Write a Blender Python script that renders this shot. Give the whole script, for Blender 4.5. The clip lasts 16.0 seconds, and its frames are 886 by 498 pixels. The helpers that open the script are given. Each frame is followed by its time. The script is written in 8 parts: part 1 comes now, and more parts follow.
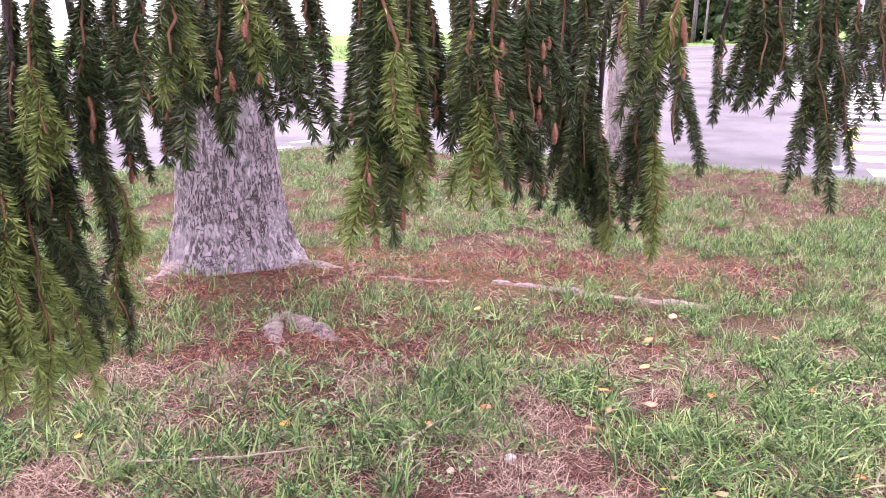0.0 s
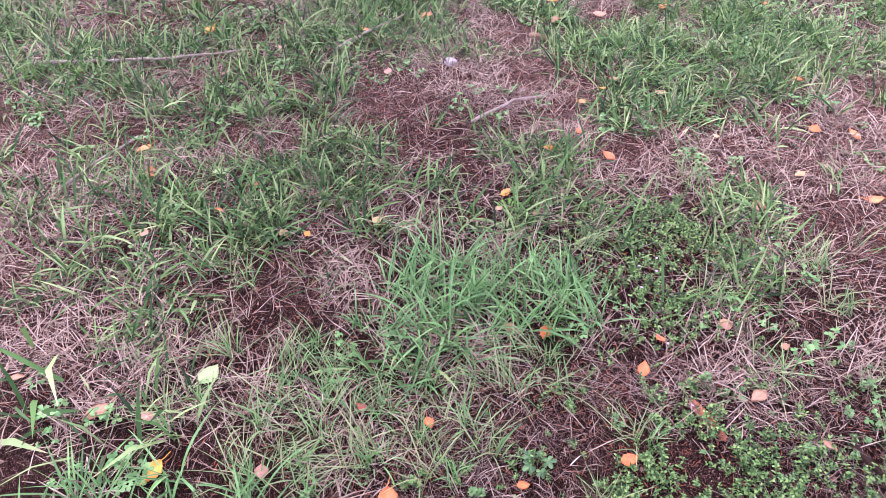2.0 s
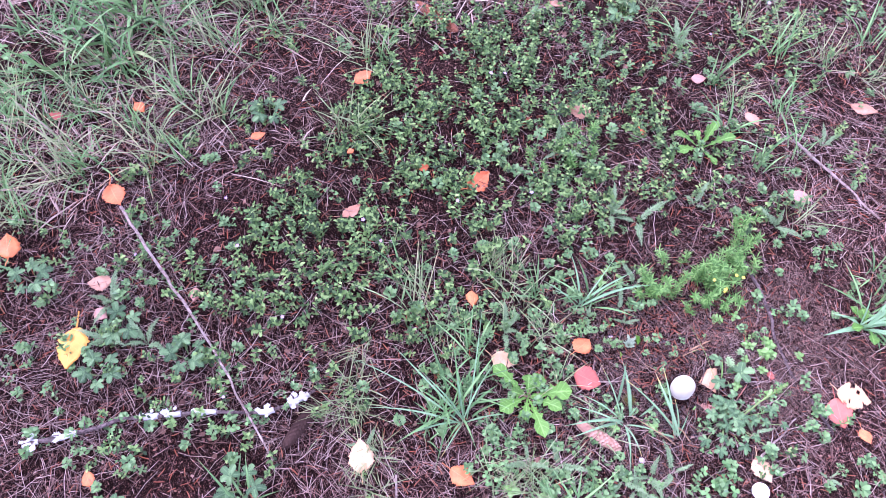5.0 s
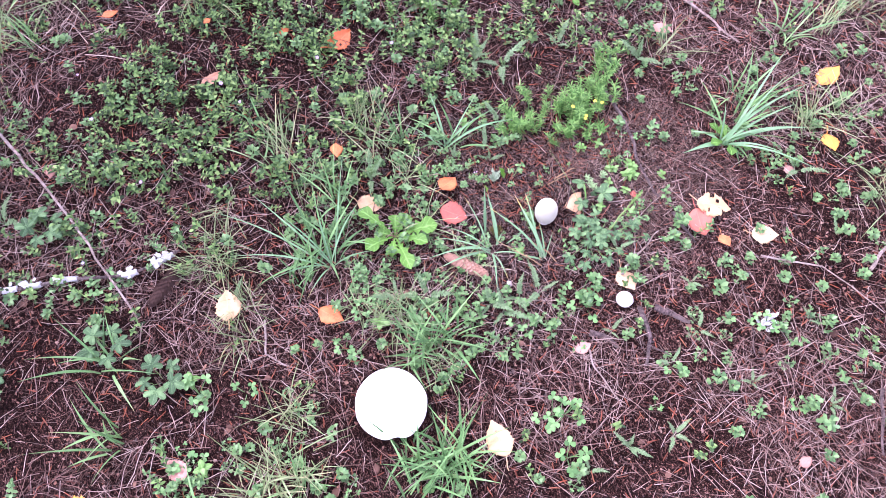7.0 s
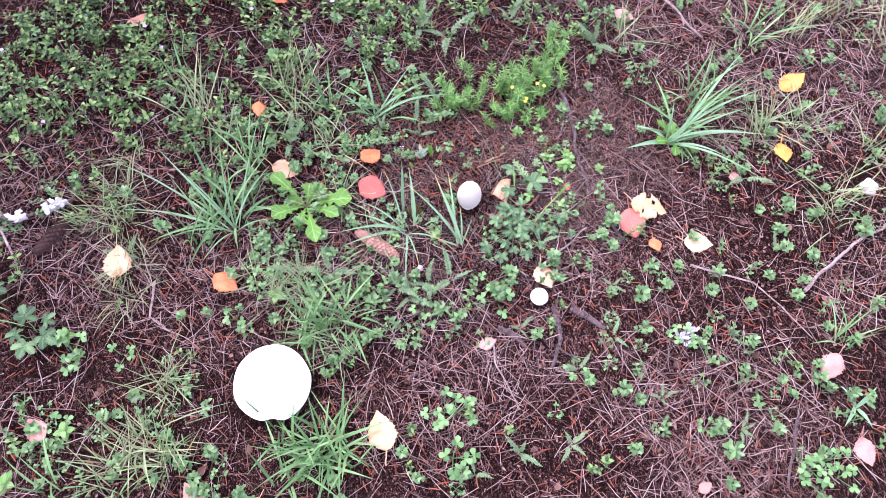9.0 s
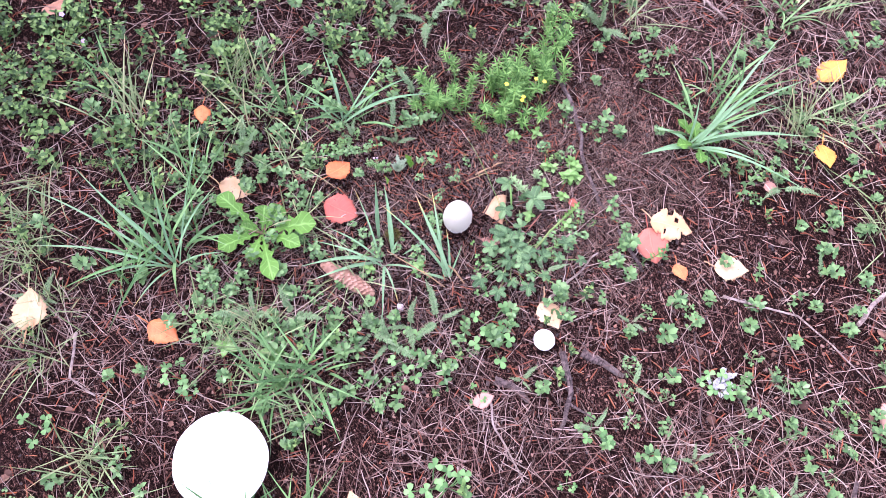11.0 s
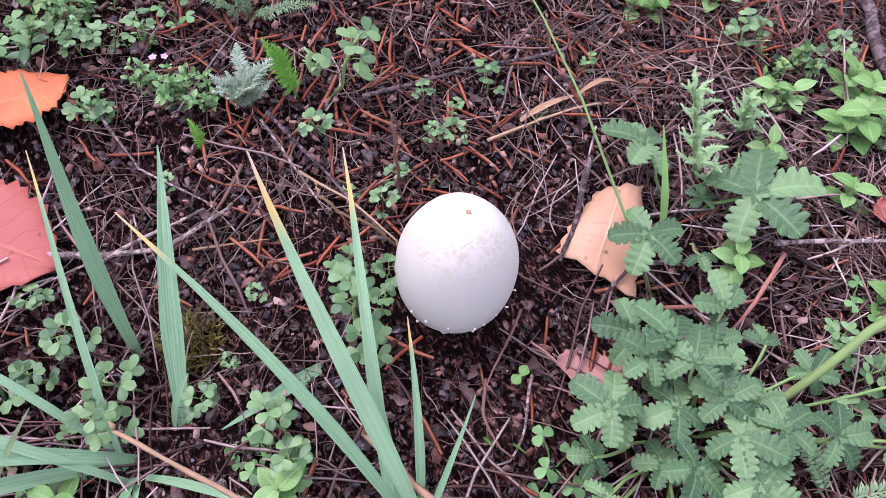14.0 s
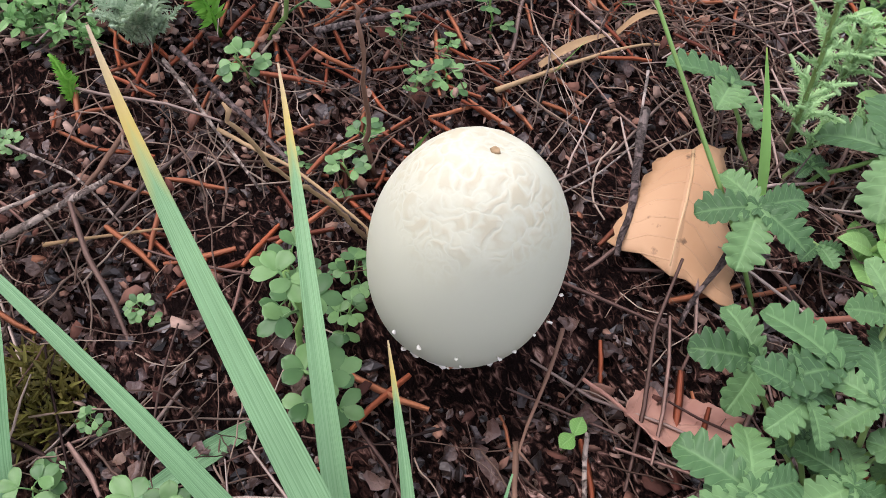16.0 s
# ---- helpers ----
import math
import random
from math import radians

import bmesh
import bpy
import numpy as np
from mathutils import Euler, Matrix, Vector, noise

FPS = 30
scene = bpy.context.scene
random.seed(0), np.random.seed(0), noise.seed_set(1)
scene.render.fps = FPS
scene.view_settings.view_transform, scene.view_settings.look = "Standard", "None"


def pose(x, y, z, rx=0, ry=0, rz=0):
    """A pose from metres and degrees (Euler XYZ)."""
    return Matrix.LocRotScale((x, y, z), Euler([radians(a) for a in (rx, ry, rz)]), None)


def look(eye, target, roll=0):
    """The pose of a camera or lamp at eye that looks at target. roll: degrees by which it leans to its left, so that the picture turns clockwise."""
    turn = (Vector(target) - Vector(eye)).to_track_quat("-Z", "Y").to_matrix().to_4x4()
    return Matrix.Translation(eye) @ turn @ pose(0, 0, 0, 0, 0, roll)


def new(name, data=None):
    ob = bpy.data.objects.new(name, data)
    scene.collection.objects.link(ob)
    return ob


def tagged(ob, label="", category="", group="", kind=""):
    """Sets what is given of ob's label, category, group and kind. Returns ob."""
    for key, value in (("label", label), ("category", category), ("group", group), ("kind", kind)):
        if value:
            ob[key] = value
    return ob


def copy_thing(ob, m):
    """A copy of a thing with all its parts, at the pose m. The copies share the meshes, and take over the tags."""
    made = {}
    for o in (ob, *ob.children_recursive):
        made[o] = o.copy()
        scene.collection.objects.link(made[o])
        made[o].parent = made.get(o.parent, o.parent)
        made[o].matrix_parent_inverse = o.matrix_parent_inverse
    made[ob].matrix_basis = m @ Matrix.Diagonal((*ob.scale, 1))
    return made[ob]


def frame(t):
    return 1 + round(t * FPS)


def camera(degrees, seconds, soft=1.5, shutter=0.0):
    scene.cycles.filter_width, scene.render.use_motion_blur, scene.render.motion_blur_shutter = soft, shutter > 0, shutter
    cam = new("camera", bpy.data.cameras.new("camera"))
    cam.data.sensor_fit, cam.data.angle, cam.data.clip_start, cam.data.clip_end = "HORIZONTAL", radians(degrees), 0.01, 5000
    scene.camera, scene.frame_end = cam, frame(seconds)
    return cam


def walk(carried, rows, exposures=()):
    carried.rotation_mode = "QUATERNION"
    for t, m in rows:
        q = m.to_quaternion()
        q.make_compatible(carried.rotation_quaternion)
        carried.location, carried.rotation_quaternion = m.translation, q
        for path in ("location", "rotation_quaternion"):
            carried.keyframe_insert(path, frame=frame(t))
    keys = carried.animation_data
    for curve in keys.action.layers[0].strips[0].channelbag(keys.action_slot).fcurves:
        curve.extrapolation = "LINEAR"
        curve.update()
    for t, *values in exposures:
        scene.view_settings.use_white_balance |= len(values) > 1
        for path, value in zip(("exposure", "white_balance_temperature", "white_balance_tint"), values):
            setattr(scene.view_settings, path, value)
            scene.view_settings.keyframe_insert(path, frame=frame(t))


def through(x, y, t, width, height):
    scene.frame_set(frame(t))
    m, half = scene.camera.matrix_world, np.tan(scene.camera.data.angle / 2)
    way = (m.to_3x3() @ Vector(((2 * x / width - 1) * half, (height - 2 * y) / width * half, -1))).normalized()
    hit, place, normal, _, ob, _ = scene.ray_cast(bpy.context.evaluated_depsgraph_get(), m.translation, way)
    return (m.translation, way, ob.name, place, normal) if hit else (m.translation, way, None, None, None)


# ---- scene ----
cam = camera(61.9, 16.0, soft=0.85)
PATH = [
    (0, (0.2406, -0.1736, 1.5649), (0.2939, 2.2047, 0.8643), -0.9),
    (0.5, (0.2492, -0.1835, 1.4942), (0.3274, 2.1117, 0.5580), -0.9),
    (1, (0.2505, -0.1897, 1.4136), (0.3584, 1.9716, 0.2021), -0.5),
    (1.5, (0.2592, -0.1810, 1.3318), (0.4080, 1.8216, -0.1240), 0.7),
    (2, (0.2678, -0.1860, 1.2809), (0.4650, 1.6653, -0.3571), 1.7),
    (2.5, (0.2964, -0.1984, 1.2313), (0.5853, 1.4756, -0.5754), 2.9),
    (3, (0.3311, -0.2195, 1.1668), (0.7118, 1.2648, -0.7837), 3.4),
    (3.5, (0.3398, -0.2294, 1.1346), (0.8035, 1.0701, -0.9250), 3.8),
    (4, (0.3732, -0.2443, 1.1048), (0.8668, 0.9573, -1.0081), 1.3),
    (4.5, (0.4067, -0.2641, 1.0788), (0.9213, 0.8692, -1.0664), 0.3),
    (5, (0.4452, -0.3063, 1.0540), (0.9833, 0.7651, -1.1160), -0.0),
    (5.2, (0.4650, -0.3236, 1.0404), (1.0094, 0.7167, -1.1433), 0.1),
    (7.3, (0.4983, -0.5254, 0.9616), (0.9794, 0.1817, -0.8463), 1.4),
    (7.5, (0.5006, -0.5185, 0.9616), (0.9935, 0.1444, -0.8599), 4.0),
    (8, (0.5422, -0.5333, 0.9361), (1.0530, 0.1323, -0.8794), 7.3),
    (8.5, (0.6019, -0.5491, 0.9280), (1.0791, 0.1429, -0.8868), 7.2),
    (8.7, (0.6103, -0.5562, 0.9181), (1.0665, 0.1535, -0.8953), 5.8),
    (10.8, (0.6535, -0.4673, 0.8170), (1.1020, 0.1540, -1.0303), 7.0),
    (11, (0.6837, -0.4412, 0.7814), (1.1452, 0.1841, -1.0614), 8.0),
    (11.5, (0.7417, -0.3727, 0.6580), (1.2092, 0.2744, -1.1758), 7.2),
    (12, (0.7799, -0.3296, 0.5398), (1.2497, 0.3327, -1.2879), 5.7),
    (12.5, (0.8107, -0.2867, 0.3996), (1.2608, 0.4141, -1.4187), 2.9),
    (13, (0.8348, -0.2625, 0.2991), (1.2910, 0.4877, -1.4979), 2.3),
    (13.5, (0.8494, -0.2428, 0.2299), (1.3327, 0.5223, -1.5537), 3.6),
    (14, (0.8547, -0.2294, 0.2008), (1.3737, 0.5524, -1.5654), 5.2),
    (14.5, (0.8583, -0.2180, 0.1742), (1.3990, 0.5608, -1.5868), 6.3),
    (15, (0.8664, -0.2105, 0.1515), (1.4558, 0.5745, -1.5910), 8.0),
    (15.5, (0.8651, -0.2101, 0.1395), (1.4884, 0.6007, -1.5793), 8.3),
    (16, (0.8648, -0.2047, 0.1276), (1.5199, 0.6235, -1.5709), 8.5),
]
walk(cam, [(t, look(eye, target, roll)) for t, eye, target, roll in PATH], [(0, 2.25, 6450, 44), (0.5, 1.99, 6800, 42), (1, 1.98, 7100, 30), (1.5, 1.92, 5850, 37), (2, 1.95, 5680, 43), (2.5, 1.95, 5350, 44), (3.5, 1.95, 5250, 50), (4, 1.85, 5200, 54), (4.5, 1.78, 5200, 54), (5, 2.05, 5200, 56), (7.5, 2.03, 5580, 47), (8.5, 1.9, 5580, 47), (11, 1.92, 5580, 44), (12, 1.78, 5480, 42), (13.5, 1.47, 5560, 46), (14.5, 1.32, 5630, 44), (16, 1.1, 6100, 20)])

# ---- light ----
world = bpy.data.worlds.new("world")
scene.world = world
world.use_nodes = True
wn = world.node_tree
sky = wn.nodes.new("ShaderNodeTexSky")
sky.sky_type = "NISHITA"
sky.sun_disc = False
sky.sun_elevation, sky.sun_rotation = radians(58), radians(-25)
sky.air_density, sky.dust_density, sky.ozone_density = 1.0, 6.0, 0.6
soft_white = wn.nodes.new("ShaderNodeMix")
soft_white.data_type = "RGBA"
soft_white.inputs[0].default_value = 0.6
wn.links.new(sky.outputs[0], soft_white.inputs[6])
soft_white.inputs[7].default_value = (9.0, 9.1, 9.6, 1)
wn.links.new(soft_white.outputs[2], wn.nodes["Background"].inputs[0])
wn.nodes["Background"].inputs[1].default_value = 0.13

sun = new("sun", bpy.data.lights.new("sun", "SUN"))
sun.data.energy, sun.data.angle, sun.data.color = 2.1, radians(26), (1.0, 0.97, 0.93)
sun.matrix_world = look((0, 0, 10), (1.2, -2.4, 5.8))

# ---- small mathematics ----
RNG = np.random.default_rng(11)


def hash2(ix, iy, seed):
    v = np.sin(ix * 127.1 + iy * 311.7 + seed * 74.7) * 43758.5453
    return v - np.floor(v)


def value_noise(x, y, seed=0):
    x, y = np.asarray(x, float), np.asarray(y, float)
    ix, iy = np.floor(x), np.floor(y)
    fx, fy = x - ix, y - iy
    fx, fy = fx * fx * (3 - 2 * fx), fy * fy * (3 - 2 * fy)
    a = hash2(ix, iy, seed) * (1 - fx) + hash2(ix + 1, iy, seed) * fx
    b = hash2(ix, iy + 1, seed) * (1 - fx) + hash2(ix + 1, iy + 1, seed) * fx
    return a * (1 - fy) + b * fy


def fbm(x, y, seed=0, octaves=3):
    total, amp, size = 0, 0.5, 0
    for k in range(octaves):
        total, size = total + amp * value_noise(np.asarray(x) * 2 ** k, np.asarray(y) * 2 ** k, seed + k * 5), size + amp
        amp *= 0.5
    return total / size


def smooth(a, b, x):
    s = np.clip((np.asarray(x, float) - a) / (b - a), 0, 1)
    return s * s * (3 - 2 * s)


EDGE_X = [-40, -12, -6, -3.16, -1.87, -1.1, 0.3, 3.24, 4.26, 4.95, 8, 14, 40]
EDGE_Y = [-24, 1.0, 6.3, 8.85, 10.0, 10.6, 9.75, 8.44, 7.75, 7.15, 4.5, -0.6, -23]


def road_near(x):
    return np.interp(x, EDGE_X, EDGE_Y)


def road_far(x):
    return np.interp(x, [-60, -6, 26, 60], [36, 43, 70, 76])


def height(x, y):
    """Height of the soil."""
    x, y = np.asarray(x, float), np.asarray(y, float)
    z = 0.018 * (fbm(x * 2.2, y * 2.2, 3) - 0.5) + 0.008 * (fbm(x * 14, y * 14, 9) - 0.5)
    z = z + 0.05 * (fbm(x * 0.6, y * 0.6, 21) - 0.5) * smooth(1.5, 3.5, y)
    z = z + 0.05 * np.exp(-((x + 1.15) ** 2 + (y - 4.7) ** 2) / 0.9) * smooth(2.8, 4.0, y)
    under_road = smooth(0.02, 0.35, y - road_near(x)) * (1 - smooth(-0.2, 0.5, y - road_far(x)))
    return z * (1 - under_road) - 0.12 * under_road


# ---- mesh tools ----
class Geo:
    """Vertices, faces and leaf coordinates (across, along, chance) of one mesh to be."""

    def __init__(self):
        self.v, self.c, self.f, self.n = [], [], [], 0

    def add(self, verts, faces, coords=None):
        verts = np.asarray(verts, float).reshape(-1, 3)
        self.v.append(verts)
        self.c.append(np.zeros_like(verts) if coords is None else np.asarray(coords, float).reshape(-1, 3))
        self.f += [tuple(i + self.n for i in q) for q in faces]
        self.n += len(verts)
        return self

    def arrays(self):
        return np.concatenate(self.v), np.concatenate(self.c), self.f

    def join(self, other, m=None):
        v, c, f = other.arrays()
        if m is not None:
            m = np.array(m)
            v = v @ m[:3, :3].T + m[:3, 3]
        return self.add(v, f, c)


def mesh_from(name, v, c, f, material, smooth_shade=True):
    data = bpy.data.meshes.new(name)
    sizes = np.array([len(q) for q in f], np.int32) if not isinstance(f, np.ndarray) else np.full(len(f), f.shape[1], np.int32)
    loops = np.concatenate([np.asarray(q, np.int32) for q in f]) if not isinstance(f, np.ndarray) else f.reshape(-1).astype(np.int32)
    data.vertices.add(len(v))
    data.vertices.foreach_set("co", np.asarray(v, np.float32).reshape(-1))
    data.loops.add(len(loops))
    data.loops.foreach_set("vertex_index", loops)
    data.polygons.add(len(sizes))
    data.polygons.foreach_set("loop_start", np.concatenate([[0], np.cumsum(sizes)[:-1]]).astype(np.int32))
    data.polygons.foreach_set("use_smooth", np.full(len(sizes), smooth_shade, bool))
    data.update(calc_edges=True)
    lc = data.attributes.new("lc", "FLOAT_VECTOR", "POINT")
    lc.data.foreach_set("vector", np.asarray(c, np.float32).reshape(-1))
    data.materials.append(material)
    return data


def thing(name, geo, material, label="", category="", group="", kind="", m=None, smooth_shade=True):
    v, c, f = geo.arrays()
    ob = new(name, mesh_from(name, v, c, f, material, smooth_shade))
    if m is not None:
        ob.matrix_world = m
    return tagged(ob, label, category, group, kind)


def part(name, geo, material, parent, label="", smooth_shade=True):
    ob = thing(name, geo, material, label, smooth_shade=smooth_shade)
    ob.parent = parent
    return ob


def bevel_less(ob, thickness):
    mod = ob.modifiers.new("thickness", "SOLIDIFY")
    mod.thickness, mod.offset = thickness, 0
    return ob


def scatter(name, templates, places, material, label, category, smooth_shade=True):
    """Many small pieces as one mesh of kind stuff. places: rows of x, y, z, turn, tip, lean, size."""
    places = np.asarray(places, float)
    pick = RNG.integers(0, len(templates), len(places))
    vs, cs, fs, start = [], [], [], 0
    for k, t in enumerate(templates):
        v, c, f = t.arrays()
        f = np.array([q if len(q) == 4 else (*q, q[2]) for q in f])
        p = places[pick == k]
        if not len(p):
            continue
        ca, sa, cb, sb, cg, sg = np.cos(p[:, 3]), np.sin(p[:, 3]), np.cos(p[:, 4]), np.sin(p[:, 4]), np.cos(p[:, 5]), np.sin(p[:, 5])
        zero, one = np.zeros(len(p)), np.ones(len(p))
        rz = np.stack([np.stack([ca, -sa, zero], 1), np.stack([sa, ca, zero], 1), np.stack([zero, zero, one], 1)], 1)
        rx = np.stack([np.stack([one, zero, zero], 1), np.stack([zero, cb, -sb], 1), np.stack([zero, sb, cb], 1)], 1)
        ry = np.stack([np.stack([cg, zero, sg], 1), np.stack([zero, one, zero], 1), np.stack([-sg, zero, cg], 1)], 1)
        turn = rz @ rx @ ry * p[:, 6][:, None, None]
        w = np.einsum("nij,mj->nmi", turn, v) + p[:, None, :3]
        cc = np.broadcast_to(c, w.shape).copy()
        cc[:, :, 2] = RNG.random(len(p))[:, None]
        vs.append(w.reshape(-1, 3))
        cs.append(cc.reshape(-1, 3))
        fs.append((f[None] + (start + np.arange(len(p)) * len(v))[:, None, None]).reshape(-1, 4))
        start += len(p) * len(v)
    f = np.concatenate(fs)
    tri = f[:, 2] == f[:, 3]
    faces = f if not tri.any() else [tuple(q) for q in f[~tri].tolist()] + [tuple(q[:3]) for q in f[tri].tolist()]
    ob = new(name, mesh_from(name, np.concatenate(vs), np.concatenate(cs), faces, material, smooth_shade))
    return tagged(ob, label, category, kind="stuff")


def tube(points, radii, sides=8, wobble=0.0, seed=0, cap=True):
    """A round, tapered stem along a line of points."""
    g = Geo()
    pts = [Vector(p) for p in points]
    n = len(pts)
    rr = random.Random(seed)
    rows, coords = [], []
    side = Vector((0, 0, 1))
    for i, p in enumerate(pts):
        d = (pts[min(i + 1, n - 1)] - pts[max(i - 1, 0)]).normalized()
        if abs(d.dot(side)) > 0.95:
            side = Vector((1, 0, 0)) if abs(d.x) < 0.9 else Vector((0, 1, 0))
        a = d.cross(side).normalized()
        b = a.cross(d).normalized()
        side = b
        for s in range(sides):
            w = 2 * math.pi * s / sides
            r = radii[i] * (1 + wobble * (rr.random() - 0.5) * 2)
            rows.append(p + (a * math.cos(w) + b * math.sin(w)) * r)
            coords.append((s / sides * 2 - 1, i / (n - 1), 0))
    faces = [(i * sides + s, i * sides + (s + 1) % sides, (i + 1) * sides + (s + 1) % sides, (i + 1) * sides + s) for i in range(n - 1) for s in range(sides)]
    if cap:
        faces += [tuple(reversed(range(sides))), tuple((n - 1) * sides + s for s in range(sides))]
    return g.add(rows, faces, coords)


def bent_line(a, b, n=9, wobble=0.01, seed=0, sag=0.0):
    rr = random.Random(seed)
    a, b = Vector(a), Vector(b)
    out, off = [], Vector((0, 0, 0))
    for i in range(n):
        t = i / (n - 1)
        if 0 < i < n - 1:
            off = off * 0.7 + Vector((rr.uniform(-1, 1), rr.uniform(-1, 1), rr.uniform(-0.5, 0.5))) * wobble
        out.append(a.lerp(b, t) + off * math.sin(math.pi * min(t, 0.95)) + Vector((0, 0, -sag * math.sin(math.pi * t))))
    return out


def blade(length, width, lift, bend, seg=5, fold=0.25, turn=0.0, out=0.0, twist=0.0, seed=0.5):
    """A grass blade that rises from the origin with the angle lift (radians) and bends over by bend."""
    g = Geo()
    pts = []
    ang = lift
    p = Vector((out, 0, 0))
    step = length / seg
    for i in range(seg + 1):
        t = i / seg
        w = width * 0.5 * (0.75 + 0.5 * t if t < 0.5 else 1.0) * (1 - smooth(0.45, 1.02, t)) ** 0.8 + 0.00012
        roll = twist * t
        across = Vector((math.sin(roll) * -math.sin(ang), math.cos(roll), math.sin(roll) * math.cos(ang)))
        up = Vector((-math.sin(ang), 0, math.cos(ang)))
        pts += [p + across * w + up * fold * w, p.copy(), p - across * w + up * fold * w]
        p = p + Vector((math.cos(ang), 0, math.sin(ang))) * step
        ang -= bend / seg
    coords = [(u, i / seg, seed) for i in range(seg + 1) for u in (1, 0, -1)]
    m = np.array(Matrix.Rotation(turn, 3, "Z"))
    v = np.array(pts) @ m.T
    faces = []
    for i in range(seg):
        a = i * 3
        faces += [(a, a + 1, a + 4, a + 3), (a + 1, a + 2, a + 5, a + 4)]
    return g.add(v, faces, coords)


def tuft(count, length, width, seed, lift=(0.5, 1.4), bend=(0.2, 1.2), seg=4, spread=0.012, fold=0.25):
    """Grass blades from a patch of soil, leaning every way but more to one side."""
    rr = random.Random(seed)
    g = Geo()
    lean = rr.uniform(0, 6.283)
    for i in range(count):
        turn = lean + rr.gauss(0, 0.9) if rr.random() < 0.5 else rr.uniform(0, 6.283)
        b = blade(rr.uniform(*length), rr.uniform(*width), rr.uniform(*lift), rr.uniform(*bend), seg, fold, turn, 0, rr.uniform(-1.4, 1.4), rr.random())
        a, r = rr.uniform(0, 6.283), spread * math.sqrt(rr.random())
        put(g, b, math.cos(a) * r, math.sin(a) * r, -0.001)
    return g


def leaf(length, width, widest=0.45, teeth=0, depth=0.2, fold=0.2, droop=0.5, tip=1.0, steps=8, stalk=0.0, wave=0.0, seed=0.5, base=0.1, across=(1, 0.5, 0, -0.5, -1)):
    """A leaf along +x with a midrib, optional teeth on its rim, folded and drooping."""
    g = Geo()
    n = teeth * 3 if teeth else steps
    verts, coords = [], []
    ang, p = 0.0, Vector((stalk, 0, 0))
    for i in range(n + 1):
        t = i / n
        if t < widest:
            w = math.sin(math.pi / 2 * (base + (1 - base) * t / widest))
        else:
            w = math.cos(math.pi / 2 * ((t - widest) / (1 - widest)) ** tip)
        w = max(w, 0.02) * width / 2
        if teeth:
            w *= 1 + depth * (-1.2, 0.55, 0.9)[i % 3]
        lag = Vector((-0.5 * length / n if (teeth and i % 3 == 2) else 0.0, 0, 0))
        bump = wave * width * math.sin(i * 1.9 + seed * 20)
        up = Vector((-math.sin(ang), 0, math.cos(ang)))
        for u in across:
            pleat = 0.05 * width * (-1, 0.6, 0.8)[i % 3] * abs(u) if teeth else 0.0
            rise = pleat + fold * w * abs(u) + (bump * abs(u) if u else 0) + (0.06 * width if abs(u) == 0.5 else 0)
            verts.append(p + Vector((0, u * w, 0)) + up * rise - lag * abs(u))
            coords.append((u, t, seed))
        p = p + Vector((math.cos(ang), 0, math.sin(ang))) * (length / n)
        ang -= droop / n
    w = len(across)
    faces = [(i * w + k, i * w + k + 1, i * w + k + w + 1, i * w + k + w) for i in range(n) for k in range(w - 1)]
    return g.add(verts, faces, coords)


def put(geo, other, x=0, y=0, z=0, turn=0.0, tip=0.0, lean=0.0, size=1.0):
    m = Matrix.Translation((x, y, z)) @ Euler((lean, tip, turn), "XYZ").to_matrix().to_4x4() @ Matrix.Scale(size, 4)
    return geo.join(other, m)


# ---- materials ----
def material(name, rough=0.6, metal=0.0, spec=0.4):
    m = bpy.data.materials.new(name)
    m.use_nodes = True
    b = m.node_tree.nodes["Principled BSDF"]
    b.inputs["Roughness"].default_value, b.inputs["Metallic"].default_value = rough, metal
    b.inputs["Specular IOR Level"].default_value = spec
    return m, m.node_tree, b


def node(nt, kind, op="", **values):
    n = nt.nodes.new(kind)
    if op:
        n.operation = op
    for key, value in values.items():
        slot = n.inputs[int(key[1:])] if key[0] == "i" and key[1:].isdigit() else n.inputs[key.replace("_", " ")]
        if hasattr(value, "is_linked"):
            nt.links.new(value, slot)
        else:
            slot.default_value = value
    return n


def noise_tex(nt, scale, detail=4.0, rough=0.6, coords=None):
    co = coords or nt.nodes.new("ShaderNodeTexCoord").outputs["Object"]
    return node(nt, "ShaderNodeTexNoise", Vector=co, Scale=scale, Detail=detail, Roughness=rough).outputs["Fac"]


def ramp(nt, fac, stops):
    r = nt.nodes.new("ShaderNodeValToRGB")
    nt.links.new(fac, r.inputs[0])
    while len(r.color_ramp.elements) < len(stops):
        r.color_ramp.elements.new(0.5)
    for e, (at, col) in zip(r.color_ramp.elements, stops):
        e.position, e.color = at, (*col, 1) if len(col) == 3 else col
    return r.outputs[0]


def mix(nt, fac, a, b, kind="MIX"):
    n = nt.nodes.new("ShaderNodeMix")
    n.data_type, n.blend_type = "RGBA", kind
    for slot, value in ((0, fac), (6, a), (7, b)):
        if hasattr(value, "is_linked"):
            nt.links.new(value, n.inputs[slot])
        else:
            n.inputs[slot].default_value = value if slot == 0 else (*value, 1)
    return n.outputs[2]


def calc(nt, op, a, b=0.0, clamp=False):
    n = nt.nodes.new("ShaderNodeMath")
    n.operation, n.use_clamp = op, clamp
    for slot, value in ((0, a), (1, b)):
        if hasattr(value, "is_linked"):
            nt.links.new(value, n.inputs[slot])
        else:
            n.inputs[slot].default_value = value
    return n.outputs[0]


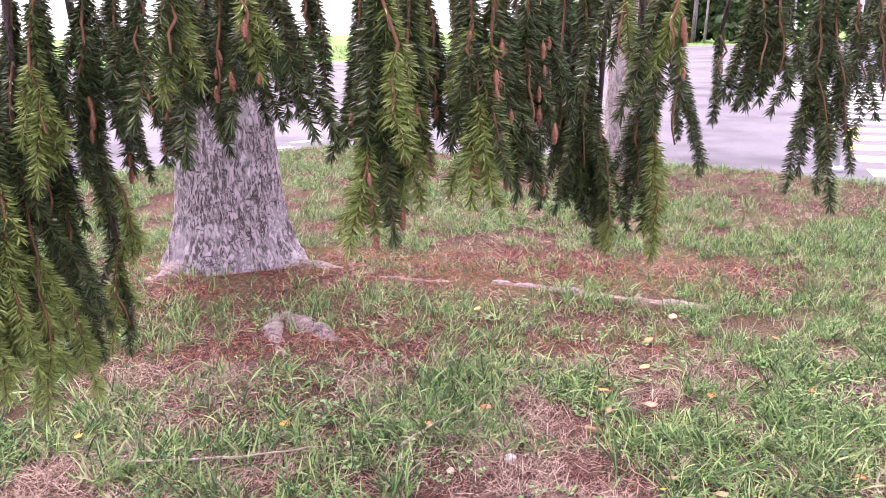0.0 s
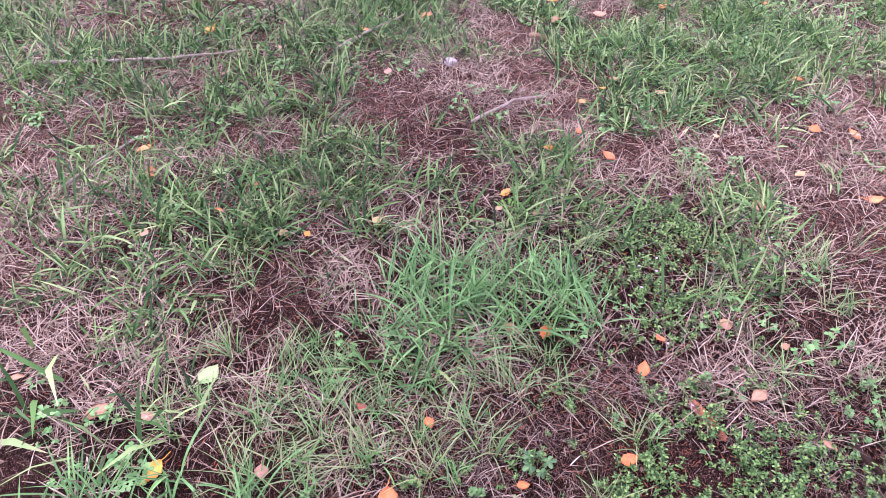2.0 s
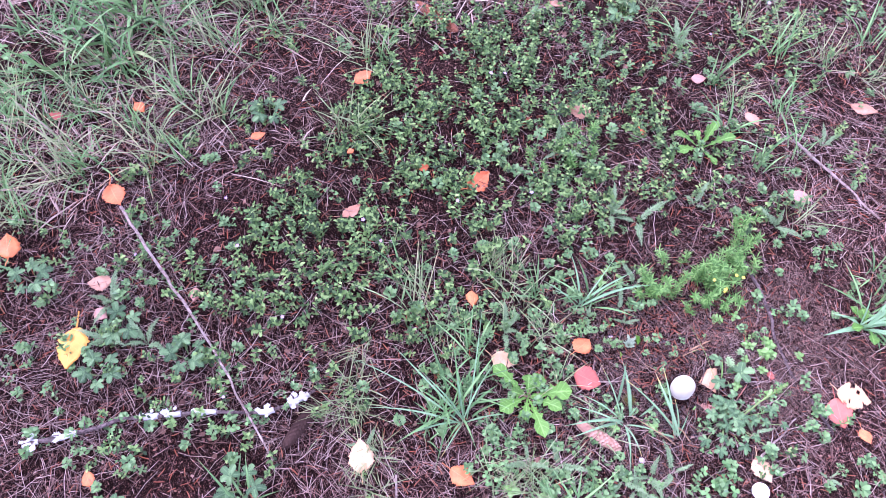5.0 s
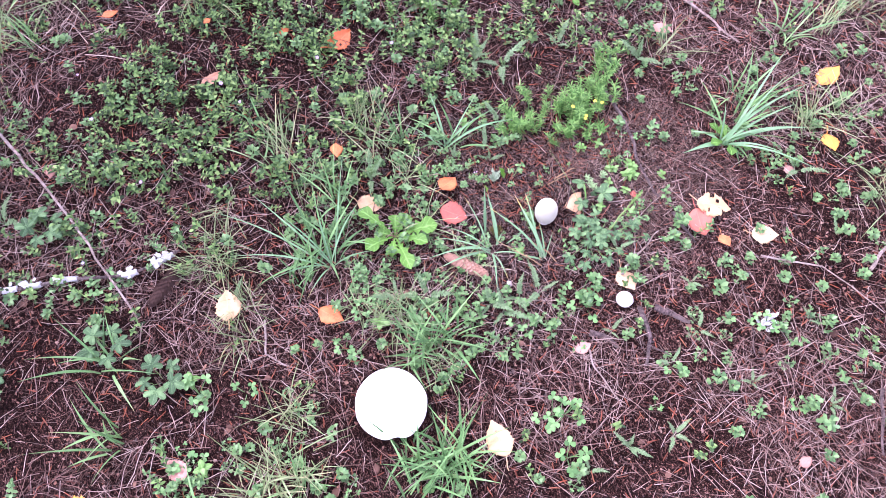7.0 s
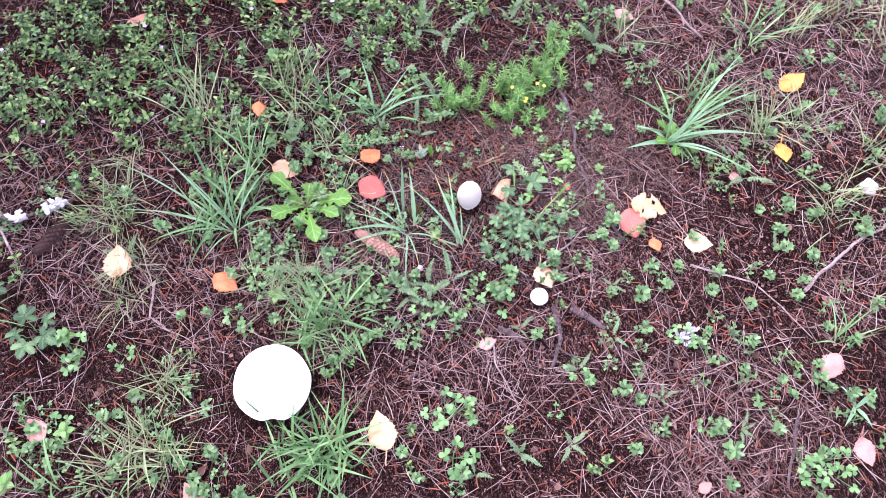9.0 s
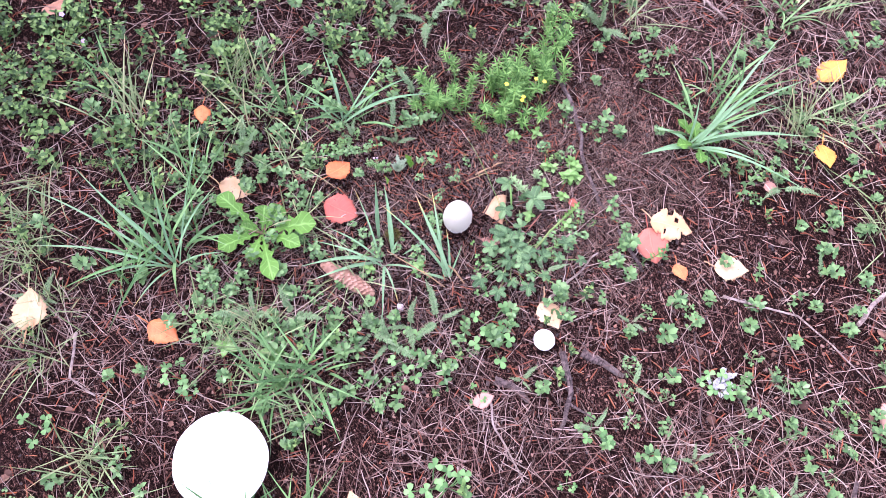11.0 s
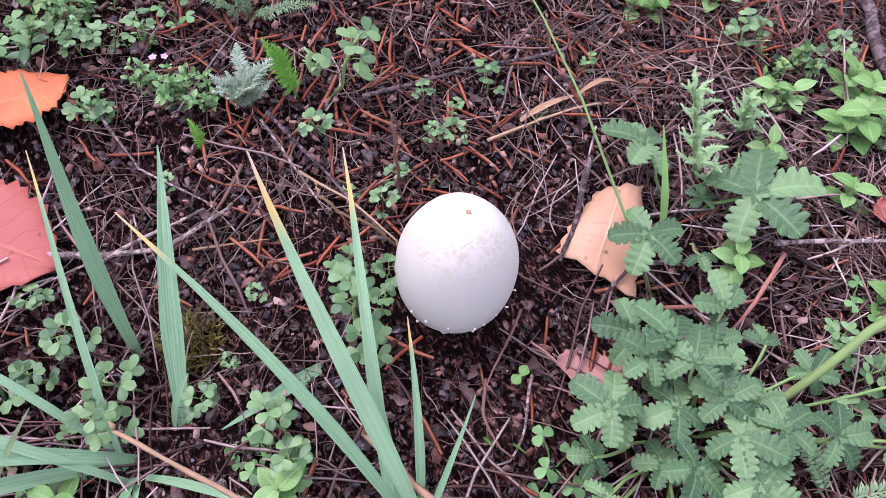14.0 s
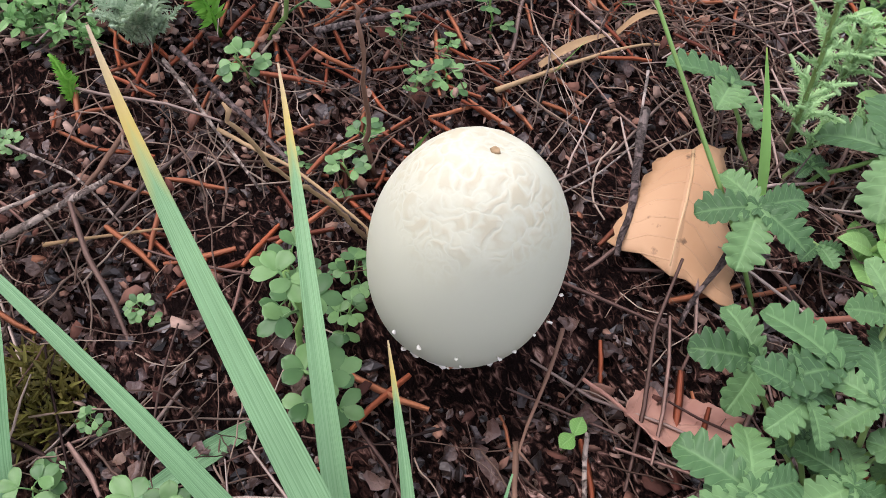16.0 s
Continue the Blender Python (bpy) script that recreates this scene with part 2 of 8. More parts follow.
def bump(nt, bsdf, fac, strength=0.3, distance=0.002):
    n = node(nt, "ShaderNodeBump", Strength=strength, Distance=distance, Height=fac)
    nt.links.new(n.outputs[0], bsdf.inputs["Normal"])


def leaf_coords(nt):
    a = nt.nodes.new("ShaderNodeAttribute")
    a.attribute_name = "lc"
    s = node(nt, "ShaderNodeSeparateXYZ", Vector=a.outputs["Vector"])
    return s.outputs[0], s.outputs[1], s.outputs[2]


def chance(nt):
    """A random number that differs from piece to piece and from thing to thing."""
    g = nt.nodes.new("ShaderNodeNewGeometry").outputs["Random Per Island"]
    o = nt.nodes.new("ShaderNodeObjectInfo").outputs["Random"]
    return calc(nt, "FRACT", calc(nt, "ADD", g, o))


def foliage(name, cols, tip=None, tip_at=0.75, tip_spread=0.5, vein=0.0, ribs=0.0, rough=0.5, through=0.3, spots=None, grain=60.0, band=None):
    """Leaf material: colours picked piece by piece, with paler veins, dry tips and mottling."""
    m, nt, b = material(name, rough, spec=0.22)
    u, v, r = leaf_coords(nt)
    step = 1 / max(len(cols) - 1, 1)
    col = ramp(nt, chance(nt), [(i * step, c) for i, c in enumerate(cols)])
    mott = noise_tex(nt, grain, 3)
    col = mix(nt, calc(nt, "MULTIPLY", mott, 0.55), col, tuple(c * 0.45 for c in cols[0]))
    au = calc(nt, "ABSOLUTE", u)
    if vein:
        mid = calc(nt, "SUBTRACT", 1.0, calc(nt, "MULTIPLY", au, 7.0), True)
        side = calc(nt, "ABSOLUTE", calc(nt, "SINE", calc(nt, "MULTIPLY", calc(nt, "SUBTRACT", v, calc(nt, "MULTIPLY", au, 0.16)), 26.0)))
        side = calc(nt, "MULTIPLY", calc(nt, "GREATER_THAN", calc(nt, "SUBTRACT", 1.0, side), 0.8), 0.5)
        lines = calc(nt, "MAXIMUM", mid, side)
        col = mix(nt, calc(nt, "MULTIPLY", lines, vein), col, tuple(min(1, c * 1.7 + 0.04) for c in cols[-1]))
        bump(nt, b, calc(nt, "SUBTRACT", mott, calc(nt, "MULTIPLY", lines, 0.5)), 0.6, 0.0004)
    if ribs:
        along = node(nt, "ShaderNodeCombineXYZ", X=calc(nt, "MULTIPLY", u, ribs), Y=calc(nt, "MULTIPLY", v, 2.5), Z=calc(nt, "MULTIPLY", r, 37.0)).outputs[0]
        line = node(nt, "ShaderNodeTexNoise", Vector=along, Scale=1.0, Detail=3.0, Roughness=0.7).outputs["Fac"]
        keel = calc(nt, "SUBTRACT", 1.0, calc(nt, "MULTIPLY", au, 9.0), True)
        pale = calc(nt, "MAXIMUM", node(nt, "ShaderNodeMapRange", Value=line, i1=0.44, i2=0.66).outputs[0], calc(nt, "MULTIPLY", keel, 0.6))
        col = mix(nt, calc(nt, "MULTIPLY", pale, 0.24), col, tuple(min(1, c * 1.75 + 0.06) for c in cols[-1]))
        dark = node(nt, "ShaderNodeMapRange", Value=line, i1=0.46, i2=0.3).outputs[0]
        col = mix(nt, calc(nt, "MULTIPLY", dark, 0.32), col, tuple(c * 0.45 for c in cols[0]))
        bump(nt, b, line, 0.3, 0.0003)
    if tip:
        at = calc(nt, "ADD", v, calc(nt, "MULTIPLY", calc(nt, "SUBTRACT", chance(nt), 0.6), tip_spread))
        k = node(nt, "ShaderNodeMapRange", Value=at, i1=tip_at, i2=tip_at + 0.14).outputs[0]
        if band:
            edge = node(nt, "ShaderNodeMapRange", Value=calc(nt, "ADD", at, calc(nt, "MULTIPLY", au, 0.05)), i1=tip_at - 0.08, i2=tip_at + 0.02).outputs[0]
            col = mix(nt, edge, col, band)
        col = mix(nt, k, col, tip)
    if spots:
        k = node(nt, "ShaderNodeMapRange", Value=noise_tex(nt, 90.0, 4), i1=0.58, i2=0.68).outputs[0]
        col = mix(nt, k, col, spots)
    nt.links.new(col, b.inputs["Base Color"])
    if through:
        t = node(nt, "ShaderNodeBsdfTranslucent", Color=col)
        s = nt.nodes.new("ShaderNodeMixShader")
        s.inputs[0].default_value = through
        nt.links.new(b.outputs[0], s.inputs[1])
        nt.links.new(t.outputs[0], s.inputs[2])
        nt.links.new(s.outputs[0], nt.nodes["Material Output"].inputs[0])
    return m


def litter_material(name, cols, rough=0.75, grain=180.0, relief=0.4, spec=0.08):
    m, nt, b = material(name, rough, spec=spec)
    step = 1 / max(len(cols) - 1, 1)
    col = ramp(nt, chance(nt), [(i * step, c) for i, c in enumerate(cols)])
    g = noise_tex(nt, grain, 5)
    col = mix(nt, calc(nt, "MULTIPLY", g, 0.6), col, tuple(c * 0.35 for c in cols[0]))
    nt.links.new(col, b.inputs["Base Color"])
    bump(nt, b, g, relief, 0.001)
    return m


def ground_material():
    m, nt, b = material("soil_and_litter", 0.9, spec=0.03)
    co = nt.nodes.new("ShaderNodeTexCoord").outputs["Object"]
    mid, wide = noise_tex(nt, 14, 5, 0.65, co), noise_tex(nt, 1.3, 4, 0.6, co)
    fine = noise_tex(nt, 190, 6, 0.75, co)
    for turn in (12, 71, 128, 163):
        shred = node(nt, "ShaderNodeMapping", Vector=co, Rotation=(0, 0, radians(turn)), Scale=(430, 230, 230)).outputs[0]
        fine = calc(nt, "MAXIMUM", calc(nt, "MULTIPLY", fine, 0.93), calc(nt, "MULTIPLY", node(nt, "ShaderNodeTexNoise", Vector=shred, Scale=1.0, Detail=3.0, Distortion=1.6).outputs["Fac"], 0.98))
    # Lowest stops: dark soil, pushed near black to paint shade in the litter gaps.
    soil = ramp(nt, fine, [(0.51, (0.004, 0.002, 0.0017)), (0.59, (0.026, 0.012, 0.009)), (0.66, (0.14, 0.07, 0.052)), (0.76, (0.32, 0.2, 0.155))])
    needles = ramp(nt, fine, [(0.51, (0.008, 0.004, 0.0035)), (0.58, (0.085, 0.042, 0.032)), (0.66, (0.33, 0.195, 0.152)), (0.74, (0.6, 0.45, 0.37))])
    y = node(nt, "ShaderNodeSeparateXYZ", Vector=co).outputs[1]
    reach = node(nt, "ShaderNodeVectorMath", op="DISTANCE", i0=co, i1=(0.75, -0.1, 0.0)).outputs["Value"]
    far = node(nt, "ShaderNodeMapRange", Value=reach, i1=1.3, i2=2.9).outputs[0]
    k = calc(nt, "ADD", calc(nt, "MULTIPLY", mid, 0.5), calc(nt, "ADD", calc(nt, "MULTIPLY", wide, 0.5), calc(nt, "MULTIPLY", far, 0.4)))
    k = node(nt, "ShaderNodeMapRange", Value=k, i1=0.5, i2=0.72).outputs[0]
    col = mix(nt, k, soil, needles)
    turf = ramp(nt, mid, [(0.3, (0.03, 0.055, 0.02)), (0.7, (0.08, 0.12, 0.04))])
    g = calc(nt, "MULTIPLY", node(nt, "ShaderNodeMapRange", Value=wide, i1=0.46, i2=0.56).outputs[0], node(nt, "ShaderNodeMapRange", Value=reach, i1=2.2, i2=5.2).outputs[0])
    col = mix(nt, calc(nt, "MULTIPLY", g, 0.35), col, turf)
    verge = node(nt, "ShaderNodeMapRange", Value=y, i1=30.0, i2=34.0).outputs[0]
    col = mix(nt, verge, col, (0.1, 0.19, 0.05))
    nt.links.new(col, b.inputs["Base Color"])
    bump(nt, b, calc(nt, "ADD", fine, calc(nt, "MULTIPLY", mid, 1.5)), 0.9, 0.006)
    return m


def asphalt_material():
    m, nt, b = material("wet_asphalt", 0.85, spec=0.12)
    co = nt.nodes.new("ShaderNodeTexCoord").outputs["Object"]
    grain, wide = noise_tex(nt, 90, 4, 0.7, co), noise_tex(nt, 0.35, 4, 0.6, co)
    col = ramp(nt, grain, [(0.3, (0.05, 0.05, 0.055)), (0.7, (0.11, 0.11, 0.118))])
    col = mix(nt, node(nt, "ShaderNodeMapRange", Value=wide, i1=0.52, i2=0.66).outputs[0], col, (0.05, 0.05, 0.055), "MIX")
    nt.links.new(col, b.inputs["Base Color"])
    nt.links.new(node(nt, "ShaderNodeMapRange", Value=wide, i1=0.35, i2=0.65, i3=0.7, i4=0.95).outputs[0], b.inputs["Roughness"])
    bump(nt, b, grain, 0.3, 0.004)
    return m


def bark_material(name, dark, light, lichen, scale=1.0):
    m, nt, b = material(name, 0.9, spec=0.2)
    co = nt.nodes.new("ShaderNodeTexCoord").outputs["Object"]
    st = node(nt, "ShaderNodeMapping", Vector=co, Scale=(46 * scale, 46 * scale, 13 * scale)).outputs[0]
    ridge = node(nt, "ShaderNodeTexNoise", Vector=st, Scale=1.0, Detail=5.0, Roughness=0.62, Distortion=1.1).outputs["Fac"]
    crack = node(nt, "ShaderNodeMapping", Vector=co, Scale=(16 * scale, 16 * scale, 30 * scale)).outputs[0]
    cross = node(nt, "ShaderNodeTexNoise", Vector=crack, Scale=1.0, Detail=4.0, Roughness=0.6, Distortion=1.5).outputs["Fac"]
    edge = calc(nt, "MULTIPLY", node(nt, "ShaderNodeMapRange", Value=ridge, i1=0.4, i2=0.52).outputs[0], node(nt, "ShaderNodeMapRange", Value=cross, i1=0.34, i2=0.42).outputs[0])
    fine = noise_tex(nt, 70 * scale, 6, 0.7, co)
    col = mix(nt, edge, dark, light)
    col = mix(nt, calc(nt, "MULTIPLY", fine, 0.55), col, tuple(c * 0.5 for c in light))
    k = node(nt, "ShaderNodeMapRange", Value=noise_tex(nt, 5 * scale, 5, 0.6, co), i1=0.5, i2=0.62).outputs[0]
    col = mix(nt, calc(nt, "MULTIPLY", k, 0.55), col, lichen)
    nt.links.new(col, b.inputs["Base Color"])
    bump(nt, b, calc(nt, "ADD", edge, calc(nt, "MULTIPLY", fine, 0.5)), 1.0, 0.012 / scale)
    return m


M_GROUND, M_ROAD = ground_material(), asphalt_material()
M_BARK = bark_material("spruce_bark", (0.03, 0.024, 0.024), (0.3, 0.262, 0.262), (0.36, 0.325, 0.33))
M_ROOT = bark_material("weathered_root_wood", (0.05, 0.036, 0.032), (0.21, 0.16, 0.148), (0.28, 0.235, 0.225), 1.6)
M_PALEBARK = bark_material("pale_bark", (0.15, 0.12, 0.11), (0.36, 0.31, 0.29), (0.42, 0.39, 0.36), 0.8)
M_GRASS = foliage("grass_blade", [(0.09, 0.15, 0.045), (0.17, 0.26, 0.1), (0.25, 0.36, 0.16), (0.34, 0.35, 0.17)], tip=(0.46, 0.36, 0.19), tip_at=0.9, ribs=5.0)
M_WIDE = foliage("broad_grass_blade", [(0.12, 0.25, 0.11), (0.2, 0.36, 0.17)], tip=(0.5, 0.4, 0.22), tip_at=1.05, ribs=14.0, rough=0.42)
M_STRAW = litter_material("dry_grass", [(0.05, 0.03, 0.024), (0.28, 0.2, 0.15), (0.5, 0.4, 0.31), (0.11, 0.066, 0.05), (0.38, 0.285, 0.215)])
M_NEEDLE = litter_material("fallen_needle", [(0.12, 0.03, 0.016), (0.36, 0.1, 0.042), (0.09, 0.03, 0.02), (0.4, 0.15, 0.07), (0.24, 0.075, 0.04)], 0.5)
M_FIBRE = litter_material("dead_stem", [(0.03, 0.017, 0.014), (0.15, 0.088, 0.07), (0.52, 0.4, 0.33), (0.06, 0.03, 0.024), (0.3, 0.19, 0.15), (0.035, 0.02, 0.016), (0.62, 0.5, 0.42), (0.2, 0.09, 0.065)])
M_CRUMB = litter_material("soil_crumb", [(0.006, 0.004, 0.0035), (0.02, 0.012, 0.009), (0.05, 0.028, 0.02), (0.085, 0.045, 0.032), (0.03, 0.017, 0.013)], 0.42, spec=0.5)
M_THYME = foliage("thyme_leaf", [(0.012, 0.032, 0.01), (0.04, 0.095, 0.026), (0.1, 0.2, 0.05), (0.17, 0.31, 0.08), (0.31, 0.46, 0.14)], vein=0.05, through=0.2)
M_CLOVER = foliage("clover_leaf", [(0.065, 0.16, 0.045), (0.12, 0.265, 0.075), (0.2, 0.37, 0.125)], through=0.25)
M_OVAL = foliage("marjoram_leaf", [(0.09, 0.21, 0.04), (0.15, 0.31, 0.07), (0.23, 0.4, 0.13)], vein=0.25, through=0.3, grain=120)
M_YARROW = foliage("yarrow_leaf", [(0.12, 0.22, 0.09), (0.2, 0.33, 0.14), (0.27, 0.38, 0.2)], through=0.25)
M_CINQ = foliage("cinquefoil_leaf", [(0.032, 0.078, 0.027), (0.072, 0.155, 0.054), (0.16, 0.285, 0.105)], vein=0.2, through=0.2, grain=160)
M_DANDELION = foliage("dandelion_leaf", [(0.07, 0.18, 0.025), (0.12, 0.28, 0.04)], vein=0.5, through=0.3)
M_SPURGE = foliage("bedstraw_leaf", [(0.05, 0.14, 0.025), (0.12, 0.28, 0.055), (0.24, 0.45, 0.11)], tip=(0.35, 0.42, 0.08), tip_at=1.05)
M_STEM = foliage("green_stem", [(0.13, 0.24, 0.06), (0.2, 0.28, 0.09)], through=0.0)
M_TWIG = bark_material("twig_bark", (0.035, 0.025, 0.022), (0.13, 0.095, 0.085), (0.17, 0.14, 0.12), 6.0)
M_PALETWIG = bark_material("pale_twig_bark", (0.14, 0.1, 0.08), (0.34, 0.27, 0.22), (0.4, 0.34, 0.3), 6.0)

# ---- ground, road and distance ----
def spaced(stops):
    """Grid lines: rows of (from, to, step)."""
    out = []
    for a, b, step in stops:
        n = max(1, round((b - a) / step))
        out += [a + (b - a) * i / n for i in range(n)]
    return np.array(out + [stops[-1][1]])


def build_ground():
    far = [(-400, -100, 50), (-100, -30, 10), (-30, -6, 1.5), (-6, -1.5, 0.12)]
    xs = spaced(far + [(-1.5, 0.35, 0.035), (0.35, 1.5, 0.0085), (1.5, 3.0, 0.035), (3, 9, 0.15), (9, 40, 2), (40, 120, 10), (120, 400, 50)])
    ys = spaced([(-300, -30, 40), (-30, -4, 2), (-4, -0.8, 0.1), (-0.8, 0.35, 0.0085), (0.35, 2.2, 0.025), (2.2, 5, 0.05), (5, 12, 0.12), (12, 90, 3), (90, 500, 40)])
    x, y = np.meshgrid(xs, ys)
    z = height(x, y)
    close = (1 - smooth(0.3, 1.2, np.hypot(x - 0.9, y + 0.15)))
    z = z + close * (0.0075 * (fbm(x * 60, y * 60, 31) - 0.5) + 0.004 * (fbm(x * 160, y * 160, 37, 2) - 0.5))
    v = np.stack([x, y, z], -1).reshape(-1, 3)
    n, w = len(ys), len(xs)
    i = (np.arange(n - 1)[:, None] * w + np.arange(w - 1)[None]).reshape(-1)
    f = np.stack([i, i + 1, i + w + 1, i + w], 1)
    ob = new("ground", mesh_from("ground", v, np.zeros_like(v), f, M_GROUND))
    return tagged(ob, "dark soil with needle litter, running into a lawn", "ground", kind="structure")


def build_road():
    xs = spaced([(-60, -12, 4), (-12, 14, 0.3), (14, 60, 4)])
    g = Geo()
    v, c = [], []
    for x in xs:
        a, b = float(road_near(x)), float(road_far(x))
        a += 0.06 * (float(fbm(x * 2.0, 0.0, 5)) - 0.5)
        for k in range(7):
            v.append((x, a + (b - a) * k / 6, -0.045))
            c.append((0, k / 6, 0))
    n = len(xs)
    f = [(i * 7 + k, (i + 1) * 7 + k, (i + 1) * 7 + k + 1, i * 7 + k + 1) for i in range(n - 1) for k in range(6)]
    g.add(v, f, c)
    return thing("road", g, M_ROAD, "wet grey asphalt road beyond the lawn", "road", kind="structure")


ground = build_ground()
road = build_road()

M_WHITE = litter_material("worn_white_road_paint", [(0.72, 0.72, 0.7), (0.8, 0.8, 0.78)], 0.6, 25.0, 0.1)
M_YELLOW = litter_material("worn_yellow_road_paint", [(0.72, 0.6, 0.16), (0.78, 0.66, 0.2)], 0.6, 25.0, 0.1)


def bar(name, x, y, z, along, length, width, mat, label, group):
    """A painted road bar, 4 mm thick, along the angle given in degrees."""
    g = Geo()
    v = [(sx * length / 2, sy * width / 2, sz * 0.004) for sz in (0, 1) for sx, sy in ((-1, -1), (1, -1), (1, 1), (-1, 1))]
    g.add(v, [(4, 5, 6, 7), (0, 1, 5, 4), (1, 2, 6, 5), (2, 3, 7, 6), (3, 0, 4, 7)])
    return thing(name, g, mat, label, "road marking", group, m=pose(x, y, z, 0, 0, along), smooth_shade=False)


for x, y in ((-1.94, 10.69), (-1.6, 11.4), (-1.28, 12.4), (-0.65, 13.04), (0.1, 13.9)):
    bar("road_dash", x, y, -0.043, 38, 0.52, 0.13, M_WHITE, "white painted dash on the wet road", "dashes along the kerb line")
for k in range(16):
    s = k * 1.0
    bar("crossing_stripe", 5.05 + 0.375 * s + 1.7, 7.9 + 0.927 * s - 0.55, -0.043, -22, 3.2, 0.5, M_YELLOW if k < 5 else M_WHITE, "%s stripe of a pedestrian crossing" % ("yellow painted" if k < 5 else "white painted"), "stripes of the crossing")

M_METAL = litter_material("galvanised_steel", [(0.4, 0.41, 0.42), (0.5, 0.51, 0.52)], 0.45, 40.0, 0.1)


def sign_post(x, y):
    root = tagged(new("street_post"), "slim grey steel post beside the crossing", "post")
    part("pole", tube([(0, 0, -0.05), (0.02, 0, 1.2), (0.05, 0, 3.0)], [0.035, 0.035, 0.033], 14), M_METAL, root)
    part("foot_plate", tube([(0, 0, -0.05), (0, 0, 0.0), (0, 0, 0.02)], [0.09, 0.09, 0.06], 14), M_METAL, root)
    root.matrix_world = pose(x, y, 0)
    return root


sign_post(4.95, 8.1)


def guard_rail():
    root = tagged(new("guard_rail"), "grey steel guard rail on posts beyond the road", "guard rail")
    for z in (0.45, 0.75):
        part("rail", tube([(0, 0, z), (8, 0, z), (16, 0, z)], [0.09, 0.09, 0.09], 8), M_METAL, root)
    for k in range(9):
        part("post", tube([(k * 2.0, 0.08, -0.1), (k * 2.0, 0.08, 0.4), (k * 2.0, 0.08, 0.85)], [0.05, 0.05, 0.05], 6), M_METAL, root)
    root.matrix_world = pose(12.6, 23.5, -0.05, 0, 0, -20)


guard_rail()


# far woods over the road
M_WOODS = foliage("far_foliage", [(0.02, 0.045, 0.015), (0.045, 0.09, 0.025), (0.08, 0.13, 0.04)], through=0.25, grain=1.5)


def far_woods():
    cards = []
    for k in range(3):
        g = Geo()
        rr = random.Random(40 + k)
        for j in range(7):
            put(g, leaf(0.65, 0.5, fold=0.2, droop=0.4, steps=3, across=(1, 0, -1), seed=rr.random()), rr.uniform(-0.4, 0.4), rr.uniform(-0.4, 0.4), rr.uniform(-0.3, 0.3), rr.uniform(0, 6.28), rr.uniform(-1, 1), rr.uniform(-1, 1))
        cards.append(g)
    rows = []
    for k in range(34):
        cx, cy = RNG.uniform(12, 62), RNG.uniform(78, 98)
        tall, wide = RNG.uniform(6, 13), RNG.uniform(1.8, 3.4)
        for j in range(95):
            h = RNG.random() ** 0.8
            rad = wide * (1 - 0.75 * h) * RNG.uniform(0.4, 1.05)
            a = RNG.uniform(0, 6.28)
            rows.append((cx + rad * math.cos(a), cy + rad * math.sin(a), 0.3 + h * tall, RNG.uniform(0, 6.28), RNG.normal(0, 0.5), RNG.normal(0, 0.5), RNG.uniform(0.8, 1.6)))
    scatter("woods", cards, rows, M_WOODS, "dark green woods beyond the far verge", "woods")
    for k in range(16):
        x, y = RNG.uniform(14, 50), RNG.uniform(77, 84)
        t = tagged(new("tree_trunk"), "thin dark trunk at the edge of the woods", "tree trunk", "trunks at the wood edge")
        part("trunk", tube([(0, 0, -0.2), (0.1, 0, 3), (0.2, 0.1, 8)], [0.16, 0.13, 0.08], 8), M_BARK, t)
        t.matrix_world = pose(x, y, 0)


far_woods()


# ---- the old spruce ----
def spruce_trunk():
    """A flared trunk with plated bark, about 5 m of it."""
    g = Geo()
    ring, rows = 210, 230
    v, c = [], []
    for j in range(rows + 1):
        z = -0.15 + 5.0 * (j / rows) ** 1.35
        for s in range(ring):
            a = 2 * math.pi * s / ring
            flare = math.exp(-max(z, -0.05) / 0.2)
            lobes = 0.5 + 0.5 * math.cos(3 * a + 0.9) * 0.6 + 0.22 * math.cos(5 * a + 2.0)
            r = 0.315 - 0.018 * z + 0.085 * math.exp(-max(z, 0) / 0.55) + flare * (0.05 + 0.12 * lobes)
            q = Vector((math.cos(a) * 9.0, math.sin(a) * 9.0, z * 7.0 + 0.8 * noise.noise(Vector((a * 5, z * 9, 0)))))
            d, _ = noise.voronoi(q * 1.0)
            plate = min((d[1] - d[0]) * 2.2, 1.0)
            d2, _ = noise.voronoi(q * 2.3 + Vector((5, 2, 1)))
            r += 0.013 * plate + 0.009 * min((d2[1] - d2[0]) * 2, 1) + 0.012 * noise.noise(q * 0.6) + 0.006 * noise.noise(q * 4)
            v.append((math.cos(a) * r + 0.012 * z, math.sin(a) * r, z))
            c.append((s / ring * 2 - 1, j / rows, 0))
    f = [(j * ring + s, j * ring + (s + 1) % ring, (j + 1) * ring + (s + 1) % ring, (j + 1) * ring + s) for j in range(rows) for s in range(ring)]
    return g.add(v, f, c)


SPRUCE = (-1.13, 4.92)
spruce = tagged(new("spruce_tree"), "old spruce with grey plated bark and hanging boughs", "tree")
spruce.location = (*SPRUCE, 0.0)


def in_spruce(p):
    return (p[0] - SPRUCE[0], p[1] - SPRUCE[1], p[2])


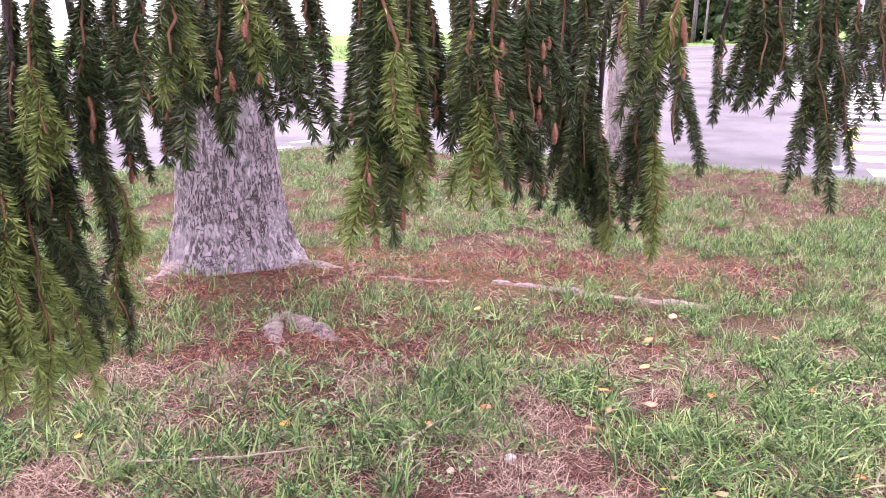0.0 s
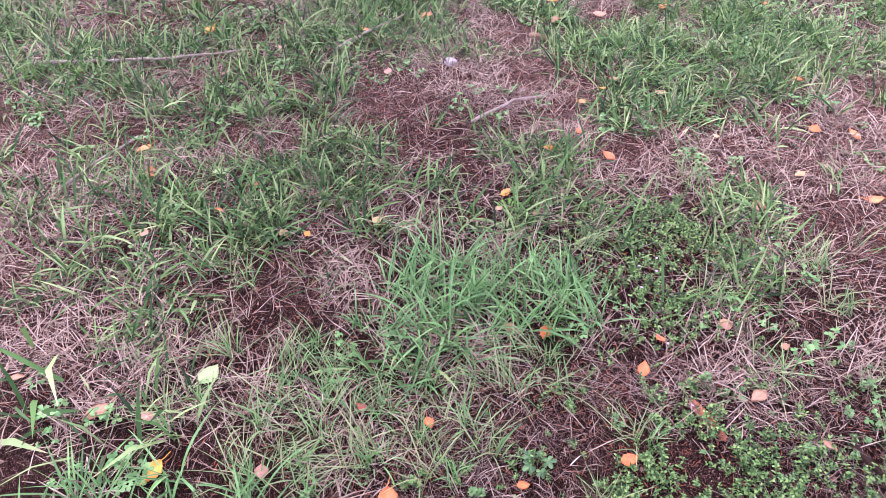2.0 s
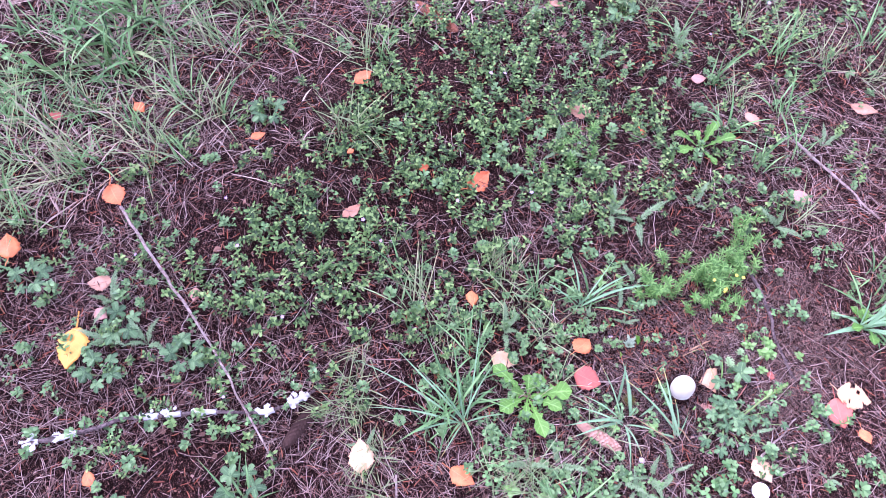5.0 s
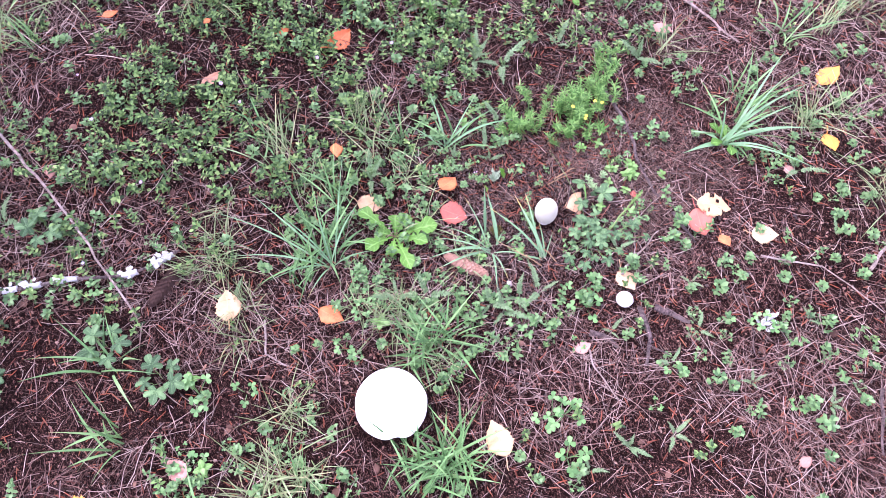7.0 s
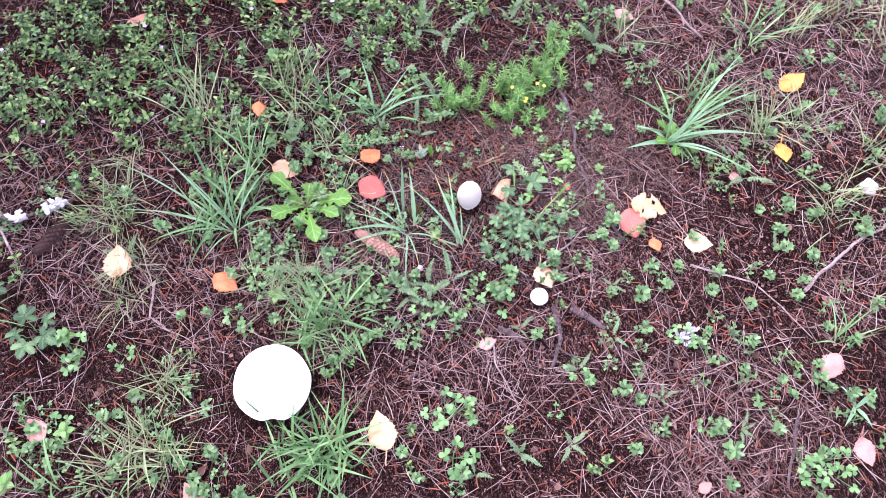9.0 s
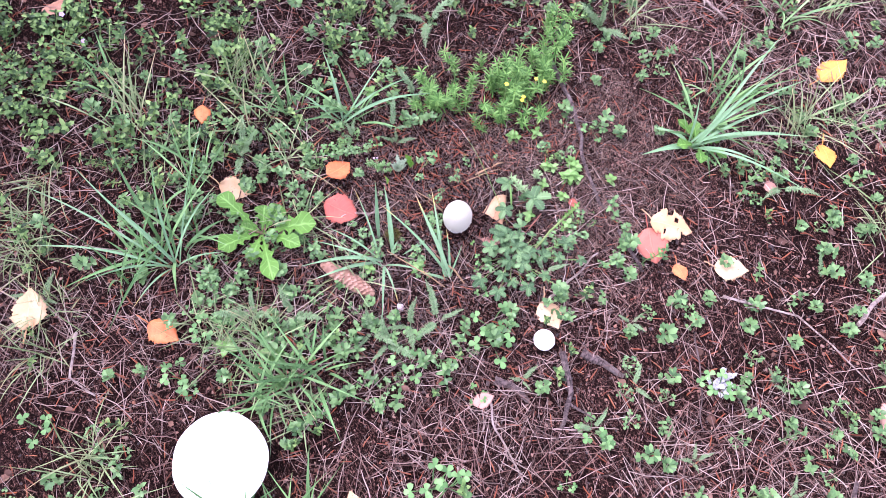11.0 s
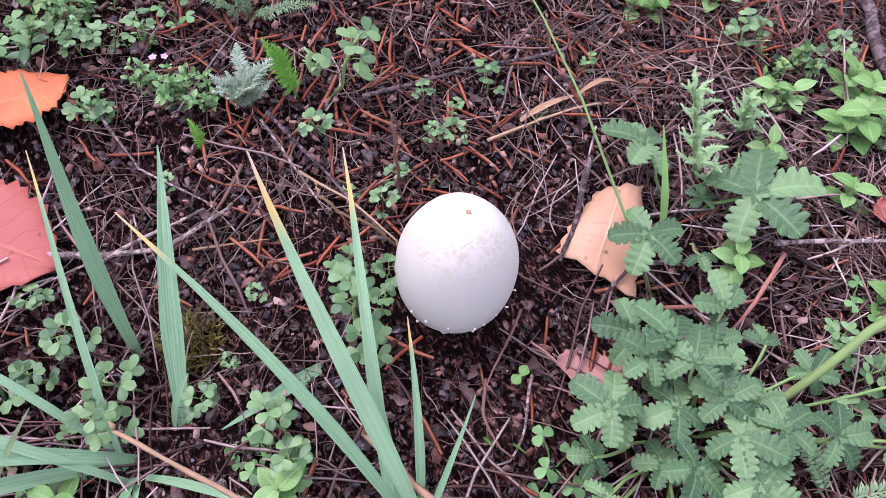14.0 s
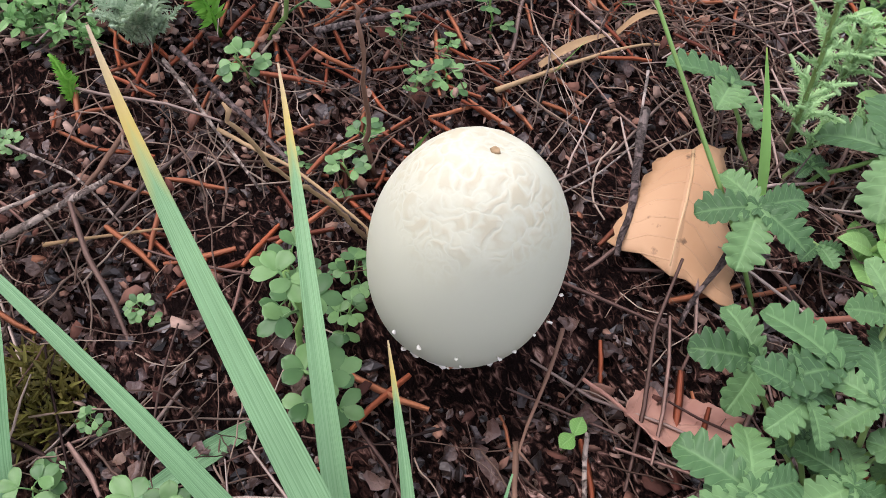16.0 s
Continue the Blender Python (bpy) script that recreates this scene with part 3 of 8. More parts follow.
def root_line(points, radii, seed):
    """A surface root, half sunk into the soil, with knots and splits."""
    pts, rad = [], []
    for i in range(len(points) - 1):
        for k in range(12):
            t = k / 12
            x, y = (points[i][j] + (points[i + 1][j] - points[i][j]) * t for j in (0, 1))
            r = radii[i] + (radii[i + 1] - radii[i]) * t
            r *= 1 + 0.3 * (float(value_noise(x * 9, y * 9, seed)) - 0.5)
            pts.append(in_spruce((x + 0.03 * (float(value_noise(x * 4, y * 4, seed + 2)) - 0.5), y, float(height(x, y)) + r * (points[i][2] + (points[i + 1][2] - points[i][2]) * t))))
            rad.append(r)
    g = tube(pts, rad, 22, 0.0, seed)
    v = g.v[0]
    for i, q in enumerate(v):
        c = Vector(pts[i // 22])
        d = Vector(q) - c
        w = Vector(q) * 9 + Vector((seed, 0, 0))
        k = 1 + 0.55 * noise.noise(w) + 0.3 * noise.noise(w * 3.1) - 0.35 * max(0, noise.noise(w * Vector((0.6, 0.6, 2.5))))
        v[i] = c + Vector((d.x * k * 1.15, d.y * k * 1.15, d.z * k * 0.85))
    return g


part("trunk", spruce_trunk(), M_BARK, spruce)
part("root", root_line([(-0.85, 4.75, -0.2), (-0.6, 4.72, -0.5), (-0.3, 4.63, -0.95), (0.0, 4.5, -0.75), (0.25, 4.42, -0.6), (0.5, 4.37, -1.0)], [0.11, 0.07, 0.036, 0.03, 0.03, 0.026], 3), M_ROOT, spruce, "grey surface root")
part("root", root_line([(0.66, 4.36, -0.55), (0.9, 4.25, -0.3), (1.15, 4.11, -0.4), (1.35, 4.02, -0.6), (1.6, 3.9, -0.4), (1.8, 3.83, -0.45), (2.05, 3.74, -0.9)], [0.03, 0.038, 0.04, 0.034, 0.034, 0.034, 0.028], 4), M_ROOT, spruce, "grey surface root worn bare")
part("root", root_line([(-1.4, 4.66, -0.3), (-1.52, 4.5, -0.5), (-1.6, 4.3, -0.9)], [0.13, 0.09, 0.06], 5), M_ROOT, spruce)
part("root", root_line([(-0.58, 3.84, -0.5), (-0.48, 3.72, -0.2), (-0.38, 3.6, -0.2), (-0.27, 3.51, -0.5), (-0.18, 3.45, -0.95)], [0.04, 0.055, 0.06, 0.045, 0.03], 6), M_ROOT, spruce, "weathered root knuckle with a dark hollow")
part("root", root_line([(-0.63, 3.82, -0.5), (-0.62, 3.64, -0.3), (-0.55, 3.45, -0.4), (-0.48, 3.28, -0.9)], [0.04, 0.046, 0.042, 0.03], 7), M_ROOT, spruce)

M_SHOOT = foliage("spruce_needle", [(0.009, 0.017, 0.006), (0.042, 0.068, 0.02), (0.115, 0.165, 0.055)], through=0.15, grain=20, rough=0.45)
M_YOUNG = foliage("young_spruce_needle", [(0.09, 0.135, 0.03), (0.16, 0.22, 0.05), (0.27, 0.34, 0.1)], through=0.2, grain=20, rough=0.45)
M_REDTWIG = litter_material("reddish_spruce_twig", [(0.11, 0.055, 0.03), (0.17, 0.085, 0.05)], 0.8, 120.0)
M_GALL = litter_material("pink_brown_cone", [(0.22, 0.095, 0.06), (0.32, 0.16, 0.105), (0.15, 0.06, 0.04)], 0.7, 300.0, 1.0)


def shoot(length, count, seed, needle=0.019):
    """A twig hanging down from the origin, set all round with needles that point down and outwards."""
    rr = random.Random(seed)
    wood, green = Geo(), Geo()
    line = bent_line((0, 0, 0), (rr.uniform(-0.03, 0.03), rr.uniform(-0.03, 0.03), -length), 8, 0.006, seed)
    wood.join(tube(line, [0.0016 - 0.0007 * i / 7 for i in range(8)], 5))
    for k in range(count):
        t = (k + rr.random()) / count
        i = min(int(t * 7), 6)
        p = line[i].lerp(line[i + 1], t * 7 - i)
        a = k * 2.39996 + rr.uniform(-0.4, 0.4)
        down = rr.uniform(0.05, 0.6) + (0.6 if t > 0.93 else 0)
        d = Vector((math.cos(a) * math.cos(down), math.sin(a) * math.cos(down), -math.sin(down)))
        n = needle * rr.uniform(0.75, 1.15)
        s = d.cross(Vector((rr.uniform(-1, 1), rr.uniform(-1, 1), rr.uniform(-1, 1)))).normalized() * 0.0011
        q = p + d * n * 0.55 + Vector((0, 0, -n * 0.03))
        e = p + d * n + Vector((0, 0, -n * 0.12))
        green.add([p + s * 0.8, p - s * 0.8, q - s, e, q + s], [(0, 1, 2, 4), (4, 2, 3)], [(0, t, 0)] * 5)
    return wood, green, line


SHOOTS = [shoot(L, n, 60 + k) for k, (L, n) in enumerate(((0.17, 420), (0.22, 540), (0.14, 350), (0.26, 620)))]
YOUNG = [shoot(L, n, 80 + k, 0.021) for k, (L, n) in enumerate(((0.1, 240), (0.13, 290)))]


def gall(seed):
    """A small hanging cone with overlapping scales."""
    g = Geo()
    rr = random.Random(seed)
    long = rr.uniform(0.018, 0.027)
    for k in range(46):
        t = k / 46
        a = k * 2.4
        r = 0.0062 * math.sin(math.pi * (0.12 + 0.86 * t)) ** 0.6
        s = leaf(0.006, 0.0055, 0.5, steps=3, fold=-0.4, droop=0.3)
        put(g, s, math.cos(a) * r * 0.6, math.sin(a) * r * 0.6, -t * long, a, 1.05, 0)
    g.join(tube([(0, 0, 0.004), (0, 0, -long * 0.5), (0, 0, -long)], [0.002, 0.0042, 0.0012], 7))
    return g


def hanging_branch(bough, top, tip, dense, bright, seed, galls=0):
    """A drooping branchlet from top to tip, feathered with shoots. Given in world metres."""
    rr = random.Random(seed)
    tip = (tip[0], tip[1], tip[2])
    wood, green, young = Geo(), Geo(), Geo()
    line = bent_line(top, tip, 10, 0.012, seed)
    line = [Vector(in_spruce(p)) for p in line]
    wood.join(tube(line[:8], [0.003 - 0.0018 * i / 9 for i in range(8)], 6))
    reach = (line[-1] - line[0]).length
    for k in range(dense):
        young_one = bright and (k > dense * 0.6 or rr.random() < 0.2)
        w, n, ln = rr.choice(YOUNG) if young_one else rr.choice(SHOOTS)
        size = rr.uniform(0.75, 1.05)
        room = max(0.0, 1 - 0.95 * abs(ln[-1].z) * size / reach)
        t = room * (k + rr.random()) / dense
        i = min(int(t * 9), 8)
        p = line[i].lerp(line[i + 1], t * 9 - i)
        a = rr.uniform(0, 6.28)
        swing = rr.uniform(0.03, 0.4)
        m = Matrix.Translation(p) @ Matrix.Rotation(a, 4, "Z") @ Matrix.Rotation(swing, 4, "Y") @ Matrix.Scale(size, 4)
        wood.join(w, m)
        (young if any(n is y[1] for y in YOUNG) else green).join(n, m)
        for again in range(3 if galls and rr.random() < galls else 0):
            e = m @ ln[rr.randrange(2, 8)]
            part("spruce_cone", Geo().join(gall(seed * 31 + k), Matrix.Translation(e) @ Matrix.Rotation(rr.uniform(-0.3, 0.3), 4, "X") @ Matrix.Translation((0, -0.012, 0)) @ Matrix.Scale(rr.uniform(0.55, 0.95), 4)), M_GALL, bough, "small pinkish brown hanging cone")
    b = part("branchlet", wood, M_REDTWIG, bough)
    for nm, g, mt in (("needles", green, M_SHOOT), ("young_needles", young, M_YOUNG)):
        if g.n:
            ob = part(nm, g, mt, bough)
            ob["kind"] = "stuff"
    return b


def bough(points, radii, seed):
    return part("bough", tube([in_spruce(p) for p in points], radii, 10, 0.1, seed), M_TWIG, spruce)


# boughs that reach from the trunk over the lawn
limb = bough([(-1.1, 4.7, 2.60), (-0.72, 2.87, 2.40), (-0.35, 1.03, 2.02), (-0.24, 0.78, 1.90)], [0.06, 0.045, 0.025, 0.01], 20)
for k, (top, tip, dense, bright, cones) in enumerate((
    ((-0.309, 0.962, 1.663), (-0.268, 0.842, 1.368), 14, 1, 0.03),
    ((-0.283, 1.064, 1.654), (-0.299, 0.943, 1.366), 14, 0, 0.05),
    ((-0.369, 1.013, 1.652), (-0.367, 0.871, 1.289), 15, 0, 0.0),
    ((-0.301, 1.229, 1.684), (-0.278, 1.081, 1.32), 13, 0, 0.1),
    ((-0.377, 0.917, 1.502), (-0.306, 0.764, 1.1), 19, 1, 0),
    ((-0.358, 0.943, 1.418), (-0.284, 0.795, 1.038), 17, 1, 0),
    ((-0.35, 1.023, 1.333), (-0.281, 0.892, 1.023), 14, 1, 0),
    ((-0.388, 0.883, 1.387), (-0.361, 0.754, 1.063), 15, 1, 0),
    ((-0.338, 1.143, 1.389), (-0.252, 1.045, 1.199), 8, 1, 0),
    ((-0.306, 1.094, 1.226), (-0.275, 1.002, 1.051), 7, 1, 0),
    ((-0.373, 1.083, 1.536), (-0.353, 0.944, 1.195), 15, 0, 0),
    ((-0.441, 1.033, 1.361), (-0.408, 0.931, 1.145), 11, 0, 0),
)):
    hanging_branch(limb, top, tip, dense, bright, 7 + k, cones)
    part("twig", tube([in_spruce(p) for p in ((-0.35, 1.03, 2.02), ((top[0] + -0.35) / 2, (top[1] + 1.03) / 2, 1.98), top)], [0.008, 0.006, 0.0045], 6), M_TWIG, limb)
limb = bough([(-1.1, 4.7, 2.72), (-0.58, 2.88, 2.40), (-0.06, 1.07, 2.02), (0.10, 0.82, 1.90)], [0.06, 0.045, 0.025, 0.01], 21)
for k, (top, tip, dense, bright, cones) in enumerate((
    ((-0.035, 0.753, 1.679), (-0.043, 0.674, 1.504), 11, 1, 0),
    ((-0.172, 1.226, 1.682), (-0.178, 1.089, 1.355), 11, 0, 0.2),
    ((-0.076, 1.116, 1.672), (-0.077, 1.002, 1.413), 13, 0, 0.3),
    ((0.02, 0.855, 1.677), (0.017, 0.778, 1.515), 9, 1, 0.1),
    ((-0.127, 1.171, 1.677), (-0.121, 1.063, 1.443), 8, 0, 0.2),
    ((-0.013, 1.221, 1.68), (-0.012, 1.118, 1.468), 6, 0, 0.2),
    ((0.057, 1.113, 1.67), (0.051, 1.036, 1.535), 4, 0, 0.3),
    ((-0.175, 1.017, 1.681), (-0.168, 0.915, 1.451), 9, 0, 0.2),
    ((-0.025, 1.115, 1.672), (-0.025, 1.031, 1.515), 5, 0, 0.2),
)):
    hanging_branch(limb, top, tip, dense, bright, 107 + k, cones)
    part("twig", tube([in_spruce(p) for p in ((-0.06, 1.07, 2.02), ((top[0] + -0.06) / 2, (top[1] + 1.07) / 2, 1.98), top)], [0.008, 0.006, 0.0045], 6), M_TWIG, limb)
limb = bough([(-1.1, 4.7, 2.84), (-0.42, 2.82, 2.40), (0.26, 0.95, 2.02), (0.47, 0.70, 1.90)], [0.06, 0.045, 0.025, 0.01], 22)
for k, (top, tip, dense, bright, cones) in enumerate((
    ((0.168, 1.004, 1.661), (0.16, 0.881, 1.36), 13, 0, 0.2),
    ((0.189, 0.793, 1.656), (0.199, 0.696, 1.422), 15, 1, 0.25),
    ((0.177, 0.818, 1.563), (0.174, 0.711, 1.3), 14, 1, 0.2),
    ((0.225, 0.895, 1.651), (0.226, 0.77, 1.335), 15, 1, 0.3),
    ((0.245, 1.108, 1.667), (0.244, 0.994, 1.408), 9, 0, 0.3),
    ((0.201, 1.056, 1.664), (0.208, 0.922, 1.333), 9, 0, 0.4),
    ((0.152, 1.003, 1.66), (0.157, 0.885, 1.375), 11, 0, 0.2),
    ((0.302, 0.839, 1.645), (0.311, 0.717, 1.332), 16, 1, 0.25),
    ((0.339, 0.838, 1.645), (0.337, 0.728, 1.372), 15, 1, 0.5),
    ((0.389, 0.944, 1.652), (0.378, 0.821, 1.347), 13, 0, 0.5),
    ((0.289, 1.053, 1.662), (0.295, 0.944, 1.414), 9, 0, 0.2),
    ((0.422, 0.996, 1.656), (0.406, 0.89, 1.411), 9, 0, 0.3),
    ((0.375, 0.997, 1.657), (0.381, 0.872, 1.349), 9, 0, 0.6),
)):
    hanging_branch(limb, top, tip, dense, bright, 207 + k, cones)
    part("twig", tube([in_spruce(p) for p in ((0.26, 0.95, 2.02), ((top[0] + 0.26) / 2, (top[1] + 0.95) / 2, 1.98), top)], [0.008, 0.006, 0.0045], 6), M_TWIG, limb)
limb = bough([(-1.1, 4.7, 2.96), (-0.25, 2.96, 2.40), (0.61, 1.23, 2.02), (0.86, 0.98, 1.90)], [0.06, 0.045, 0.025, 0.01], 23)
for k, (top, tip, dense, bright, cones) in enumerate((
    ((0.514, 1.314, 1.68), (0.481, 1.156, 1.289), 14, 0, 0.05),
    ((0.545, 1.26, 1.676), (0.516, 1.087, 1.231), 15, 0, 0.05),
    ((0.567, 1.213, 1.417), (0.555, 1.069, 1.172), 9, 1, 0),
    ((0.548, 0.993, 1.654), (0.535, 0.912, 1.495), 4, 1, 0.1),
    ((0.705, 1.416, 1.686), (0.682, 1.255, 1.298), 9, 0, 0),
    ((0.665, 1.204, 1.496), (0.645, 1.065, 1.166), 13, 1, 0),
    ((0.602, 0.938, 1.649), (0.584, 0.863, 1.505), 7, 1, 0.1),
    ((0.757, 1.375, 1.553), (0.738, 1.25, 1.287), 6, 0, 0),
    ((0.519, 1.247, 1.454), (0.5, 1.135, 1.219), 9, 0, 0),
    ((0.56, 1.276, 1.556), (0.532, 1.139, 1.238), 7, 0, 0),
    ((0.653, 1.247, 1.463), (0.63, 1.137, 1.237), 8, 0, 0),
)):
    hanging_branch(limb, top, tip, dense, bright, 307 + k, cones)
    part("twig", tube([in_spruce(p) for p in ((0.61, 1.23, 2.02), ((top[0] + 0.61) / 2, (top[1] + 1.23) / 2, 1.98), top)], [0.008, 0.006, 0.0045], 6), M_TWIG, limb)
limb = bough([(-1.1, 4.7, 3.08), (-0.03, 3.06, 2.40), (1.04, 1.42, 2.02), (1.36, 1.17, 1.90)], [0.06, 0.045, 0.025, 0.01], 24)
for k, (top, tip, dense, bright, cones) in enumerate((
    ((0.883, 1.304, 1.675), (0.858, 1.19, 1.433), 11, 0, 0),
    ((0.926, 1.303, 1.674), (0.889, 1.189, 1.432), 9, 0, 0),
    ((0.926, 1.579, 1.55), (0.903, 1.497, 1.448), 2, 0, 0),
    ((1.061, 1.406, 1.681), (1.035, 1.225, 1.224), 14, 0, 0),
    ((1.118, 1.458, 1.684), (1.093, 1.286, 1.261), 12, 0, 0),
    ((1.17, 1.403, 1.679), (1.142, 1.258, 1.345), 7, 0, 0),
    ((1.187, 1.489, 1.617), (1.154, 1.372, 1.388), 5, 0, 0),
)):
    hanging_branch(limb, top, tip, dense, bright, 407 + k, cones)
    part("twig", tube([in_spruce(p) for p in ((1.04, 1.42, 2.02), ((top[0] + 1.04) / 2, (top[1] + 1.42) / 2, 1.98), top)], [0.008, 0.006, 0.0045], 6), M_TWIG, limb)


def spray(seed):
    """A flat fan of needle shoots that droops at its rim."""
    rr = random.Random(seed)
    g = Geo()
    for k in range(6):
        g.join(rr.choice(SHOOTS)[1], Matrix.Rotation(k * 1.05 + rr.uniform(-0.3, 0.3), 4, "Z") @ Matrix.Rotation(rr.uniform(0.7, 1.3), 4, "Y") @ Matrix.Scale(rr.uniform(0.9, 1.3), 4))
    return g


SPRAYS = [mesh_from("spray", *spray(95 + k).arrays(), M_SHOOT) for k in range(3)]
for limb in [ob for ob in spruce.children if ob.name.startswith("bough")]:
    ring = [v.co for v in limb.data.vertices]
    for k in range(11):
        row = (0.06 + 0.6 * k / 11) * 3
        i = int(row)
        a, b = (sum((ring[j * 10 + s] for s in range(10)), Vector()) / 10 for j in (i, i + 1))
        q = new("spray", SPRAYS[k % 3])
        q.parent = limb
        q.matrix_basis = Matrix.Translation(a.lerp(b, row - i)) @ Matrix.Rotation(k * 2.4, 4, "Z")


# the second, paler tree near the kerb
def pale_tree(x, y):
    t = tagged(new("slender_tree"), "slender tree with pale bark near the road edge", "tree")
    line = bent_line((0, 0, -0.1), (0.15, 0.1, 6.5), 14, 0.02, 4)
    part("trunk", tube(line, [0.2] + [0.155 - 0.006 * i for i in range(13)], 20, 0.04, 4), M_PALEBARK, t)
    part("limb", tube(bent_line((0.08, 0.0, 2.6), (1.3, 0.4, 4.2), 8, 0.03, 5), [0.05 - 0.004 * i for i in range(8)], 8), M_PALEBARK, t)
    part("limb", tube(bent_line((0.08, 0.0, 3.2), (-1.2, 0.2, 4.8), 8, 0.03, 6), [0.05 - 0.004 * i for i in range(8)], 8), M_PALEBARK, t)
    t.matrix_world = pose(x, y, 0)


pale_tree(2.42, 8.2)

# ---- mushrooms ----
def mushroom_material(name, flesh, stain, cracks=0.0):
    m, nt, b = material(name, 0.55, spec=0.3)
    co = nt.nodes.new("ShaderNodeTexCoord").outputs["Object"]
    fine, wide = noise_tex(nt, 420, 4, 0.6, co), noise_tex(nt, 55, 4, 0.55, co)
    col = mix(nt, calc(nt, "MULTIPLY", wide, 0.45), flesh, tuple(c * 0.9 for c in flesh))
    h = node(nt, "ShaderNodeSeparateXYZ", Vector=co).outputs[2]
    if cracks:
        cells = node(nt, "ShaderNodeTexVoronoi", Vector=node(nt, "ShaderNodeVectorMath", i0=co, i1=node(nt, "ShaderNodeVectorMath", i0=node(nt, "ShaderNodeTexNoise", Vector=co, Scale=150.0, Detail=3.0).outputs["Color"], i1=(0.012, 0.012, 0.012), op="MULTIPLY").outputs[0]).outputs[0], Scale=300.0)
        cells.feature = "DISTANCE_TO_EDGE"
        crown = calc(nt, "MULTIPLY", node(nt, "ShaderNodeMapRange", Value=h, i1=cracks, i2=cracks + 0.01).outputs[0], node(nt, "ShaderNodeMapRange", Value=noise_tex(nt, 70, 3, 0.5, co), i1=0.42, i2=0.58).outputs[0])
        line = node(nt, "ShaderNodeMapRange", Value=cells.outputs[0], i1=0.0, i2=0.26).outputs[0]
        tan = mix(nt, line, tuple(min(1, c * 1.04) for c in flesh), stain)
        col = mix(nt, calc(nt, "MULTIPLY", crown, 0.42), col, tan)
        bump(nt, b, calc(nt, "ADD", calc(nt, "MULTIPLY", calc(nt, "MULTIPLY", crown, line), 0.7), calc(nt, "MULTIPLY", fine, 0.1)), 0.25, 0.0005)
    else:
        bump(nt, b, fine, 0.25, 0.0005)
    nt.links.new(col, b.inputs["Base Color"])
    b.inputs["Subsurface Weight"].default_value = 0.25
    b.inputs["Subsurface Radius"].default_value = (0.004, 0.004, 0.0035)
    b.inputs["Subsurface Scale"].default_value = 0.5
    return m


M_CAP = mushroom_material("young_mushroom_skin", (0.395, 0.393, 0.3), (0.3, 0.24, 0.13), 0.038)
M_BIGCAP = mushroom_material("smooth_mushroom_skin", (0.82, 0.8, 0.75), (0.7, 0.6, 0.45))
M_STEMWHITE = mushroom_material("mushroom_stem_flesh", (0.74, 0.7, 0.62), (0.6, 0.5, 0.4))
M_HURT = litter_material("reddish_brown_bruise", [(0.3, 0.1, 0.05), (0.42, 0.2, 0.1)], 0.7, 400.0)


def turned(profile, sides, rough=0.0, freq=3.0, notch=0.0, seed=0):
    """A solid of revolution with gentle unevenness and an optional bay in its rim."""
    g = Geo()
    v, c = [], []
    n = len(profile)
    for i, (r, z) in enumerate(profile):
        for s in range(sides):
            a = 2 * math.pi * s / sides
            k = 1 + rough * noise.noise(Vector((math.cos(a) * freq * 0.5, math.sin(a) * freq * 0.5, z * 40 + seed)))
            if notch:
                k *= 1 - notch * math.exp(-((a - 4.15) / 0.22) ** 2) * (r / profile[0][0])
            v.append((math.cos(a) * r * k, math.sin(a) * r * k, z))
            c.append((s / sides, i / (n - 1), 0))
    f = [(i * sides + s, i * sides + (s + 1) % sides, (i + 1) * sides + (s + 1) % sides, (i + 1) * sides + s) for i in range(n - 1) for s in range(sides)]
    f += [tuple(reversed(range(sides))), tuple((n - 1) * sides + s for s in range(sides))]
    return g.add(v, f, c)


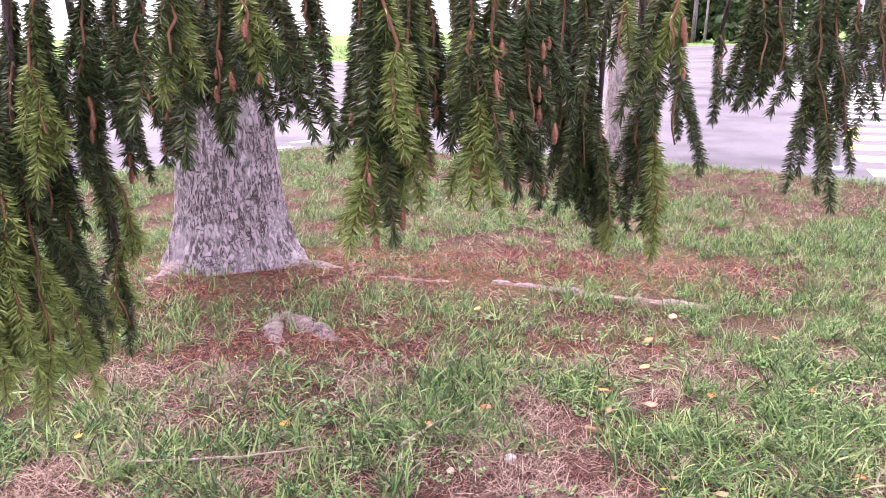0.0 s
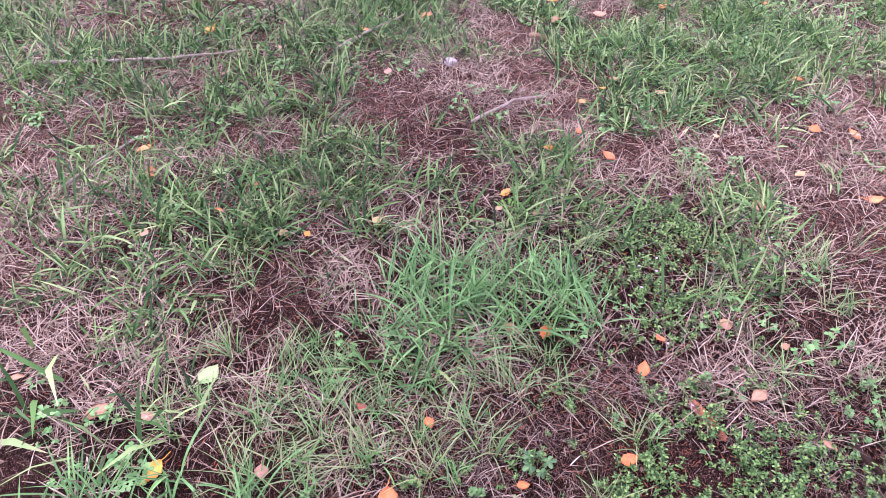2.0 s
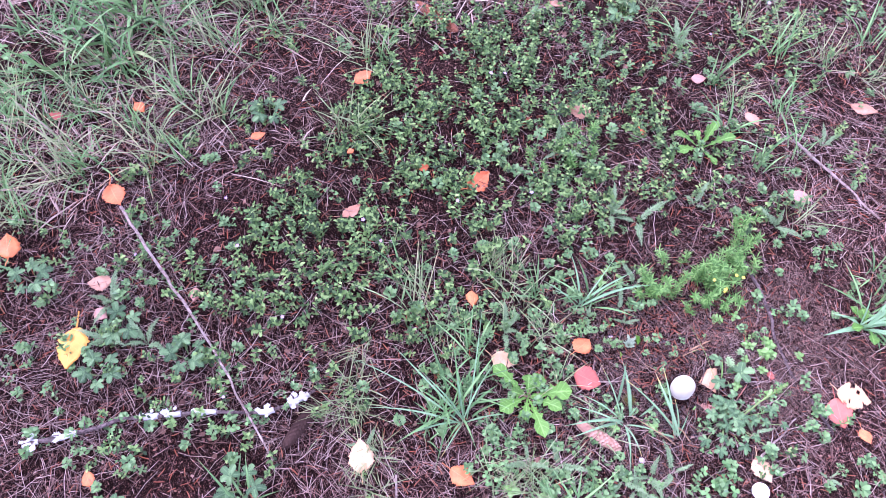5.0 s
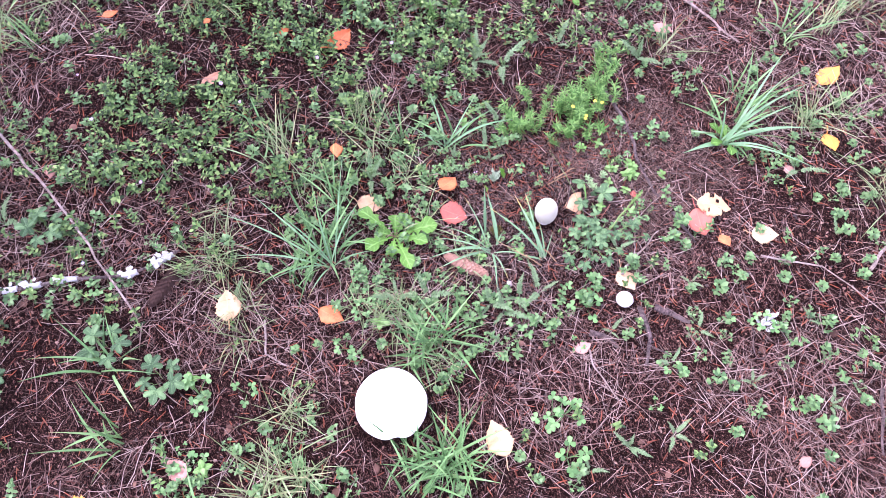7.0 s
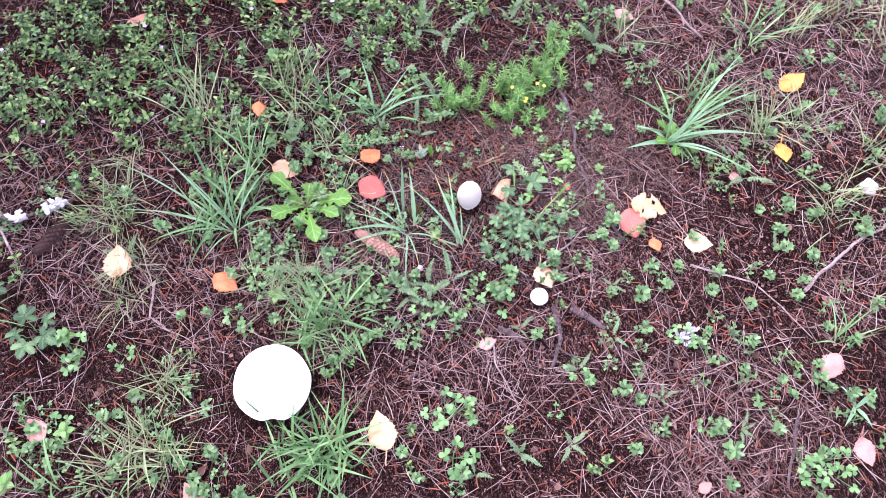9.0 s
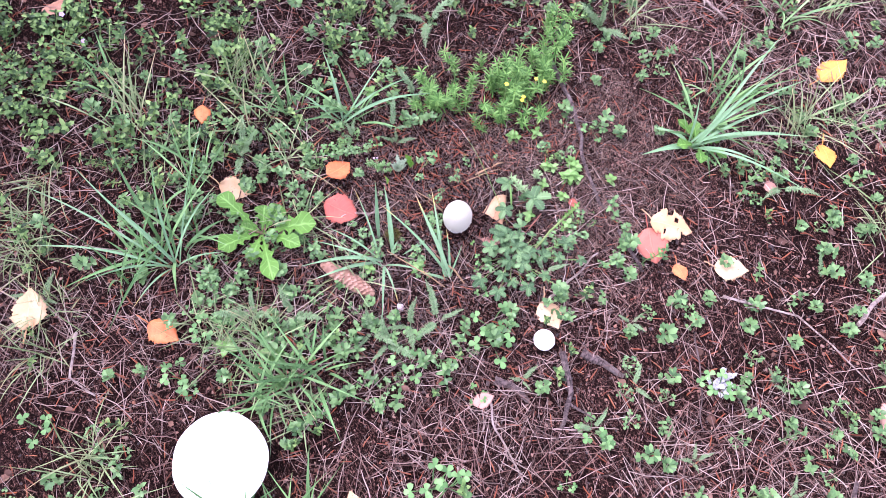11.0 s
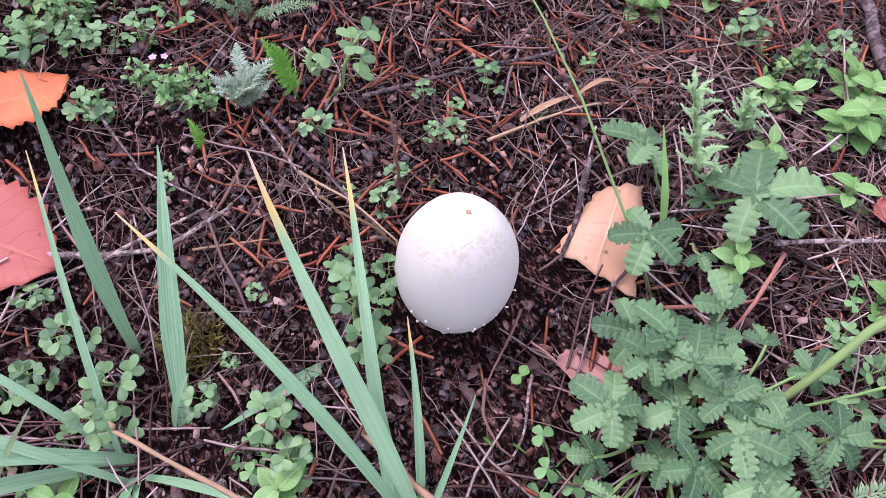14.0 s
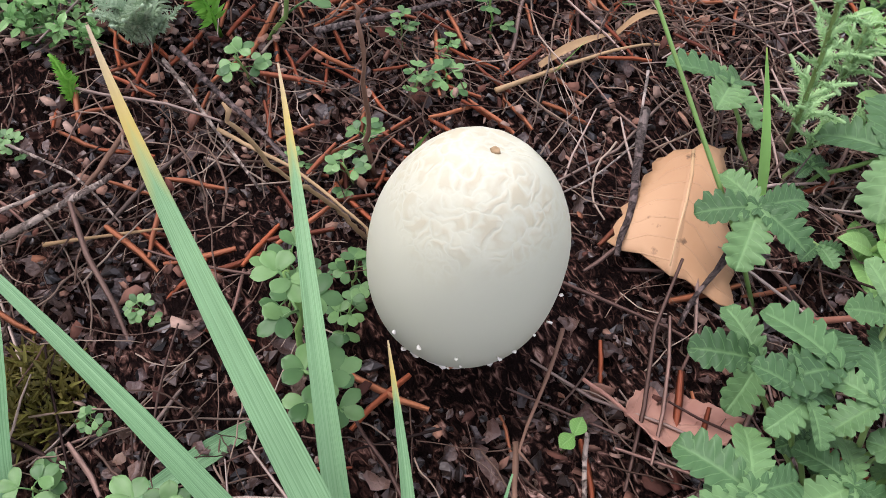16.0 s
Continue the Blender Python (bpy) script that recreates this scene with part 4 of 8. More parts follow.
def egg_mushroom(x, y):
    root = tagged(new("egg_mushroom"), "young closed white mushroom with a cracked tan crown", "mushroom")
    prof = []
    for i in range(46):
        t = i / 45
        z = 0.0045 + 0.0495 * (1 - math.cos(math.pi * t)) / 2
        s = (z - 0.0045) / 0.0495
        r = 0.0178 * (s ** 0.34 if s < 0.36 else 1) if s < 0.001 else 0.0
        low = math.sqrt(max(0, 1 - ((0.36 - s) / 0.46) ** 2)) if s < 0.36 else math.sqrt(max(0, 1 - ((s - 0.36) / 0.64) ** 2.1))
        prof.append((max(0.0179 * low, 0.0002), z))
    cap = turned(prof, 96, 0.035, 2.5, 0, 3)
    v = cap.v[0]
    for i, (px, py, pz) in enumerate(v):
        if pz > 0.034:
            k = noise.noise(Vector((px, py, pz)) * 190) + 0.6 * noise.noise(Vector((px, py, pz)) * 420)
            dent = math.exp(-((px - 0.004) ** 2 + (py - 0.002) ** 2) / 0.00002)
            v[i] = (px, py, pz + 0.00035 * k * min(1, (pz - 0.034) / 0.01) - 0.0012 * dent * (pz > 0.05))
    part("cap", cap, M_CAP, root, "smooth white cap with tan cracks on its crown")
    part("stem", turned([(0.0105, -0.012), (0.011, 0.0), (0.0118, 0.008)], 24, 0.05), M_STEMWHITE, root)
    rr = random.Random(5)
    veil = Geo()
    for k in range(16):
        a = k / 16 * 6.283 + rr.uniform(-0.05, 0.05)
        s = leaf(rr.uniform(0.001, 0.003), rr.uniform(0.0012, 0.003), 0.3, steps=3)
        put(veil, s, math.cos(a) * 0.0128, math.sin(a) * 0.0128, 0.0062, a, rr.uniform(0.7, 1.3))
    bevel_less(part("veil_fringe", veil, M_STEMWHITE, root, "ragged white remains of the veil"), 0.0004)
    flakes = Geo()
    for k in range(12):
        a, s = rr.uniform(3.3, 5.6), rr.uniform(0.1, 0.36)
        z = 0.0045 + 0.0495 * s
        r = 0.0179 * math.sqrt(max(0, 1 - ((0.36 - s) / 0.46) ** 2)) * 1.01
        put(flakes, leaf(0.0012, 0.001, 0.5, steps=3), math.cos(a) * r, math.sin(a) * r, z, a, -0.9, rr.uniform(-1, 1), rr.uniform(0.5, 1.2))
    bevel_less(part("flake", flakes, M_STEMWHITE, root, "tiny white scales low on the cap"), 0.0003)["kind"] = "stuff"
    hurt = Geo()
    a, z = 4.05, 0.0105
    put(hurt, leaf(0.0018, 0.0016, 0.5, steps=4), math.cos(a) * 0.0152, math.sin(a) * 0.0152, z, a, -1.1, 0)
    bevel_less(part("bruise", hurt, M_HURT, root, "small reddish brown bruise"), 0.0005)
    crown = Geo()
    put(crown, turned([(0.0008, -0.0004), (0.0006, 0.0001), (0.0004, 0.0), (0.0002, -0.0001)], 12, 0.6, 6), 0.0025, 0.001, 0.0531, 0, 0.1)
    part("crown_scar", crown, litter_material("tan_scar", [(0.28, 0.19, 0.1), (0.36, 0.26, 0.15)], 0.7, 500.0), root, "small brown scar")
    root.matrix_world = pose(x, y, 0.0002, 1, -1, 0) @ Matrix.Diagonal((0.92, 0.92, 0.935, 1))
    return root


def big_mushroom(x, y):
    root = tagged(new("big_mushroom"), "large open white mushroom with a broad smooth cap", "mushroom")
    prof = [(0.061, 0.052)] + [(0.0655 * math.cos(t) ** 0.75, 0.055 + 0.021 * math.sin(t)) for t in [i / 22 * math.pi / 2 * 0.985 for i in range(23)]]
    part("cap", turned(prof, 96, 0.05, 3, 0.09, 8), M_BIGCAP, root, "broad white domed cap with a bay in its rim")
    part("stem", turned([(0.014, -0.01), (0.012, 0.01), (0.0105, 0.035), (0.012, 0.054)], 24, 0.06), M_STEMWHITE, root)
    gills = Geo()
    for k in range(72):
        a = k / 72 * 6.283
        d, s = Vector((math.cos(a), math.sin(a), 0)), Vector((-math.sin(a), math.cos(a), 0)) * 0.0004
        p, q = d * 0.012, d * 0.058
        gills.add([p + s + Vector((0, 0, 0.046)), q + s + Vector((0, 0, 0.049)), q + s + Vector((0, 0, 0.053)), p + s + Vector((0, 0, 0.053)), p - s + Vector((0, 0, 0.046)), q - s + Vector((0, 0, 0.049)), q - s + Vector((0, 0, 0.053)), p - s + Vector((0, 0, 0.053))],
                  [(0, 1, 2, 3), (7, 6, 5, 4), (0, 4, 5, 1), (1, 5, 6, 2)])
    part("gills", gills, M_HURT, root, "pale brown gills")
    root.matrix_world = pose(x, y, float(height(x, y)), 2, -2, 10) @ Matrix.Diagonal((0.715, 0.715, 0.52, 1))


def tiny_mushroom(x, y):
    root = tagged(new("button_mushroom"), "tiny round white button mushroom in the litter", "mushroom")
    prof = [(0.0085, 0.006)] + [(0.0118 * math.cos(t), 0.009 + 0.0085 * math.sin(t)) for t in [-0.35 + i / 14 * 1.9 for i in range(15)]]
    part("cap", turned(prof, 40, 0.03), M_BIGCAP, root)
    part("stem", turned([(0.005, -0.006), (0.0055, 0.007)], 16), M_STEMWHITE, root)
    root.matrix_world = pose(x, y, float(height(x, y)), -3, 2, 0)


egg_mushroom(0.9079, -0.1567)
big_mushroom(0.5724, -0.2781)
tiny_mushroom(0.9226, -0.3247)


# ---- fallen leaves ----
def leaf_material(name, a, b_, vein):
    m, nt, b = material(name, 0.6, spec=0.3)
    u, v, r = leaf_coords(nt)
    co = nt.nodes.new("ShaderNodeTexCoord").outputs["Object"]
    rnd = nt.nodes.new("ShaderNodeObjectInfo").outputs["Random"]
    spot, mott = noise_tex(nt, 210, 4, 0.6, co), noise_tex(nt, 45, 4, 0.6, co)
    col = mix(nt, node(nt, "ShaderNodeMapRange", Value=calc(nt, "ADD", mott, calc(nt, "MULTIPLY", calc(nt, "SUBTRACT", rnd, 0.5), 0.35)), i1=0.35, i2=0.65).outputs[0], a, b_)
    au = calc(nt, "ABSOLUTE", u)
    mid = calc(nt, "SUBTRACT", 1.0, calc(nt, "MULTIPLY", au, 16.0), True)
    side = calc(nt, "ABSOLUTE", calc(nt, "SINE", calc(nt, "MULTIPLY", calc(nt, "SUBTRACT", v, calc(nt, "MULTIPLY", au, 0.2)), 21.0)))
    lines = calc(nt, "MAXIMUM", mid, calc(nt, "MULTIPLY", calc(nt, "SUBTRACT", 1.0, calc(nt, "MULTIPLY", side, 6.0), True), 0.5))
    col = mix(nt, calc(nt, "MULTIPLY", lines, 0.3), col, vein)
    col = mix(nt, node(nt, "ShaderNodeMapRange", Value=spot, i1=0.64, i2=0.72).outputs[0], col, tuple(c * 0.35 for c in a))
    nt.links.new(col, b.inputs["Base Color"])
    bump(nt, b, calc(nt, "ADD", lines, calc(nt, "MULTIPLY", mott, 0.6)), 0.4, 0.0008)
    return m


LEAF_LOOKS = {
    "o": (leaf_material("orange_leaf", (0.37, 0.092, 0.023), (0.43, 0.15, 0.042), (0.52, 0.25, 0.1)), "curled orange birch leaf"),
    "y": (leaf_material("yellow_leaf", (0.5, 0.17, 0.02), (0.54, 0.25, 0.03), (0.58, 0.4, 0.12)), "yellow birch leaf with orange flecks"),
    "b": (leaf_material("beige_leaf", (0.24, 0.115, 0.06), (0.3, 0.165, 0.095), (0.34, 0.21, 0.13)), "dry beige birch leaf"),
    "t": (leaf_material("tan_leaf", (0.3, 0.165, 0.08), (0.345, 0.205, 0.105), (0.38, 0.25, 0.15)), "dry tan leaf"),
    "c": (leaf_material("cream_leaf", (0.36, 0.2, 0.085), (0.41, 0.28, 0.15), (0.45, 0.33, 0.2)), "pale cream birch leaf"),
    "p": (leaf_material("pink_brown_leaf", (0.25, 0.12, 0.085), (0.31, 0.17, 0.12), (0.38, 0.22, 0.16)), "faded pinkish brown leaf"),
    "r": (leaf_material("red_brown_leaf", (0.24, 0.06, 0.036), (0.3, 0.09, 0.054), (0.42, 0.17, 0.1)), "reddish brown birch leaf"),
    "g": (leaf_material("pale_green_leaf", (0.17, 0.25, 0.09), (0.22, 0.3, 0.12), (0.28, 0.33, 0.17)), "pale green fallen leaf"),
}


def birch_leaf(length, curl, seed, holes=False, broad=0.0):
    """Rhombic toothed leaf blade, domed and curled, from stalk end to tip."""
    g = Geo()
    rr = random.Random(seed)
    n, cols = 22, (-1, -0.66, -0.33, 0, 0.33, 0.66, 1)
    bend, skew, ripple = rr.uniform(-1, 1) * curl, rr.uniform(-0.15, 0.15), rr.uniform(0, 9)
    full, point = rr.uniform(0.34, 0.42) + broad, rr.uniform(0.85, 1.2) + broad * 6
    v, c = [], []
    for i in range(n + 1):
        t = i / n
        w = (math.sin(math.pi / 2 * min(1, (t + 0.05) / 0.41)) if t < 0.36 else math.cos(math.pi / 2 * ((t - 0.36) / 0.64) ** point)) * full * length
        w = max(w, 0.001) * (1 + (0.07 if i % 2 else -0.055)) * (1 + 0.06 * math.sin(i * 1.3 + ripple))
        for u in cols:
            px, py = (t - 0.5) * length, u * w + skew * length * (t - 0.5) ** 2
            pz = 0.16 * length * (bend * (u * u) * 0.6 + curl * 0.35 * math.sin(t * 3.1 + ripple) * 1.0 + 0.12 * math.sin(u * 4 + t * 7 + ripple))
            v.append((px, py, pz))
            c.append((u, t, 0))
    k = len(cols)
    f = [(i * k + j, i * k + j + 1, (i + 1) * k + j + 1, (i + 1) * k + j) for i in range(n) for j in range(k - 1)]
    if holes:
        gone = {(7, 1), (12, 4), (13, 4), (9, 5), (8, 5), (10, 5), (4, 0), (5, 0), (16, 0), (17, 0), (16, 1)}
        f = [q for idx, q in enumerate(f) if (idx // (k - 1), idx % (k - 1)) not in gone]
    return g.add(v, f, c)


LEAF_SHAPES = [birch_leaf(0.04, cu, 200 + i) for i, cu in enumerate((0.4, 0.8, 1.2, 0.25, 0.6, 1.0))] + [birch_leaf(0.04, 0.5, 207, broad=0.08)]
HOLED = birch_leaf(0.045, 0.5, 300, True)
STALKS = [tube(bent_line((-0.02, 0, 0), (-0.035, 0.004 * k, 0.004), 6, 0.0012, k), [0.0007] * 6, 5) for k in range(3)]
LEAF_MESHES = {}


def fallen_leaf(x, y, look_key, size=1.0, turn=None, lift=0.006, shape=None, tip=None, lean=None, holed=False):
    rr = random.Random(int(x * 7919 + y * 104729))
    mat, label = LEAF_LOOKS[look_key]
    k = rr.randrange(6) if shape is None else shape
    key = (look_key, "holed" if holed else k)
    if key not in LEAF_MESHES:
        geo = HOLED if holed else LEAF_SHAPES[k]
        LEAF_MESHES[key] = (mesh_from("fallen_leaf", *geo.arrays(), mat), mesh_from("stalk", *STALKS[k % 3].arrays(), mat))
    blade_mesh, stalk_mesh = LEAF_MESHES[key]
    ob = new("fallen_leaf", blade_mesh)
    bevel_less(ob, 0.0003)
    tagged(ob, label + (" with insect holes" if holed else " lying on the litter"), "leaf", "fallen birch leaves")
    st = new("stalk", stalk_mesh)
    st.parent = ob
    ob.matrix_world = pose(x, y, float(height(x, y)) + lift, rr.uniform(-14, 14) if lean is None else lean, rr.uniform(-14, 14) if tip is None else tip, rr.uniform(0, 360) if turn is None else turn) @ Matrix.Scale(size, 4)
    return ob


# rows of x, y, look, length
LEAVES_LAWN = [
    (0.906, 1.787, 'o', 0.039), (-0.445, 1.767, 'o', 0.052), (1.679, 1.759, 'o', 0.050), (1.341, 1.740, 'c', 0.032), (1.792, 1.720, 'o', 0.054),
    (0.791, 1.700, 'y', 0.041), (-0.889, 1.656, 'y', 0.036), (0.963, 1.645, 'o', 0.047), (-0.395, 1.639, 'o', 0.046), (-0.199, 1.622, 'g', 0.051),
    (-0.084, 1.555, 'r', 0.035), (1.516, 1.520, 'c', 0.038), (0.620, 1.478, 'y', 0.034), (-0.179, 1.447, 'o', 0.029), (0.591, 1.407, 'c', 0.026),
    (1.328, 1.379, 'b', 0.056), (1.673, 1.379, 'o', 0.052), (0.253, 1.378, 'c', 0.034), (0.693, 1.372, 'b', 0.032), (-0.356, 1.354, 'b', 0.035),
]
LEAVES_LAWN += [
    (0.004, 1.339, 'b', 0.037), (0.068, 1.331, 'y', 0.025), (1.133, 1.191, 'r', 0.026), (0.551, 0.961, 'b', 0.033), (0.632, 0.939, 'o', 0.046),
    (1.063, 0.936, 'b', 0.041), (0.892, 0.905, 'o', 0.031), (-0.525, 0.894, 'b', 0.032), (-0.119, 0.873, 'g', 0.062), (1.175, 0.862, 'b', 0.026),
    (0.829, 0.821, 'o', 0.040), (-0.336, 0.785, 'b', 0.059), (-0.225, 0.767, 'p', 0.038), (0.207, 0.763, 'r', 0.026), (1.056, 0.731, 'b', 0.044),
    (0.346, 0.712, 'o', 0.030), (1.644, 0.650, 'o', 0.050), (-0.193, 0.634, 'y', 0.059), (0.016, 0.621, 'p', 0.040), (1.151, 0.599, 'b', 0.032),
    (0.734, 0.595, 'o', 0.039), (0.515, 0.557, 'o', 0.029), (0.257, 0.547, 'o', 0.054), (0.079, 0.528, 'o', 0.051), (0.646, 0.452, 'o', 0.014),
]
LEAVES_NEAR = [
    (0.191, 0.403, 'b', 0.042), (0.748, 0.368, 'o', 0.022), (1.052, 0.355, 'b', 0.049), (0.181, 0.346, 'p', 0.031), (0.602, 0.344, 'b', 0.037),
    (1.288, 0.318, 'p', 0.029), (0.321, 0.313, 'p', 0.025), (0.129, 0.306, 'y', 0.068), (0.818, 0.300, 'o', 0.053), (1.127, 0.267, 'o', 0.021),
    (-0.055, 0.261, 'p', 0.037), (1.321, 0.199, 'b', 0.036), (1.513, 0.126, 'b', 0.048), (0.706, 0.111, 'o', 0.028), (0.102, 0.109, 'o', 0.027),
    (1.293, 0.030, 'p', 0.034), (0.701, 0.001, 'c', 0.039), (0.818, -0.033, 'o', 0.034), (0.454, -0.034, 'c', 0.051), (0.797, -0.081, 'r', 0.043),
]
LEAVES_NEAR += [
    (0.567, -0.123, 'o', 0.041), (0.182, -0.185, 'y', 0.062), (1.457, -0.193, 'y', 0.049), (0.301, -0.198, 'p', 0.039), (0.209, -0.201, 'y', 0.032),
    (1.094, -0.288, 'r', 0.045), (1.361, -0.291, 'y', 0.038), (1.267, -0.294, 'p', 0.021), (0.944, -0.303, 'c', 0.039), (1.104, -0.331, 'o', 0.025),
    (0.832, -0.349, 'p', 0.025), (0.440, -0.352, 'p', 0.033), (1.158, -0.355, 'c', 0.043), (0.664, -0.388, 'c', 0.051), (0.496, -0.400, 'c', 0.029),
    (1.210, -0.575, 'p', 0.042), (0.978, -0.621, 'p', 0.020), (1.177, -0.678, 'p', 0.036),
]
LEAVES_FAR = [
    (0.526, 3.837, 'y', 0.059), (2.887, 3.701, 'o', 0.062), (1.604, 3.637, 'c', 0.062), (1.374, 3.319, 'o', 0.055), (2.023, 3.293, 'o', 0.045),
    (1.257, 3.005, 'o', 0.062), (1.012, 2.774, 'y', 0.052), (1.913, 2.715, 'o', 0.050), (1.464, 2.696, 'o', 0.058), (0.475, 2.645, 'o', 0.062),
    (1.180, 2.627, 'b', 0.062), (0.990, 2.593, 'b', 0.059), (-0.365, 2.559, 'y', 0.062), (0.232, 2.523, 'o', 0.042), (-1.176, 2.500, 'y', 0.046),
    (-0.085, 2.394, 'p', 0.036), (-0.260, 2.199, 'p', 0.035), (0.307, 2.170, 'p', 0.042), (1.098, 2.095, 'b', 0.043), (1.759, 2.071, 'o', 0.042),
    (1.043, 2.031, 'y', 0.025), (1.234, 1.993, 'b', 0.051), (0.944, 1.947, 'o', 0.037),
]
TURNED = {(-0.119, 0.873): (60, 3, 4, 3), (0.797, -0.081): (-50, 6, 4, 3), (0.818, -0.033): (15, 6, 8, -6), (1.094, -0.288): (250, 6, 5, 6), (0.454, -0.034): (70, 3, 6, 4), (0.664, -0.388): (80, 4, 5, -6), (0.818, 0.3): (20, 2, 6, 14), (0.129, 0.306): (240, 3, 4, 3), (0.701, 0.001): (320, 2, 12, 24), (1.158, -0.355): (330, 4, 8, 6)}
for x, y, k, long in LEAVES_LAWN + LEAVES_NEAR + LEAVES_FAR:
    turn, shape, tip, lean = TURNED.get((x, y), (None, None, None, None))
    lift = 0.03 if y > 1.9 else 0.016 if y > 0.45 or (x, y) in ((0.454, -0.034), (0.664, -0.388), (0.129, 0.306)) else 0.008
    fallen_leaf(x, y, k, long / 0.042, turn, lift, shape, tip, lean)
fallen_leaf(1.127, -0.279, "c", 1.15, 320, 0.012, None, 8, 4, True)


def torn_leaf(x, y):
    """A broad leaf with its stalk end torn off: four-sided, slightly domed."""
    n, k, v, c = 14, 9, [], []
    for i in range(n + 1):
        t = i / n
        for j in range(k):
            u = j / (k - 1) * 2 - 1
            w = 0.0128 * (0.5 + 0.62 * t - 0.32 * max(0, t - 0.62)) + 0.0006 * math.sin(i * 2.3 + j)
            skew = 0.006 * u * (t - 0.4)
            v.append(((t - 0.5) * 0.031 + skew + 0.0007 * math.sin(j * 2.1), u * w, 0.0022 * math.cos(u * 1.6) + 0.0012 * math.sin(t * 4 + u * 2)))
            c.append((u, t, 0))
    f = [(i * k + j, i * k + j + 1, (i + 1) * k + j + 1, (i + 1) * k + j) for i in range(n) for j in range(k - 1)]
    ob = thing("fallen_leaf", Geo().add(v, f, c), LEAF_LOOKS["t"][0], "torn beige leaf lying between soil and cinquefoil", "leaf", "fallen birch leaves", m=pose(x, y, float(height(x, y)) + 0.007, 4, 4, 222))
    bevel_less(ob, 0.0003)
    part("midrib", tube([((t - 0.5) * 0.03, 0.0004 * math.sin(t * 5), 0.0024 + 0.0012 * math.sin(t * 4)) for t in (0.02, 0.25, 0.5, 0.75, 0.97)], [0.0004, 0.00036, 0.0003, 0.00025, 0.0002], 6), LEAF_LOOKS["c"][0], ob, "pale midrib")


torn_leaf(0.9595, -0.1611)
fallen_leaf(1.0431, -0.1978, "r", 0.4, 50, 0.006, 2, 20, 10)
fallen_leaf(0.9318, -0.1956, "p", 0.55, 325, 0.005, 2, 10, -25)


# ---- cones, twigs, stones ----
M_SCALE = litter_material("spruce_cone_scale", [(0.36, 0.21, 0.14), (0.44, 0.29, 0.21), (0.3, 0.16, 0.1)], 0.75, 260.0)
M_DARKCONE = litter_material("rotten_cone", [(0.035, 0.02, 0.016), (0.06, 0.035, 0.026)], 0.85, 260.0)
SCALE = leaf(0.017, 0.0155, 0.55, steps=5, fold=-0.35, droop=0.5)
SCALE_MESHES = {}


def fallen_cone(x0, y0, x1, y1, wide, mat, label, sink=0.3):
    root = tagged(new("fallen_cone"), label, "cone", "fallen spruce cones")
    long = math.hypot(x1 - x0, y1 - y0)
    core = turned([(0.001, 0.0)] + [(wide * 0.36 * math.sin(math.pi * (0.1 + 0.86 * t / 10)) ** 0.5, long * t / 10) for t in range(1, 11)], 12, 0.05)
    part("core", core, mat, root)
    if mat.name not in SCALE_MESHES:
        SCALE_MESHES[mat.name] = mesh_from("scale", *SCALE.arrays(), mat)
    count = int(long / 0.0005)
    for k in range(count):
        t = k / count
        a = k * 2.39996
        r = wide * 0.5 * math.sin(math.pi * (0.1 + 0.84 * t)) ** 0.5
        s = new("scale", SCALE_MESHES[mat.name])
        s.parent = root
        size = 0.62 * wide / 0.028 * (0.62 + 0.38 * math.sin(math.pi * t))
        d = Matrix.Translation((math.cos(a) * r * 0.55, math.sin(a) * r * 0.55, long * t * 0.93)) @ Matrix.Rotation(a, 4, "Z") @ Matrix.Rotation(-1.34, 4, "Y") @ Matrix.Scale(size, 4)
        s.matrix_basis = d
    p, q = Vector((x0, y0, float(height(x0, y0)) + wide * sink)), Vector((x1, y1, float(height(x1, y1)) + wide * sink))
    root.matrix_world = Matrix.Translation(p) @ (q - p).to_track_quat("Z", "Y").to_matrix().to_4x4()


M_REDCONE = litter_material("red_cone_scale", [(0.4, 0.16, 0.085), (0.46, 0.22, 0.13), (0.3, 0.11, 0.06)], 0.7, 260.0)
fallen_cone(0.909, 0.738, 0.948, 0.632, 0.028, M_REDCONE, "long reddish brown spruce cone among thyme", 0.2)
fallen_cone(0.7492, -0.1295, 0.7832, -0.1915, 0.0215, M_SCALE, "reddish brown spruce cone half under grass", 0.35)
fallen_cone(1.2, 0.605, 1.222, 0.528, 0.022, M_DARKCONE, "blackened old spruce cone on bare soil", 0.4)
fallen_cone(0.36, 0.026, 0.428, 0.068, 0.024, M_DARKCONE, "dark rotten spruce cone beside a twig", 0.3)
fallen_cone(0.86, 2.47, 0.95, 2.42, 0.028, M_SCALE, "orange brown spruce cone in the lawn", 0.8)

M_LICHEN = litter_material("white_lichen", [(0.4, 0.41, 0.385), (0.5, 0.51, 0.48)], 0.9, 500.0, 1.0)


